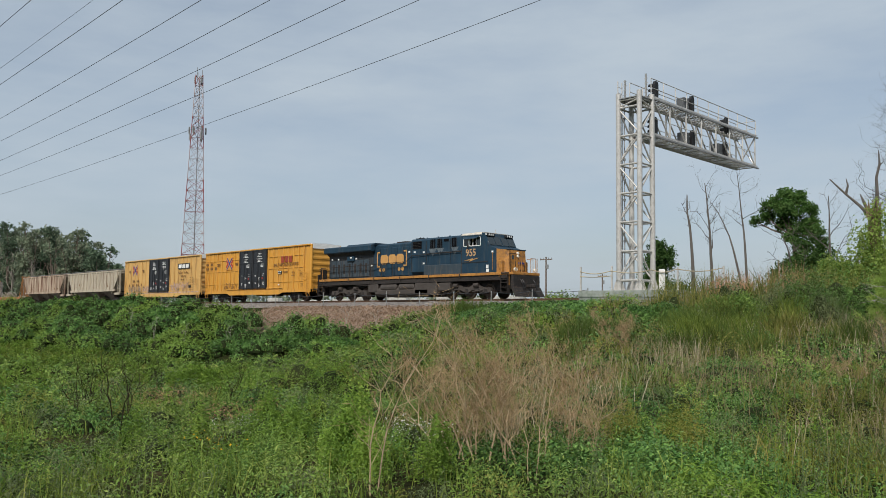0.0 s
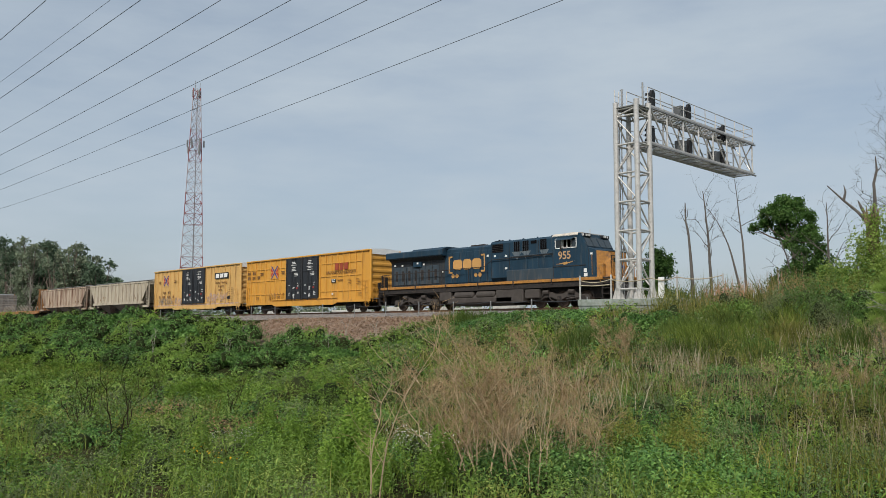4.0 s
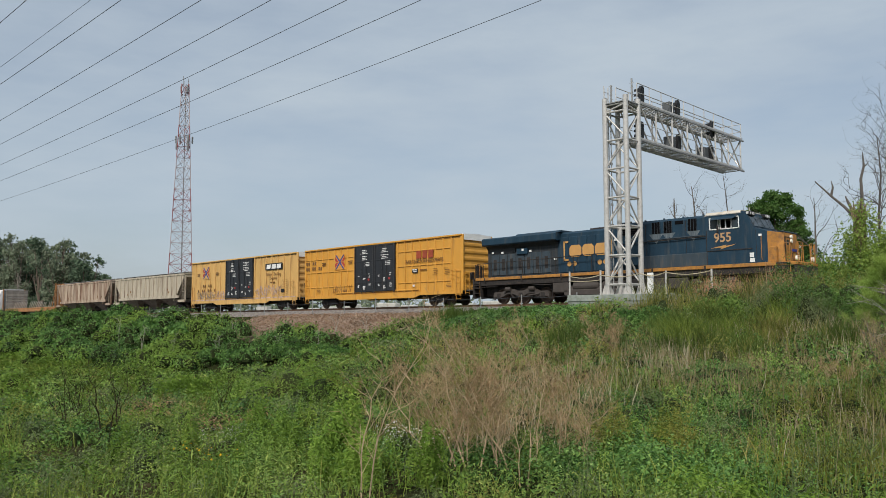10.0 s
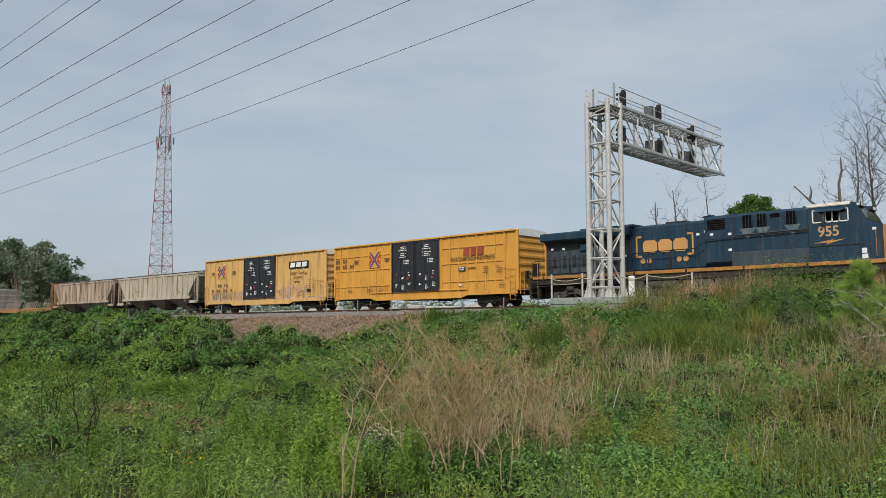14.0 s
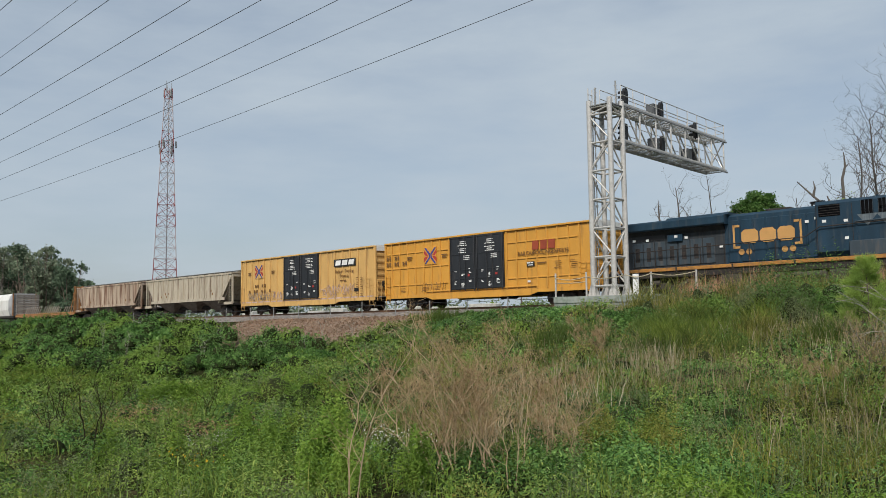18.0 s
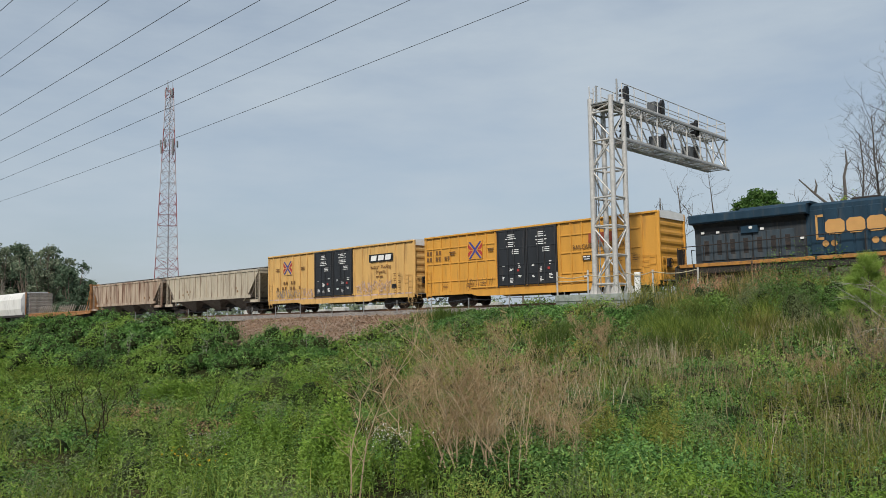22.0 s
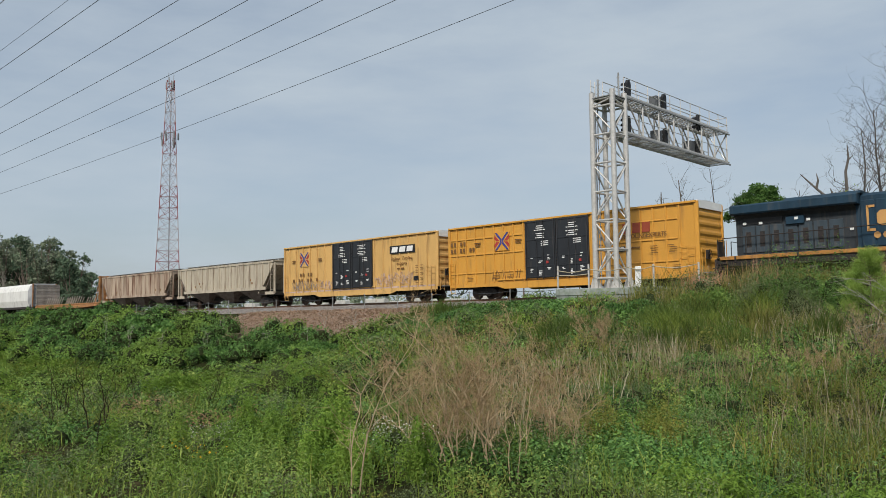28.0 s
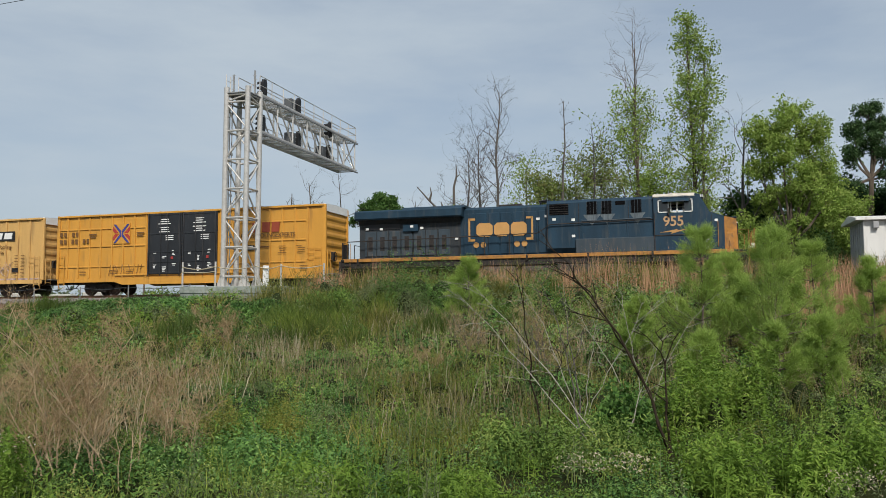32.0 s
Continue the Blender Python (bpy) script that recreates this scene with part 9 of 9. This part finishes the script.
leaf_mound("bush", "green leafy bush on the slope", -15.8, 27.0, 1.5, 1.0, 1.0, 533, M_VINE, 8000, 0.065, group=SLOPE)
leaf_mound("bush", "bright feathery green bush in the valley", -28.5, 15.2, 1.5, 1.2, 1.2, 534, M_WEED_LIGHT, 8000, 0.06, group=SLOPE)

# low growth beyond the tracks
brng2 = np.random.default_rng(91)
bx_, by_ = brng2.uniform(-60, 10, 150), brng2.uniform(52.6, 55.5, 150)
bh_ = brng2.uniform(0.7, 1.5, 150) * np.where(bx_ < -44, 0.6, 1.0)
stuff("far_side_weeds", heap_mesh("far_side_weeds", bx_, by_, brng2.uniform(0.8, 1.6, 150), bh_, np.full(150, 0.15), brng2, 0.7, 0.3, most=420), M_WEED, "green weeds on the verge beyond the tracks", "weeds")

# taller weeds gathered in the foreground
frng2 = np.random.default_rng(61)


def clump(name, cx, cy, rad, count, h0, h1, leaves, length, material, label):
    a, q = frng2.uniform(0, 6.28, count), np.sqrt(frng2.uniform(0, 1, count)) * rad
    weeds(name, cx + np.cos(a) * q, cy + np.sin(a) * q, frng2.uniform(h0, h1, count), leaves, np.full(count, length), frng2, material, label)


clump("tall_weeds", 0.3, 11.2, 0.8, 40, 0.6, 1.1, 34, 0.12, M_WEED, "tall leafy green weeds")
clump("tall_weeds", 0.6, 8.6, 0.9, 46, 0.4, 0.7, 32, 0.11, M_WEED_LIGHT, "tall light green weeds")
clump("tall_weeds", -8.6, 6.1, 0.9, 36, 0.5, 0.85, 34, 0.10, M_WEED_LIGHT, "tall light green weeds")
clump("tall_weeds", -6.9, 4.6, 0.6, 20, 0.45, 0.8, 30, 0.09, M_WEED, "tall leafy green weeds")
clump("tall_weeds", -9.8, 4.6, 1.0, 30, 0.45, 0.85, 32, 0.10, M_WEED, "tall leafy green weeds")


def fern_bush(label, spots, rad, h, size, material, seed, slim=0.16, cover=1.6):
    """Feathery bushes of narrow leaves, several heads each."""
    rng = np.random.default_rng(seed)
    x = np.concatenate([rng.normal(sx, rad * 0.7, 5) for sx, sy in spots])
    y = np.concatenate([rng.normal(sy, rad * 0.7, 5) for sx, sy in spots])
    r = rng.uniform(0.5, 1.0, len(x)) * rad
    stuff("fern_weeds", heap_mesh("fern_weeds", x, y, r, h * rng.uniform(0.6, 1.1, len(x)), np.full(len(x), size * 0.62), rng, cover * 0.8, slim, most=2200), material, label, "weeds")


fern_bush("bright green ferny weeds in the foreground", ((-2.9, 6.2), (-2.2, 6.4), (-1.7, 6.8)), 0.30, 0.34, 0.075, M_WEED_LIGHT, 701)
fern_bush("light green feathery spires of weed", ((0.15, 11.0), (0.55, 11.3), (0.3, 12.4)), 0.26, 1.15, 0.10, M_WEED_LIGHT, 702)
fern_bush("light green feathery weeds in the foreground", ((0.3, 8.3), (0.9, 8.6), (1.6, 8.9)), 0.34, 0.55, 0.10, M_WEED_LIGHT, 703)
fern_bush("mid-green feathery weeds", ((1.9, 10.0), (2.6, 10.6), (-0.9, 9.3), (-1.7, 9.0)), 0.34, 0.62, 0.09, M_WEED, 704)
fern_bush("light green feathery spires of weed", ((-9.0, 6.2), (-8.2, 6.6), (-6.9, 5.6)), 0.22, 0.75, 0.08, M_WEED_LIGHT, 705)
fern_bush("light green feathery weed spires on the valley edge", ((-11.8, 7.5), (-11.2, 8.1), (-12.1, 5.4), (-11.1, 5.9), (-10.2, 7.2)), 0.15, 0.75, 0.08, M_WEED_LIGHT, 707)
fern_bush("pale green plumes of weed before the dead brush", ((-6.15, 4.75), (-5.95, 5.0), (-5.45, 5.4), (-6.4, 5.45)), 0.12, 0.5, 0.06, M_WEED_LIGHT, 708)
fern_bush("yellow-green leafy weeds beside the dead brush", ((-4.9, 7.6), (-4.7, 8.6)), 0.25, 0.7, 0.045, M_GOLDEN, 706, 0.2, 1.0)


def flowers(name, label, spots, material, count, size, h0, h1, rad):
    c = []
    for x, y in spots:
        q = np.stack([frng2.normal(x, rad, count), frng2.normal(y, rad, count)], -1)
        c.append(np.concatenate([q, (ground_z(q[:, 0], q[:, 1]) + frng2.uniform(h0, h1, count))[:, None]], 1))
    stuff(name, leaf_mesh(name, np.concatenate(c), size, frng2, 0.2), material, label, "flowers")


flowers("white_flowers", "small clusters of white wildflowers", ((-10.9, 6.6), (-11.3, 6.4), (-6.3, 5.7), (-6.0, 5.8), (-6.15, 5.6), (-11.1, 6.8)), M_FLOWER, 80, 0.015, 0.30, 0.52, 0.13)
flowers("seed_heads", "cream seed heads in the foreground", ((-0.75, 7.1), (-0.55, 7.2), (-0.95, 7.05), (-0.4, 7.0), (1.25, 7.3), (1.5, 7.4)), M_CREAM_FLOWER, 75, 0.022, 0.30, 0.46, 0.09)
flowers("yellow_flowers", "few yellow wildflowers in the grass", ((-7.6, 4.4), (-8.4, 4.5)), M_YELLOW_FLOWER, 16, 0.028, 0.35, 0.5, 0.12)

close_shade_cores()


def motions():
    for ob, start in TRAIN:
        walk(ob, [(t, pose(s + start, YC, rail_z(s + start), 0, -math.degrees(math.atan(GRADE)), 0)) for t, s in TRAVEL])
    for axle, r in AXLES:
        rows, t = [], 0.0
        while t <= 32.01:
            rows.append((t, Matrix.LocRotScale(axle.location.copy(), Euler((0, (travel(t) + 58.0) / r, 0)), None)))
            t += 0.25 if t < 28 else 4.0
        walk(axle, rows)


motions()
